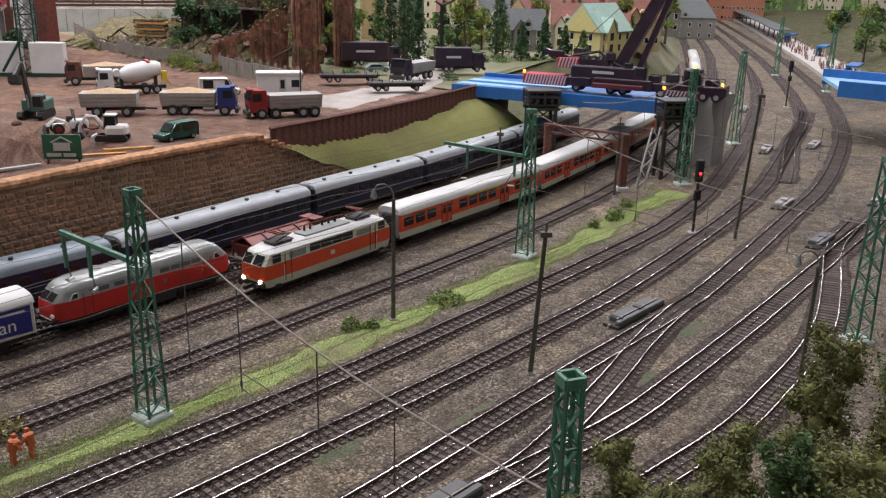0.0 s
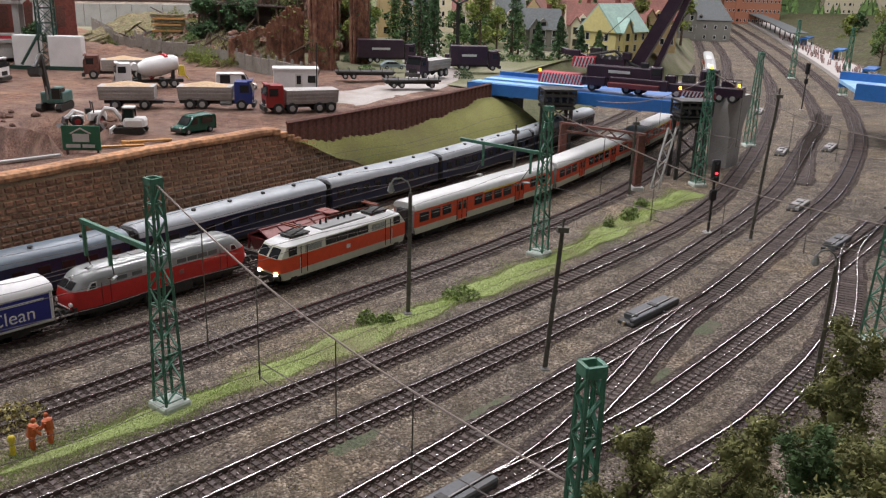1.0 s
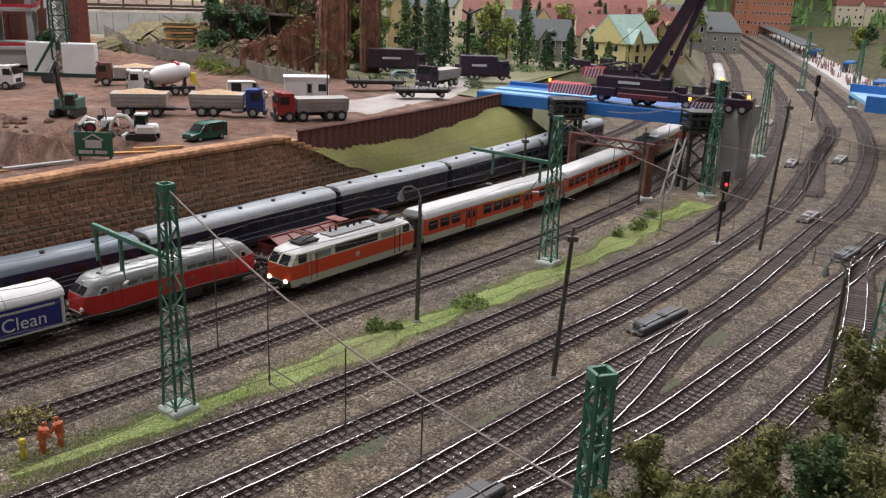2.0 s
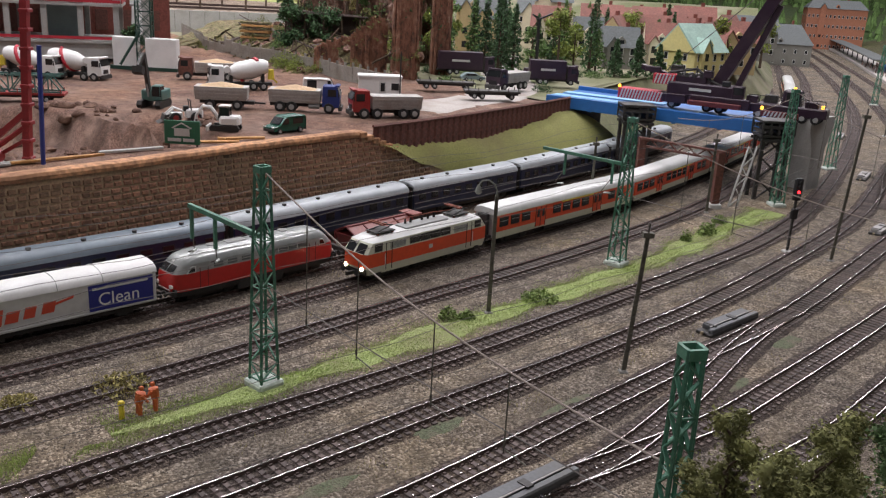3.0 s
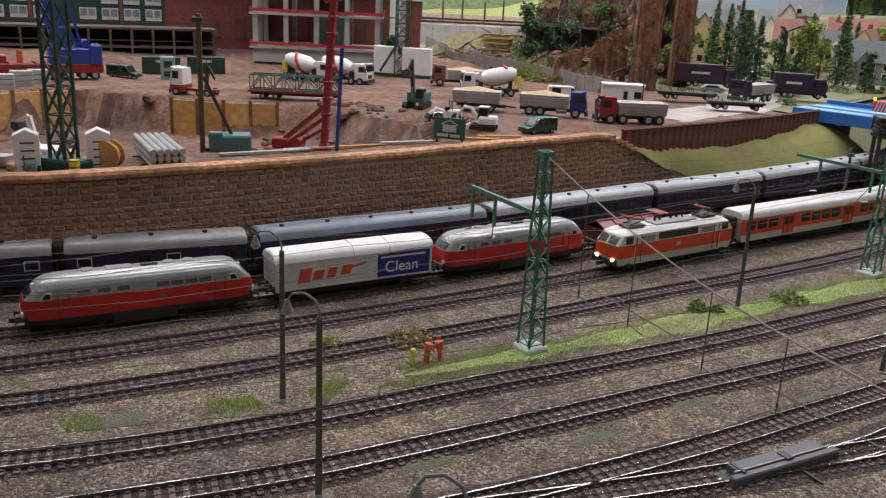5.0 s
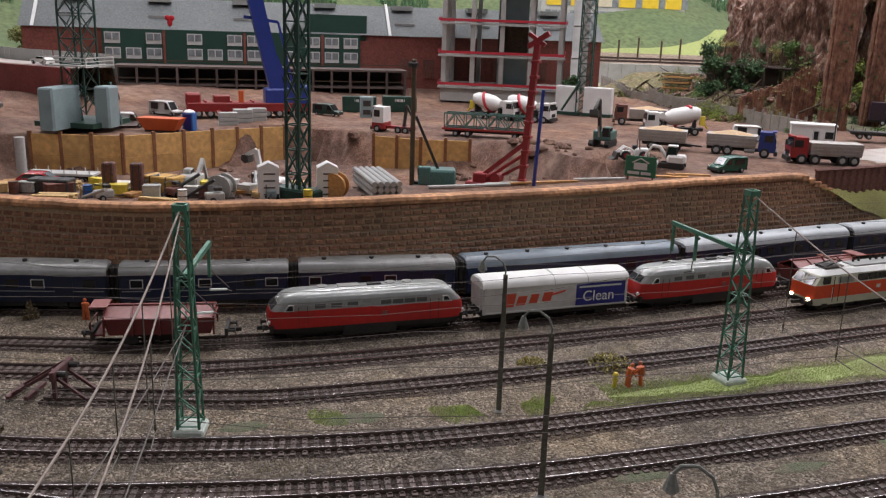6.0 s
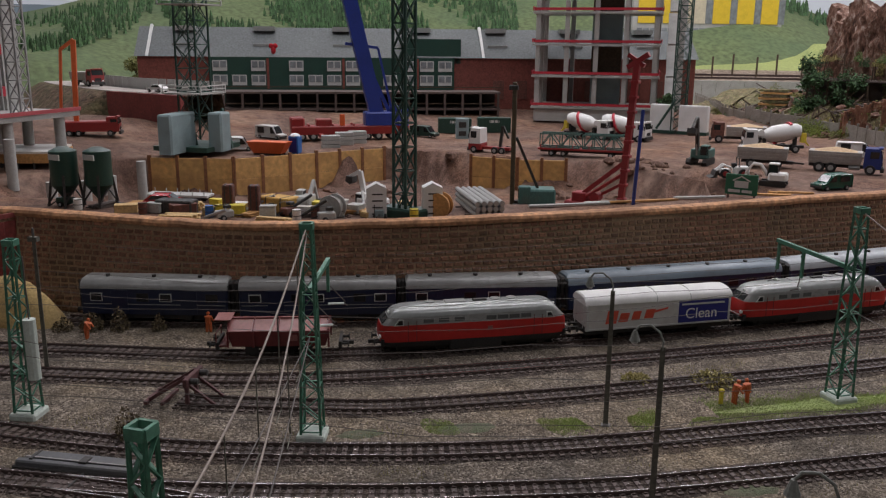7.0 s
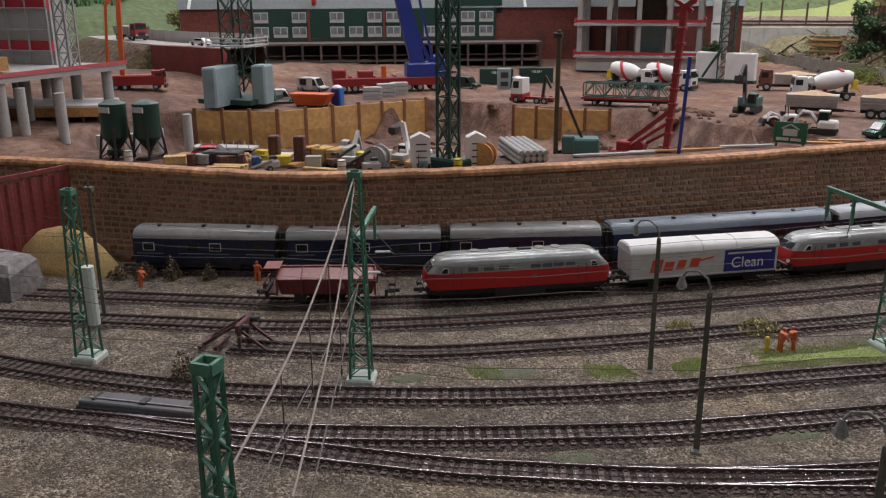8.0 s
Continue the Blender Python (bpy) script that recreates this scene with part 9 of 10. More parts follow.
for x, y, rot, ln, dp, wh, rh, wm, rm, st, by, lab in (
        (-70, 226, 20, 9, 9, 11, 5, HOUSE_OCHRE, ROOF_SLATE, 3, 3, "tall ochre corner house with a slate roof"),
        (-50, 236, 10, 10, 8, 14, 4, HOUSE_CREAM, ROOF_SLATE, 4, 4, "tall cream apartment house behind conifers"),
        (-38, 246, 10, 11, 9, 9, 5, HOUSE_CREAM, ROOF_TILE, 3, 4, "cream house with a red tiled roof"),
        (-24, 252, 5, 12, 9, 9, 5, HOUSE_CREAM, ROOF_TILE, 3, 4, "cream house with a broad red roof"),
        (-28, 208, 15, 8, 7, 5.0, 4.6, HOUSE_GREY, ROOF_SLATE, 2, 3, "grey cottage with a steep slate roof"),
        (-19, 214, 10, 7, 7, 6, 5, HOUSE_CREAM, ROOF_TILE, 2, 3, "small cream house with a tiled gable"),
        (-11, 204, 60, 13, 10, 5.5, 6, HOUSE_YELLOW, ROOF_COPPER, 2, 4, "yellow villa with a green copper roof"),
        (-2, 232, 20, 10, 8, 7, 5, HOUSE_OCHRE, ROOF_TILE, 2, 4, "ochre house with a brown tiled roof"),
        (-14, 236, 10, 9, 8, 7, 5, HOUSE_GREY, ROOF_TILE, 2, 3, "grey house with a red gable roof"),
        (-84, 232, 20, 9, 8, 9, 5, HOUSE_CREAM, ROOF_SLATE, 3, 3, "cream house behind the rocks"),
        (-38, 222, 15, 7, 7, 6, 5, HOUSE_CREAM, ROOF_SLATE, 2, 2, "narrow cream house between trees")):
    house(x, y, 8.4, rot, ln, dp, wh, rh, wm, rm, lab, st, by)
for x, y, rot, ln, dp, wh, rh, wm, rm, st, by, lab in (
        (-62, 214, 15, 8, 8, 9, 5.5, HOUSE_OCHRE, ROOF_SLATE, 3, 3, "narrow ochre house with a steep hipped roof"), (-47, 218, 10, 9, 8, 8, 5, HOUSE_CREAM, ROOF_TILE, 2, 3, "cream house with a red roof among conifers"),
        (-31, 226, 80, 9, 8, 6, 5.5, HOUSE_OCHRE, ROOF_TILE, 2, 3, "ochre gabled house with a red roof"), (-8, 220, 75, 9, 8, 6, 5.5, HOUSE_YELLOW, ROOF_TILE, 2, 3, "yellow gabled house with a pink tiled roof"),
        (-22, 236, 12, 10, 8, 7, 5, HOUSE_CREAM, ROOF_TILE, 2, 4, "cream house with a long tiled roof"), (-4, 248, 70, 10, 8, 7, 6, HOUSE_CREAM, ROOF_TILE, 2, 3, "cream house with a steep tiled gable"),
        (-32, 268, 10, 14, 9, 8, 5, HOUSE_OCHRE, ROOF_TILE, 2, 5, "broad ochre house at the town's upper edge"), (-58, 258, 10, 13, 9, 10, 5, HOUSE_CREAM, ROOF_SLATE, 3, 5, "cream town house at the upper edge"),
        (4, 280, 15, 12, 9, 7, 5, HOUSE_GREY, ROOF_SLATE, 2, 4, "grey house with a slate roof near the station"), (-14, 276, 12, 12, 9, 8, 6, HOUSE_CREAM, ROOF_TILE, 2, 4, "cream house with a wide pink roof")):
    house(x, y, 8.6 + 14 * step01((math.hypot(x, y) - 265) / 110), rot, ln, dp, wh, rh, wm, rm, lab, st, by)
EDGE = Line(TOWN_EDGE)
for i in range(34):
    ex, ey, _ = EDGE.at(random.uniform(38, 150))
    x, y = ex - random.uniform(5, 48), ey + random.uniform(-4, 10)
    z = 8.5 + 14 * step01((math.hypot(x, y) - 265) / 110)
    if i % 3:
        conifer(x, y, z, random.uniform(9, 16), random.uniform(2.0, 3.2), random.choice((LEAF_DARK, LEAF_DARK, LEAF_MID)), "dark green model conifer between the town houses", 800, 0.55)
    else:
        broadleaf(x, y, z, random.uniform(6, 10), random.uniform(2, 3.2), random.choice((LEAF_LIGHT, LEAF_MID, LEAF_OLIVE)), "leafy model tree between the town houses", 900, 0.5, 11, 0.3)
for i in range(40):
    ex, ey, _ = EDGE.at(random.uniform(8, 130))
    x, y = ex - random.uniform(1, 40), ey
    shrub(x, y, random.uniform(0.8, 2.0), random.uniform(0.8, 2.0), random.choice((LEAF_OLIVE, LEAF_MID, LEAF_DARK)), "rounded garden shrub in the model town", "shrub", 8.5)
for i in range(26):
    x, y = random.uniform(74, 128), random.uniform(300, 470)
    if i % 2:
        broadleaf(x, y, 3, random.uniform(5, 14), random.uniform(3, 5), random.choice((LEAF_LIGHT, LEAF_MID, LEAF_OLIVE, LEAF_DARK)), "leafy model tree on the bank by the station", 700, 0.9, 11, 0.2)
    else:
        shrub(x, y, random.uniform(2, 4), random.uniform(2, 4), random.choice((LEAF_OLIVE, LEAF_LIGHT, WEED)), "wild bush on the bank by the station", "shrub", 3)
house(18, 402, 0, 5, 26, 16, 9, 8, HOUSE_GREY, ROOF_SLATE, "grey station building with a big slate roof", 2, 6, 5.0)
house(58, 585, 0, 5, 34, 16, 24, 5, BRICK_PALE, ROOF_SLATE, "long orange brick station hall with many windows", 4, 14, 4.0)
house(140, 640, 6, 0, 60, 16, 14, 5, HOUSE_CREAM, ROOF_TILE, "pale town houses beyond the station road", 3, 12, 2.0)
house(120, 420, 6, -10, 20, 12, 9, 6, BRICK, ROOF_TILE, "dark brick house beyond the station", 2, 5)

PANE_GREY = paint("grey_window_pane", (0.22, 0.24, 0.25), 0.2, vary=0.3, fine=0.6, bump=0)
# the row of brick houses behind the site, with a dark green timber front
row = thing("row_house", -150.5, 104.0, 10.5, 54.5, "long brick terrace with grey roof and dark green timber front", "house")
L = 122
part("wall_shell", Geo().box(0, 6, -1, L, 13, 12.5), BRICK, row, "dark red brick walls")
part("roof", Geo().prism([(-0.9, 11.2), (14.0, 11.2), (6.5, 17.4)], -L / 2 - 0.6, L / 2 + 0.6), ROOF_SLATE, row).matrix_basis = Matrix.Rotation(radians(90), 4, "Z")
front = part("timber_front", Geo().box(-20, -0.9, 1.6, 52, 0.8, 9.6), DARK_GREEN, row, "dark green timber front")
for k in range(13):
    for z in (5.3, 8.3):
        if k % 5 == 3 or (z > 8 and k % 4 == 1):
            continue
        w = part("window", Geo().box(-44 + k * 4.0, -1.35, z, 3.0, 0.2, 2.2), FRAME, front)
        for o in (-0.72, 0.72):
            part("pane", Geo().box(-44 + k * 4.0 + o, -1.46, z + 0.7, 1.2, 0.12, 1.3), PANE_GREY, w)
    if k % 4 == 2:
        part("timber_panel", Geo().box(-44 + k * 4.0 + 2.0, -1.4, 4.6, 0.5, 0.3, 6.4), BRICK, front)
for z in (4.0, 0.6, -2.6):
    part("porch_deck", Geo().box(-14, -5.0, z, 58, 8.2, 0.4), SLEEPER, row, "dark timber porch deck")
    part("porch_rail", Geo().box(-14, -9.1, z + 1.3, 58, 0.16, 0.16), BARK, row)
for k in range(16):
    part("porch_post", Geo().box(-42.5 + k * 3.8, -9.1, -4.0, 0.45, 0.45, 8.4), SLEEPER, row)
# black sheet added behind the porch posts, standing in for the shade there
part("porch_shade_sheet", Geo().box(-14, -1.5, -4.5, 58, 0.6, 8.7), UNDER, row)
for k in range(9):
    part("brick_window", Geo().box(16 + k * 5.2, -0.55, 2.4, 2.4, 0.2, 4.0), RUST_STEEL, row)
for u in (-L / 2 + 2, 12.5, 40):
    part("fire_wall", Geo().prism([(-1.0, 11.3), (14.1, 11.3), (6.5, 17.9)], -u - 0.3, -u + 0.3), FRAME, row).matrix_basis = Matrix.Rotation(radians(90), 4, "Z")
for k in range(7):
    part("roof_light", Geo().box(-52 + k * 17, 2.4, 13.4, 4.4, 1.6, 0.5), BAND_GREY, row)
    part("ridge_vent", Geo().box(-52 + k * 17, 5.4, 16.6, 4.6, 2.0, 1.0), BAND_GREY, row)
part("tall_dormer", Geo().box(1, 1.5, 10, 13, 4, 5.2), DARK_GREEN, row)
tagged(part("heart_sign", Geo().ball(-32.8, -0.4, 12.6, 0.55, 0.25, 0.8, 10, 6).ball(-33.2, -0.4, 13.5, 0.55, 0.25, 0.55, 10, 6).ball(-32.4, -0.4, 13.5, 0.55, 0.25, 0.55, 10, 6), CAR_RED), "red heart-shaped sign on the roof", "sign").matrix_basis = row.matrix_basis

# the concrete frame of a tall building under construction
tower = thing("unfinished_tower", -121, 126, 12.4, 35, "grey concrete tower frame with red edge barriers under construction", "building frame")
tower.matrix_basis = tower.matrix_basis @ Matrix.Diagonal((1.22, 1.0, 1.0, 1.0))
part("footing", Geo().bevel_box(0, 0, -3.0, 20, 15, 2.6, 0.2), CONCRETE, tower)
for k in range(6):
    z = k * 6.3
    part("floor_slab", Geo().bevel_box(0, 0, z - 0.4, 21, 16, 0.45, 0.1), CONCRETE, tower)
    if k == 5:
        break
    for i in range(5):
        for j in (-1, 1):
            part("column", Geo().box(-9.6 + i * 4.8, j * 7.2, z, 0.75, 0.9, 6.0), CONCRETE, tower)
    for j in (-1, 1):
        part("side_column", Geo().box(j * 9.8, 0, z, 1.0, 1.0, 6.0), CONCRETE, tower)
    part("core", Geo().box(1.5, 1.0, z, 5, 5, 5.8), BARK if k % 2 else SLATE_GREEN, tower)
    part("barrier", Geo().box(0, -8.0, z + 0.25, 20.6, 0.12, 0.5), STRIPE_RED, tower, "red safety barrier")
    part("barrier", Geo().box(-10.5, 0, z + 0.25, 0.12, 15.6, 0.75).box(10.5, 0, z + 0.25, 0.12, 15.6, 0.75), STRIPE_RED, tower, "red safety barrier")
    part("stair", Geo().bar((12.5, -6, z), (12.5, 4, z + 6.2), 2.0, 0.4), CONCRETE, tower)
for j in (-7, 5):
    part("stair_column", Geo().box(13.6, j, 0, 0.9, 0.9, 34), CONCRETE, tower)

# the low concrete frame with round columns at the yard's other end
low = thing("unfinished_hall", -131, 6, 9.6, 30, "low concrete frame on round columns with red edge boards", "building frame")
part("deck", Geo().bevel_box(-4, 0, 5.4, 30, 22, 0.7, 0.1), CONCRETE, low)
EDGE_PINK = paint("edge_pink", (0.5, 0.1, 0.11), 0.6, vary=0.15)
part("edge_board", Geo().box(-4, -11.1, 6.1, 30, 0.15, 0.4), EDGE_PINK, low, "pinkish red edge board")
part("edge_board", Geo().box(11.1, 0, 6.1, 0.15, 22, 0.5), EDGE_PINK, low, "pinkish red edge board")
part("deck_net", Geo().box(-4, -9.6, 6.3, 29, 0.1, 0.35), EDGE_PINK, low, "pink safety net")
for i in range(8):
    part("scaffold_tube", Geo().cyl((-22 + i * 3.6, 5.6, 6.2), (-22 + i * 3.6, 5.6, 27), 0.14, 6), RIM_GREY, low)
for k in range(7):
    part("scaffold_rail", Geo().cyl((-22, 5.5, 8 + k * 2.8), (3.2, 5.5, 8 + k * 2.8), 0.12, 6), RIM_GREY, low)
for i, (bx, m) in enumerate(((-9, BIN_ORANGE), (-5, DARK_STEEL), (-2.5, DARK_STEEL), (2, HAY), (5, PLANK))):
    part("deck_load", Geo().bevel_box(bx, -5 - i % 2 * 2, 6.3, 1.8, 1.6, 1.2 + 0.5 * (i % 3), 0.1), m, low)
for i in range(6):
    for j in range(3):
        part("column", Geo().cyl((-17 + i * 5.4, -10 + j * 9, -1), (-17 + i * 5.4, -10 + j * 9, 5.4), 0.7, 12), CONCRETE, low)
part("rear_wall", Geo().box(-10, 8, 6, 26, 3, 22), CONCRETE, low)
for k in range(4):
    part("upper_edge", Geo().box(-10, 6.3, 8 + k * 5.5, 26, 0.5, 1.3), STRIPE_RED, low)
slab = thing("fresh_slab", 0, 0, 0, 0, "freshly cast pale concrete slab with orange formwork edge", "slab")
FW = [(-131.5, 1.5), (-121.8, 14.8), (-128.5, 20.0), (-138.0, 6.5)]
part("top", Geo().slab(FW, 10.7, 11.0), PLASTIC_WHITE, slab)
for i, (p0, p1) in enumerate(zip(FW, FW[1:] + FW[:1])):
    part("formwork", Geo().bar((*p0, 10.1), (*p1, 10.1), 0.25, 1.2), PLANK, slab, "orange formwork boards")
for i in range(9):
    u = i / 8
    part("prop", Geo().cyl((-131.2 + 9.4 * u, 1.9 + 12.9 * u, 7.5), (-131.2 + 9.4 * u, 1.9 + 12.9 * u, 9.6), 0.16, 6), DARK_STEEL, slab)
lattice_tower(-123.8, 12.6, 15.5, 34, 1.7, RIM_GREY, "pale lattice hoist tower beside the concrete frame", 30, "hoist_tower")
for i, (x, y, h) in enumerate(((-117.6, 4.6, 5.6), (-114.6, 8.2, 5.6), (-110.4, 11.2, 5.2), (-113.4, 16.2, 4.6), (-118.8, 25.6, 5.6), (-121, 21, 4.6), (-116.5, 20.6, 4.4))):
    p = part("concrete_column", Geo().cyl((0, 0, -0.5), (0, 0, h), 0.62, 14), CONCRETE)
    p.matrix_basis = at(x, y, yard_z(x, y))
    tagged(p, "free-standing round concrete column on the site", "column", "concrete columns")
pump = vehicle("concrete_pump", -146, 29, 60, "orange-red concrete pump lorry with a folded arm", "concrete pump")
part("carrier", Geo().bevel_box(0, 0, 0.8, 9, 2.6, 1.6, 0.2), TRUCK_RED, pump)
wheels(pump, (-3, -1.6, 3.2), 1.15, 0.52)
part("arm", Geo().bar((-2, 0, 2), (-1.4, 0, 15), 0.7), BIN_ORANGE, pump)
part("arm_tip", Geo().bar((-1.4, 0, 15), (-3.4, 0, 13.5), 0.5).bar((-3.4, 0, 13.5), (-4.2, 0, 3.0), 0.4), BIN_ORANGE, pump)
cab(pump, 3.6, TRUCK_RED)
# the upper road on its bank, held by a dark red wall
UPPER = Line([(-214, 43), (-199, 41), (-174, 41), (-162, 43.6), (-148, 47)])
rows = []
for i in range(31):
    u = UPPER.length * i / 30
    flat = 1 - 0.97 * step01((u - UPPER.near(-174, 41)) / 8)
    rows.append([(*UPPER.at(u, o * (flat if o < 0 else 1))[:2], z + (0.25 * noise.noise(Vector((u * 0.2, o, 3))) if o < 0 else 0)) for o, z in ((-9.0, 9.5), (-5.5, 11.6), (-2.5, 14.0), (-0.4, 15.4), (0.0, 15.5), (3.5, 15.6), (7.5, 15.6), (9.0, 9.0))])
tagged(part("upper_bank", Geo().loft(rows, closed=False), SCRUB_BANK, sharp=60), "brown earth bank below the upper road", "slope", kind="structure")
rows = [[(*UPPER.at(UPPER.length * i / 30, o)[:2], 15.66) for o in (0.6, 7.0)] for i in range(31)]
tagged(part("upper_road", Geo().loft(rows, closed=False), ASPHALT), "grey road above the building site", "road", kind="structure")
red_wall = part("terrace_wall", Geo().bar((-168.5, 40.9, 12.0), (-148.0, 45.8, 12.0), 0.8, 7.4), RED_SHEET)
tagged(red_wall, "dark red retaining wall below the upper road", "wall", kind="structure")
rail = thing("guard_fence", 0, 0, 0, 0, "grey fence along the upper road", "fence")
for i in range(30):
    x, y, h = UPPER.at(UPPER.length * (i + 0.5) / 30, 8.0)
    part("panel", Geo().box(x, y, 15.4, UPPER.length / 30 - 0.2, 0.15, 2.4, h), CONCRETE, rail)
car(-160.5, 47.0, 195, WHITE, "white saloon car on the upper road", 15.68)
tipper(-190, 44.5, 8, TRUCK_RED, "dark red lorry on the upper road", 3, load=False, z=15.68)
for x, y, r, lab in ((-104, 12, 30, "white site van by the columns"), (-126, 44, 60, "white low van behind the ballast slabs")):
    van(x, y, r, WHITE, lab, 5.2, 2.2, 2.0)
flatbed(-116, 29.5, 40, FRAME, "pale flatbed lorry loaded with formwork", 9)

# ---- bridge, piers and the big crane ----
BRIDGE_BLUE = paint("bridge_blue", (0.025, 0.145, 0.42), 0.45, vary=0.1, fine=1.5, coarse=0.2, dirt=(0.03, 0.11, 0.35), dirt_amount=0.5)
BRIDGE_PALE = paint("bridge_pale_blue", (0.25, 0.5, 0.75), 0.45, vary=0.1, dirt=(0.15, 0.35, 0.6))
# near-black, so that the shadow below the deck is in the colour
ABUTMENT_SHADE = paint("abutment_shade_dark", (0.05, 0.045, 0.04), 0.9, vary=0.3, fine=3)
br = thing("bridge", 0, 0, 0, 0, "blue steel bridge deck still under construction over the tracks", "bridge")
part("near_girder", Geo().slab([(-29.6, 128.4), (3.0, 119.2), (3.2, 120.0), (-29.4, 129.2)], 8.0, 9.7), BRIDGE_BLUE, br)
part("deck", Geo().slab([(-29.4, 129.2), (3.2, 120.0), (7.0, 133), (-27, 143.5)], 8.6, 9.3), BRIDGE_BLUE, br)
part("far_girder", Geo().slab([(-27, 143.5), (7, 133), (7.2, 133.8), (-26.8, 144.3)], 7.6, 9.9), BRIDGE_BLUE, br)
part("walkway", Geo().slab([(-29.5, 131.5), (-14, 127.2), (-13.4, 129.4), (-28.8, 133.8)], 9.34, 9.5), BRIDGE_PALE, br, "pale blue walkway plates")
part("walkway", Geo().slab([(-28.3, 136), (-12, 131.4), (-11.4, 133.6), (-27.6, 138.4)], 9.34, 9.5), BRIDGE_PALE, br)
for i in range(6):
    u = i / 5
    part("cross_beam", Geo().bar((-29 + 32 * u, 129 - 9 * u, 8.2), (-26.8 + 33 * u, 143.4 - 10 * u, 8.2), 0.6, 0.9), BRIDGE_BLUE, br)
br2 = thing("bridge", 0, 0, 0, 0, "blue steel bridge section waiting on the far side of the tracks", "bridge")
part("near_girder", Geo().slab([(31, 151.8), (60, 136), (60.5, 137), (31.5, 152.8)], 7.6, 10.2), BRIDGE_BLUE, br2)
part("deck", Geo().slab([(31.5, 152.8), (60.5, 137), (66, 152), (32, 170)], 8.4, 9.0), BRIDGE_PALE, br2)
part("far_girder", Geo().slab([(32, 170), (66, 152), (66.4, 153), (32.4, 171)], 7.6, 10.4), BRIDGE_BLUE, br2)
for x, y in ((48, 152), (58, 147)):
    part("prop", Geo().box(x, y, -0.2, 1.6, 1.6, 8.4), CONCRETE, br2)
# added block: its dark colour paints the shadow under the deck's left end
abut_shade = thing("abutment_shade_block", -26.0, 134.5, 0, -15, "added dark abutment block standing in for the shade under the bridge end", "abutment")
part("breast_wall", Geo().bevel_box(0, 0, -0.2, 3.0, 16, 7.9, 0.1), ABUTMENT_SHADE, abut_shade)
part("shade_wing", Geo().prism([(-6, -0.2), (1.4, -0.2), (1.4, 7.6), (-6, 8.2)], -8.6, -7.6), ABUTMENT_SHADE, abut_shade)
pier = thing("bridge_pier", 9.2, 126.8, 0, 60, "grey concrete bridge pier with a widened head", "bridge pier")
part("shaft", Geo().prism([(-1.9, -0.3), (1.9, -0.3), (2.1, 5.8), (3.6, 8.6), (3.6, 10.2), (-3.6, 10.2), (-3.6, 8.6), (-2.1, 5.8)], -1.4, 1.4), CONCRETE, pier)
part("bearing", Geo().box(-2.6, 0, 10.2, 1.2, 1.2, 0.4).box(2.6, 0, 10.2, 1.2, 1.2, 0.4), DARK_STEEL, pier)


def trestle(x, y, h, w, label, legs=True):
    ob = thing("support_trestle", x, y, 0, 20, label, "trestle", "bridge trestles")
    head = part("head_box", Geo().box(0, 0, h - 2.2, w, w * 0.8, 0.3).box(0, 0, h - 0.3, w * 1.05, w * 0.85, 0.3), DARK_STEEL, ob)
    for i in range(5):
        u = -w / 2 + i * w / 4
        for v in (-w * 0.4, w * 0.4):
            part("strut", Geo().bar((u, v, h - 2), (u, v, h - 0.2), 0.22), DARK_STEEL, head)
    for k, z in enumerate((h - 2.6, h - 1.5, h - 0.85)):
        for i in range(5):
            u = -w * 0.45 + i * w * 0.225
            a, b = ((u, -w * 0.45), (u, w * 0.45)) if k % 2 else ((-w * 0.5, u * 0.85), (w * 0.5, u * 0.85))
            part("stacked_beam", Geo().bar((*a, z), (*b, z), 0.34, 0.4), DARK_STEEL, head)
    for a in (-1, 1):
        for b in (-1, 1):
            part("leg", Geo().bar((a * w * 0.4, b * w * 0.3, -0.2), (a * w * 0.4, b * w * 0.3, h - 2), 0.45), DARK_STEEL, ob)
    for k in range(3):
        z0, z1 = k * (h - 2) / 3, (k + 1) * (h - 2) / 3
        part("cross_brace", Geo().bar((-w * 0.4, -w * 0.3, z0), (w * 0.4, -w * 0.3, z1), 0.2).bar((w * 0.4, -w * 0.3, z0), (-w * 0.4, -w * 0.3, z1), 0.2), DARK_STEEL, ob)
    return ob


trestle(-15.0, 121.4, 10.4, 4.5, "dark steel trestle propping the bridge girder")
trestle(3.4, 116.2, 10.6, 4.3, "dark steel trestle under the crane end of the bridge")
leg = thing("truss_leg", 0.4, 108.8, -0.1, 25, "pale grey lattice truss leg leaning against the trestle", "truss")
for a in (-0.55, 0.55):
    part("chord", Geo().bar((a - 1.0, 0, 0), (a + 1.6, 2.0, 7.6), 0.22), CONCRETE, leg)
for k in range(6):
    u0, u1, s = k / 6, (k + 1) / 6, (-1) ** k
    part("lacing", Geo().bar((-1.0 + 2.6 * u0 - 0.55 * s, 2 * u0, 7.6 * u0), (-1.0 + 2.6 * u1 + 0.55 * s, 2 * u1, 7.6 * u1), 0.14), CONCRETE, leg)
portal = thing("rust_portal", 0, 0, 0, 0, "rusty red steel portal frame across the tracks", "portal frame")
for x, y in ((-12.9, 111), (-2.8, 106.4)):
    part("column", Geo().box(x, y, -0.1, 0.9, 0.9, 7.2, 20), RUST_STEEL, portal)
    part("foot", Geo().bevel_box(x, y, -0.2, 1.5, 1.5, 0.8, 0.1, 20), FRAME, portal)
part("crossbeam", Geo().bar((-13.4, 111.2, 7.2), (-2.3, 106.2, 7.2), 0.5, 0.25).bar((-13.4, 111.2, 6.2), (-2.3, 106.2, 6.2), 0.4, 0.25), RUST_STEEL, portal)
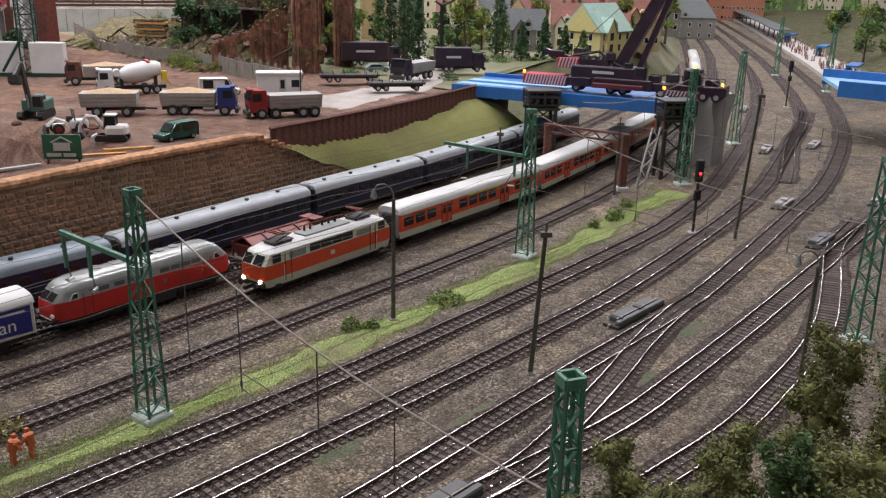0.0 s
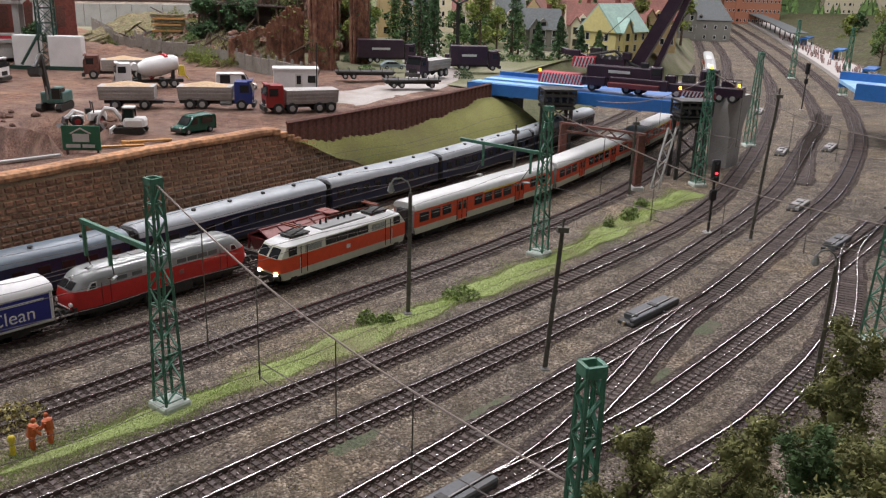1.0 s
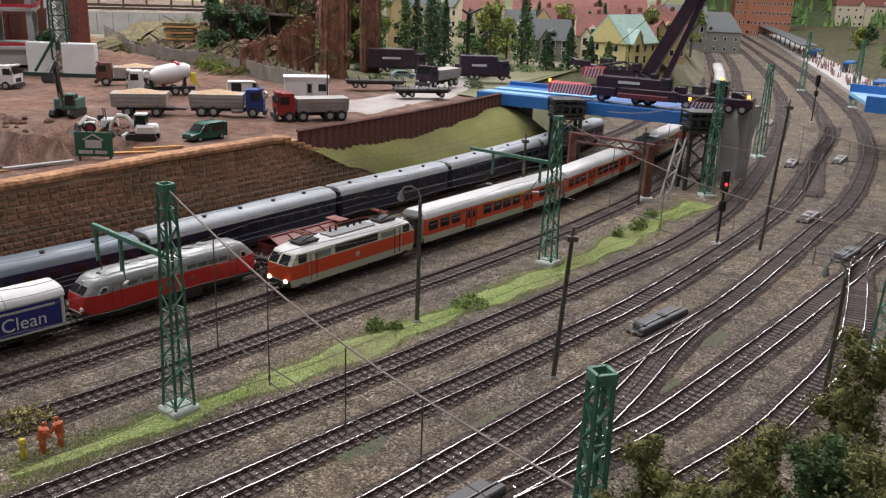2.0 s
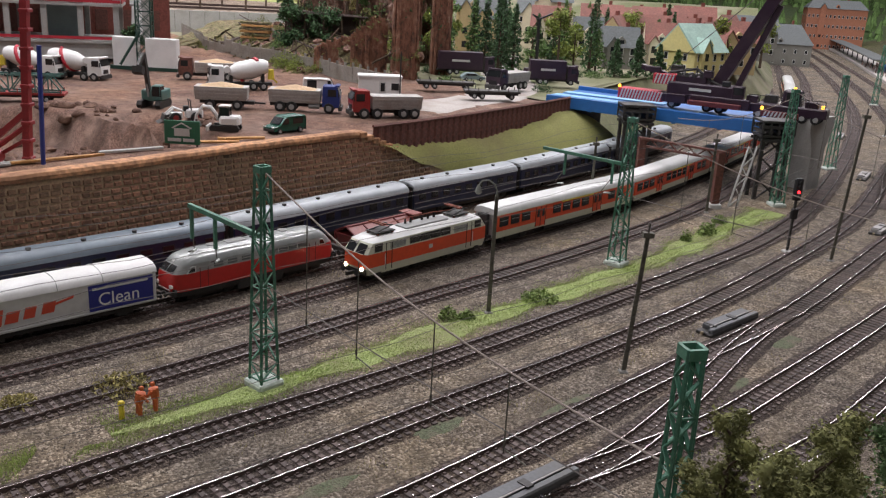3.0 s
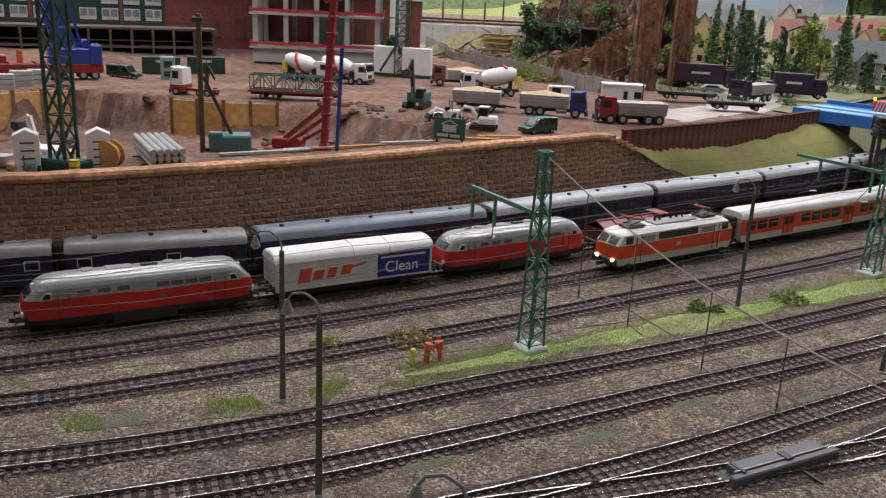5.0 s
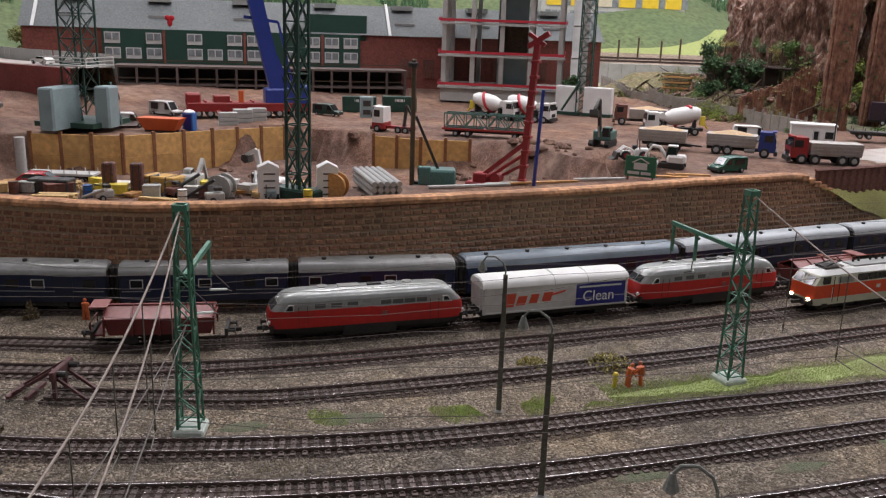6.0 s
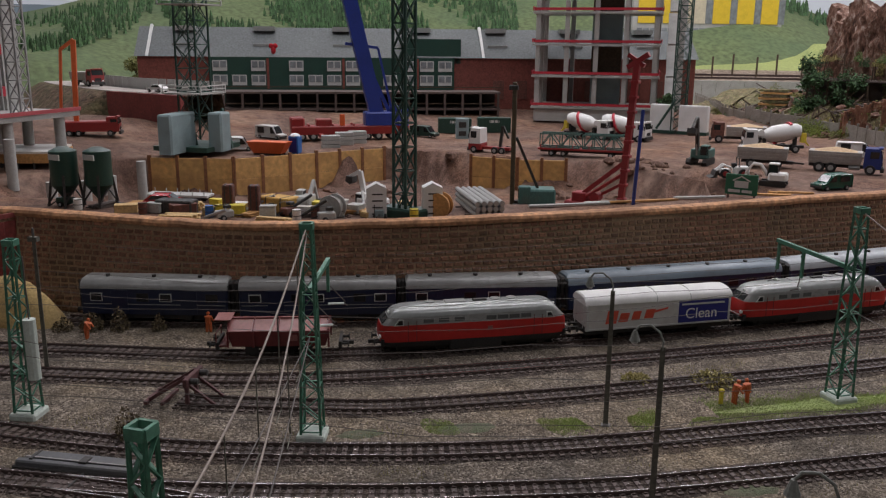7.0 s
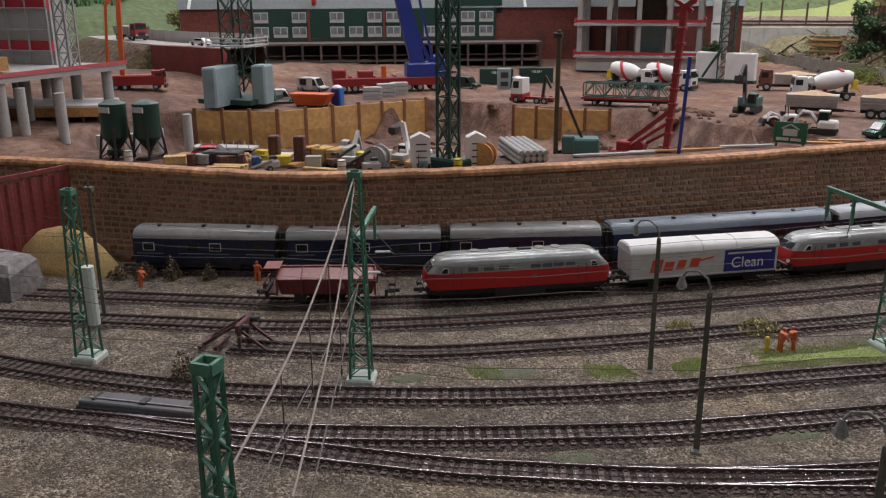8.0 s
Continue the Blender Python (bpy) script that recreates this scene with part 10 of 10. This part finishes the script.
for i in range(9):
    x0, y0 = -13 + i * 1.2, 111 - i * 0.545
    part("lattice_bar", Geo().bar((x0, y0, 6.2 + (i % 2)), (x0 + 1.2, y0 - 0.545, 7.2 - (i % 2)), 0.16), RUST_STEEL, portal)

big = thing("mobile_crane", -2.5, 127.2, 9.45, -14, "large dark purple mobile crane standing on the blue bridge", "mobile crane")
part("carrier", Geo().bevel_box(1.5, 0, 0.9, 24, 2.9, 1.3, 0.2), PURPLE, big)
wheels(big, (4.5, 6.3, 8.1, 10.4, 12.2, -1.0, -2.8, -8.0), 1.25, 0.7)
part("driver_cab", Geo().bevel_box(8.6, 0, 2.1, 2.4, 2.7, 2.2, 0.25), PURPLE, big)
part("cab_glass", Geo().box(8.8, -1.37, 3.0, 1.6, 0.06, 1.0).box(9.85, 0, 3.0, 0.06, 2.2, 1.0), PANE, big)
part("slewing_deck", Geo().bevel_box(-4, 0, 2.2, 10, 3.2, 1.8, 0.25), PURPLE, big)
part("counterweight", Geo().bevel_box(-13.0, 0, 0.7, 7.0, 3.0, 1.5, 0.15), STRIPE_RED, big, "red and white striped counterweight")
for k in range(14):
    part("white_stripe", Geo().prism([(-16.2 + k * 0.47, 0.75), (-15.98 + k * 0.47, 0.75), (-15.6 + k * 0.47, 2.15), (-15.82 + k * 0.47, 2.15)], -1.56, -1.5), FRAME, big)
part("outrigger", Geo().bevel_box(-1.5, -2.6, 1.0, 7.5, 0.7, 0.7, 0.1).bevel_box(7.6, -2.4, 0.6, 5.0, 0.5, 0.8, 0.1), MAROON, big)
for k in range(9):
    part("white_stripe", Geo().prism([(5.4 + k * 0.5, 0.65), (5.62 + k * 0.5, 0.65), (5.9 + k * 0.5, 1.35), (5.68 + k * 0.5, 1.35)], -2.7, -2.64), FRAME, big)
part("side_locker", Geo().bevel_box(-1.0, -1.7, 0.9, 8.6, 0.6, 1.5, 0.12).bevel_box(-7.4, -1.5, 0.9, 3.0, 0.4, 1.3, 0.1), PURPLE, big)
part("deck_pipe", Geo().tube([(-9, -0.9, 5.2), (-5, -0.9, 6.0), (-2.6, -0.9, 4.4), (0.6, -0.9, 3.2)], 0.22, 6), DARK_STEEL, big)
part("deck_weight", Geo().bevel_box(-9.6, 0, 3.4, 3.4, 2.8, 1.5, 0.15), STRIPE_RED, big, "red and white striped deck weight")
for k in range(6):
    part("white_stripe", Geo().prism([(-11.1 + k * 0.5, 3.45), (-10.88 + k * 0.5, 3.45), (-10.5 + k * 0.5, 4.85), (-10.72 + k * 0.5, 4.85)], -1.46, -1.4), FRAME, big)
part("winch_housing", Geo().bevel_box(-5.6, 0, 3.9, 4.6, 2.6, 1.1, 0.2), PURPLE, big)
part("lettering_bar", Geo().box(-4.0, -1.64, 2.9, 3.2, 0.06, 0.4), FRAME, big, "plain white bar")
part("operator_cab", Geo().bevel_box(1.4, -1.2, 2.3, 1.7, 1.2, 1.9, 0.15), PURPLE, big)
part("operator_glass", Geo().box(1.5, -1.82, 3.0, 1.3, 0.05, 0.95), PANE, big)
for k in range(4):
    part("hose_reel", Geo().cyl((-7.4 + k * 1.1, -1.35, 5.0), (-7.4 + k * 1.1, 1.35, 5.0), 0.34, 9), DARK_STEEL, big)
part("rear_mast", Geo().bar((-6, 0, 3.8), (-13.5, 0, 5.6), 1.2, 0.7), PURPLE, big)
boom = part("boom", Geo().bar((-2.4, 0, 3.2), (5.8, 0, 19.5), 1.5, 1.7), PURPLE, big, "massive dark purple raised boom")
part("jib", Geo().bar((5.0, 0, 15.5), (0.4, 0, 2.6), 0.8, 0.8), PURPLE, boom)
part("boom_head", Geo().bevel_box(5.8, 0, 18.8, 1.8, 1.6, 2.6, 0.2), PURPLE, boom)
part("rope", Geo().cyl((-10, 0.3, 5.2), (5.8, 0.3, 20.5), 0.06, 5), WIRE, boom)
for x, y, z in ((-16.3, -1.4, 2.3), (12.9, -1.4, 2.3), (5.2, -2.6, 1.5), (8.6, 0.6, 4.28)):
    part("beacon", Geo().cyl((x, y, z), (x, y, z + 0.42), 0.2, 10), LAMP_AMBER, big, "glowing amber beacon")
for x, y, z, sx, sy, sz, m in ((-11.5, -0.9, 5.0, 2.4, 0.7, 0.8, PURPLE), (-8.4, 0.7, 5.0, 1.8, 0.8, 1.2, DARK_STEEL), (-3.2, -1.0, 4.9, 1.4, 0.8, 1.0, PURPLE), (3.4, -0.9, 2.2, 1.6, 1.0, 0.9, PURPLE),
                               (5.6, 0.8, 2.2, 1.8, 1.0, 1.1, DARK_STEEL), (11.4, -0.6, 2.2, 1.8, 1.4, 0.8, PURPLE), (-0.4, -1.3, 4.0, 1.2, 0.6, 0.7, BLACK)):
    part("equipment_box", Geo().bevel_box(x, y, z, sx, sy, sz, 0.1), m, big)
for x0, x1, z in ((-9.0, -2.6, 5.0), (3.0, 7.4, 2.3), (9.9, 13.2, 2.3)):
    rail = Geo().bar((x0, -1.5, z + 1.0), (x1, -1.5, z + 1.0), 0.09)
    for k in range(4):
        u = x0 + (x1 - x0) * k / 3
        rail.bar((u, -1.5, z), (u, -1.5, z + 1.0), 0.09)
    part("handrail", rail, BLACK, big)
PLATFORM = paint("platform_pale", (0.5, 0.47, 0.44), 0.85, vary=0.12, fine=2)
plat = thing("platform", 0, 0, 0, 0, "long pale station platform with blue boards", "platform", "", "structure")
pl = Line([(51.5, 238), (54.5, 300), (56.5, 380), (59, 460), (61, 600)])
part("slab", Geo().loft([[(*pl.at(pl.length * i / 24, o)[:2], z) for o, z in ((3.2, -0.3), (3.2, 1.0), (-8.2, 1.0), (-8.2, -0.3))] for i in range(25)]), PLATFORM, plat)
part("canopy", Geo().loft([[(*pl.at(pl.length * (0.38 + 0.6 * i / 12), o)[:2], z) for o, z in ((3.6, 5.8), (3.6, 6.2), (-3.6, 6.2), (-3.6, 5.8))] for i in range(13)]), ROOF_SLATE, plat)
for i in range(10):
    x, y, _ = pl.at(pl.length * (0.4 + 0.058 * i))
    part("canopy_post", Geo().box(x, y, 0.9, 0.5, 0.5, 5.0), DARK_STEEL, plat)
for x, y, ln in ((60.7, 381.5, 12), (61.6, 320, 11), (56.5, 252, 11)):
    b = thing("blue_shelter", x, y, 0.95, 70, "blue platform shelter with a flat roof", "shelter", "platform shelters")
    part("roof", Geo().bevel_box(0, 0, 3.0, ln, 3.2, 0.5, 0.08), BRIDGE_BLUE, b)
    part("wall", Geo().box(0, 1.4, 0, ln, 0.2, 3.0), BRIDGE_BLUE, b)
    for u in (-1, 1):
        part("post", Geo().box(u * ln * 0.45, -1.3, 0, 0.2, 0.2, 3.0), FRAME, b)
CROWD = paint("painted_pegs", (0.3, 0.2, 0.18), 0.7, vary=0.3, bump=0, piece=0.9)
g = Geo()
for _ in range(150):
    x, y, _ = pl.at(random.uniform(4, 190), random.uniform(-7, 2.4))
    g.cyl((x, y, 0.98), (x, y, 2.3), 0.26, 6, 0.16).ball(x, y, 2.5, 0.2, 0.2, 0.24, 6, 4)
tagged(part("platform_figurines", g, CROWD), "crowd of tiny plain painted model figurines on the platform", "figurines", kind="stuff")
BANK_SOIL = gravel("bank_soil", [(0.045, 0.04, 0.025), (0.09, 0.08, 0.045), (0.14, 0.12, 0.075)], cell=1.2, patch=0.06, bump=0.4, stain=(0.07, 0.09, 0.03), stain_amount=0.8)
slope2 = part("far_bank", Geo().loft([[(66 + u, y0, z0 * (1 if i else 0.6)) for u, z0 in ((0, -0.3), (12, 3.5), (26, 6.0), (110, 7.5))] for i, y0 in enumerate(range(170, 660, 35))], closed=False), BANK_SOIL, sharp=60)
tagged(slope2, "grassy bank beyond the station tracks", "slope", kind="structure")

# ---- hills, sky and hall ----
HILL = paint("hill_green", (0.085, 0.115, 0.045), 0.95, vary=0.4, fine=0.6, coarse=0.03, bump=0.2, dirt=(0.06, 0.1, 0.05), dirt_amount=0.8)
SKY = paint("painted_sky", (0.62, 0.67, 0.72), 0.95, vary=0.06, fine=0.01, coarse=0.012, bump=0, dirt=(0.7, 0.7, 0.68), dirt_amount=0.9)
FAR_RIDGE = paint("painted_ridge", (0.23, 0.29, 0.33), 0.95, vary=0.15, fine=0.05, coarse=0.02, bump=0)


def arc(deg, r):
    return -20 + r * math.cos(radians(deg)), 20 + r * math.sin(radians(deg))


rows = []
for i in range(71):
    a = 97 + 123 * i / 70
    rows.append([])
    for k, r in enumerate((236, 250, 265, 280, 300, 325, 345)):
        left = step01((a - 158) / 14)
        r -= left * (345 - r) * 0.42
        x, y = arc(a, r)
        base = (16 - 8 * left, 19.0, 22, 24, 26, 29, 32)[k] * (0.75 + 0.25 * left) - 6 * (1 - step01((a - 105) / 25)) * (k > 0) + (0, 3, 8, 13, 19, 24, 27)[k] * (1 - left) * step01((a - 108) / 14)
        rows[-1].append((x, y, base + 2.2 * noise.noise(Vector((a * 0.12, r * 0.02, 1))) * (k > 0)))
tagged(part("hills", Geo().loft(rows, closed=False), HILL, sharp=60), "green painted hills at the back of the layout", "hill", kind="structure")
g = Geo()
for _ in range(12000):
    a, q = random.uniform(100, 215), random.uniform(0.12, 1)
    far = a > 162
    if 104 < a < 137 and q < 0.8:
        continue
    if noise.noise(Vector((a * 0.13, q * 3.2, 9))) < (0.2 if far else -0.14) + random.uniform(-0.1, 0.1):
        continue
    i, k = (a - 97) / 123 * 70, q * 5.99
    ia, ka = int(i), int(k)
    p, p2, p3 = Vector(rows[ia][ka]), Vector(rows[ia][ka + 1]), Vector(rows[ia + 1][ka])
    c = p + (p2 - p) * (k - ka) + (p3 - p) * (i - ia)
    h = random.uniform(1.6, 3.4) if far else random.uniform(2.4, 5.0)
    for t, w in ((0.0, 0.3), (0.33, 0.22), (0.62, 0.14)):
        g.cyl((c.x, c.y, c.z + h * t - 0.3), (c.x, c.y, c.z + h * min(1, t + 0.5)), h * w, 5, 0.05, caps=False)
tagged(part("hill_trees", g, LEAF_DARK), "dark conifer wood on the far hills", "wood", kind="stuff")
tagged(part("far_ridge", Geo().loft([[(*arc(96 + 140 * i / 60, 352), z) for z in (10, 38 + 7 * noise.noise(Vector((i * 0.14, 0, 2))) + 3 * noise.noise(Vector((i * 0.5, 0, 2))))] for i in range(61)], closed=False), FAR_RIDGE), "grey-blue painted mountain ridge", "backdrop", kind="structure")
tagged(part("backdrop", Geo().loft([[(*arc(96 + 146 * i / 60, 362), z) for z in (-20, 30, 80, 150)] for i in range(61)], closed=False), SKY), "pale painted sky backdrop of the layout", "backdrop", kind="structure")
rows = [[(x, y, z + (3 * noise.noise(Vector((x * 0.03, y * 0.03, 2))) if z > 0 else 0)) for y, z in ((600, -1), (640, 8), (690, 20), (760, 30), (830, 34))] for x in range(-120, 400, 13)]
tagged(part("station_hill", Geo().loft(rows, closed=False), HILL, sharp=60), "green hill behind the station", "hill", kind="structure")
g = Geo()
for _ in range(900):
    x, q = random.uniform(-100, 380), random.random()
    y, z = 610 + 200 * q, 3 + 29 * min(1, q * 1.4)
    h = random.uniform(6, 13)
    for t, w in ((0.0, 0.34), (0.35, 0.26), (0.65, 0.16)):
        g.cyl((x, y, z + h * t - 2), (x, y, z + h * min(1, t + 0.5)), h * w, 6, 0.05, caps=False)
tagged(part("station_wood", g, LEAF_MID), "mixed wood on the hill behind the station", "wood", kind="stuff")
# the yellow and grey block on the hillside
blk = thing("apartment_building", -180, 259, 26, 58, "modern block with yellow and grey facade panels", "building")
part("body", Geo().box(0, 0, -4, 56, 12, 22), CONCRETE, blk)
YELLOW_PANEL = paint("yellow_panel", (0.72, 0.5, 0.03), 0.6, vary=0.08, bump=0)
for k in range(6):
    part("facade_panel", Geo().box(-23 + k * 9.2, -6.1, 6.0, 6.4, 0.3, 12), YELLOW_PANEL if k != 2 else HOUSE_CREAM, blk)
    part("window_strip", Geo().box(-18.4 + k * 9.2, -6.05, 6.0, 2.4, 0.2, 12), PANE_GREY, blk)
    for o in (-2.4, 0, 2.4):
        part("base_window", Geo().box(-23 + k * 9.2 + o, -6.1, 1.0, 1.9, 0.25, 3.4), PANE_GREY, blk)
part("parapet", Geo().box(0, -6.1, 18, 56.4, 0.5, 0.8), FRAME, blk)

MEADOW = paint("meadow_green", (0.24, 0.28, 0.09), 0.95, vary=0.3, fine=2, coarse=0.06, dirt=(0.16, 0.2, 0.07), dirt_amount=0.8)
RAIL_BED = gravel("far_rail_bed", [(0.12, 0.09, 0.07), (0.22, 0.17, 0.13), (0.3, 0.24, 0.19)], cell=2.5, patch=0.1)


def shelf(d0, z0, d1, z1, n=8):
    """A strip of the terraces behind the ruin, between two distances from their front edge."""
    return [[(-172 + 78 * u - 0.57 * d, 189 + 56 * u + 0.82 * d, z) for d, z in ((d0, z0), (d1, z1))] for u in (i / n for i in range(n + 1))]


tagged(part("rail_terrace", Geo().loft(shelf(0, 14.4, 24, 17.2), closed=False), RAIL_BED), "gravel terrace with a disused railway", "terrace", kind="structure")
tagged(part("meadow", Geo().loft(shelf(24, 17.2, 62, 25.5), closed=False), MEADOW), "pale green meadow below the yellow block", "meadow", kind="structure")
wall2 = thing("terrace_wall", 0, 0, 0, 0, "grey concrete retaining wall below the disused railway", "wall", "", "structure")
for i in range(24):
    u = (i + 0.5) / 24
    part("panel", Geo().bevel_box(-172 + 78 * u, 189 + 56 * u, 7.5, 3.9, 0.5, 7.2, 0.06, 35.7), CONCRETE, wall2)
for i in range(15):
    u, d = (i + 0.5) / 15, 9 if i % 2 else 15
    p = part("wooden_post", Geo().cyl((0, 0, -0.3), (0, 0, 6.0), 0.3, 7), BARK)
    p.matrix_basis = at(-172 + 78 * u - 0.57 * d, 189 + 56 * u + 0.82 * d, 14.4 + 2.8 * d / 24)
    tagged(p, "weathered wooden post beside the disused railway", "post", "wooden posts")
for d in (5, 7, 11, 13):
    p = part("old_rail", Geo().bar((-172 - 0.57 * d, 189 + 0.82 * d, 14.5 + 2.8 * d / 24), (-94 - 0.57 * d, 245 + 0.82 * d, 14.5 + 2.8 * d / 24), 0.3, 0.4), RAIL_SIDE)
    tagged(p, "rusty disused rail on the gravel terrace", "rail", "old rails")

HALL_DARK = paint("hall_wall", (0.12, 0.11, 0.11), 0.9, vary=0.1, fine=0.2, bump=0)
HALL_CEIL = paint("hall_ceiling", (0.3, 0.29, 0.28), 0.9, vary=0.1, fine=0.2, bump=0)
tagged(part("ceiling", Geo().box(-30, 250, 172, 900, 1200, 3), HALL_CEIL), "plain grey ceiling of the exhibition hall", "ceiling", kind="structure")
tagged(part("wall_south", Geo().box(-30, -345, -90, 900, 5, 262), HALL_DARK), "plain dark hall wall behind the viewers", "wall", kind="structure")
tagged(part("wall_east", Geo().box(415, 250, -90, 5, 1200, 262), HALL_DARK), "plain dark hall wall beyond the aisle", "wall", kind="structure")
tagged(part("wall_west", Geo().box(-478, 250, -90, 5, 1200, 262), HALL_DARK), "plain dark hall wall behind the backdrop", "wall", kind="structure")
tagged(part("wall_north", Geo().box(-30, 848, -90, 900, 5, 262), SKY), "pale hall wall behind the station", "wall", kind="structure")
tagged(part("hall_floor", Geo().box(-30, 250, -92, 900, 1200, 2), HALL_DARK), "plain dark floor of the exhibition hall", "floor", kind="structure")
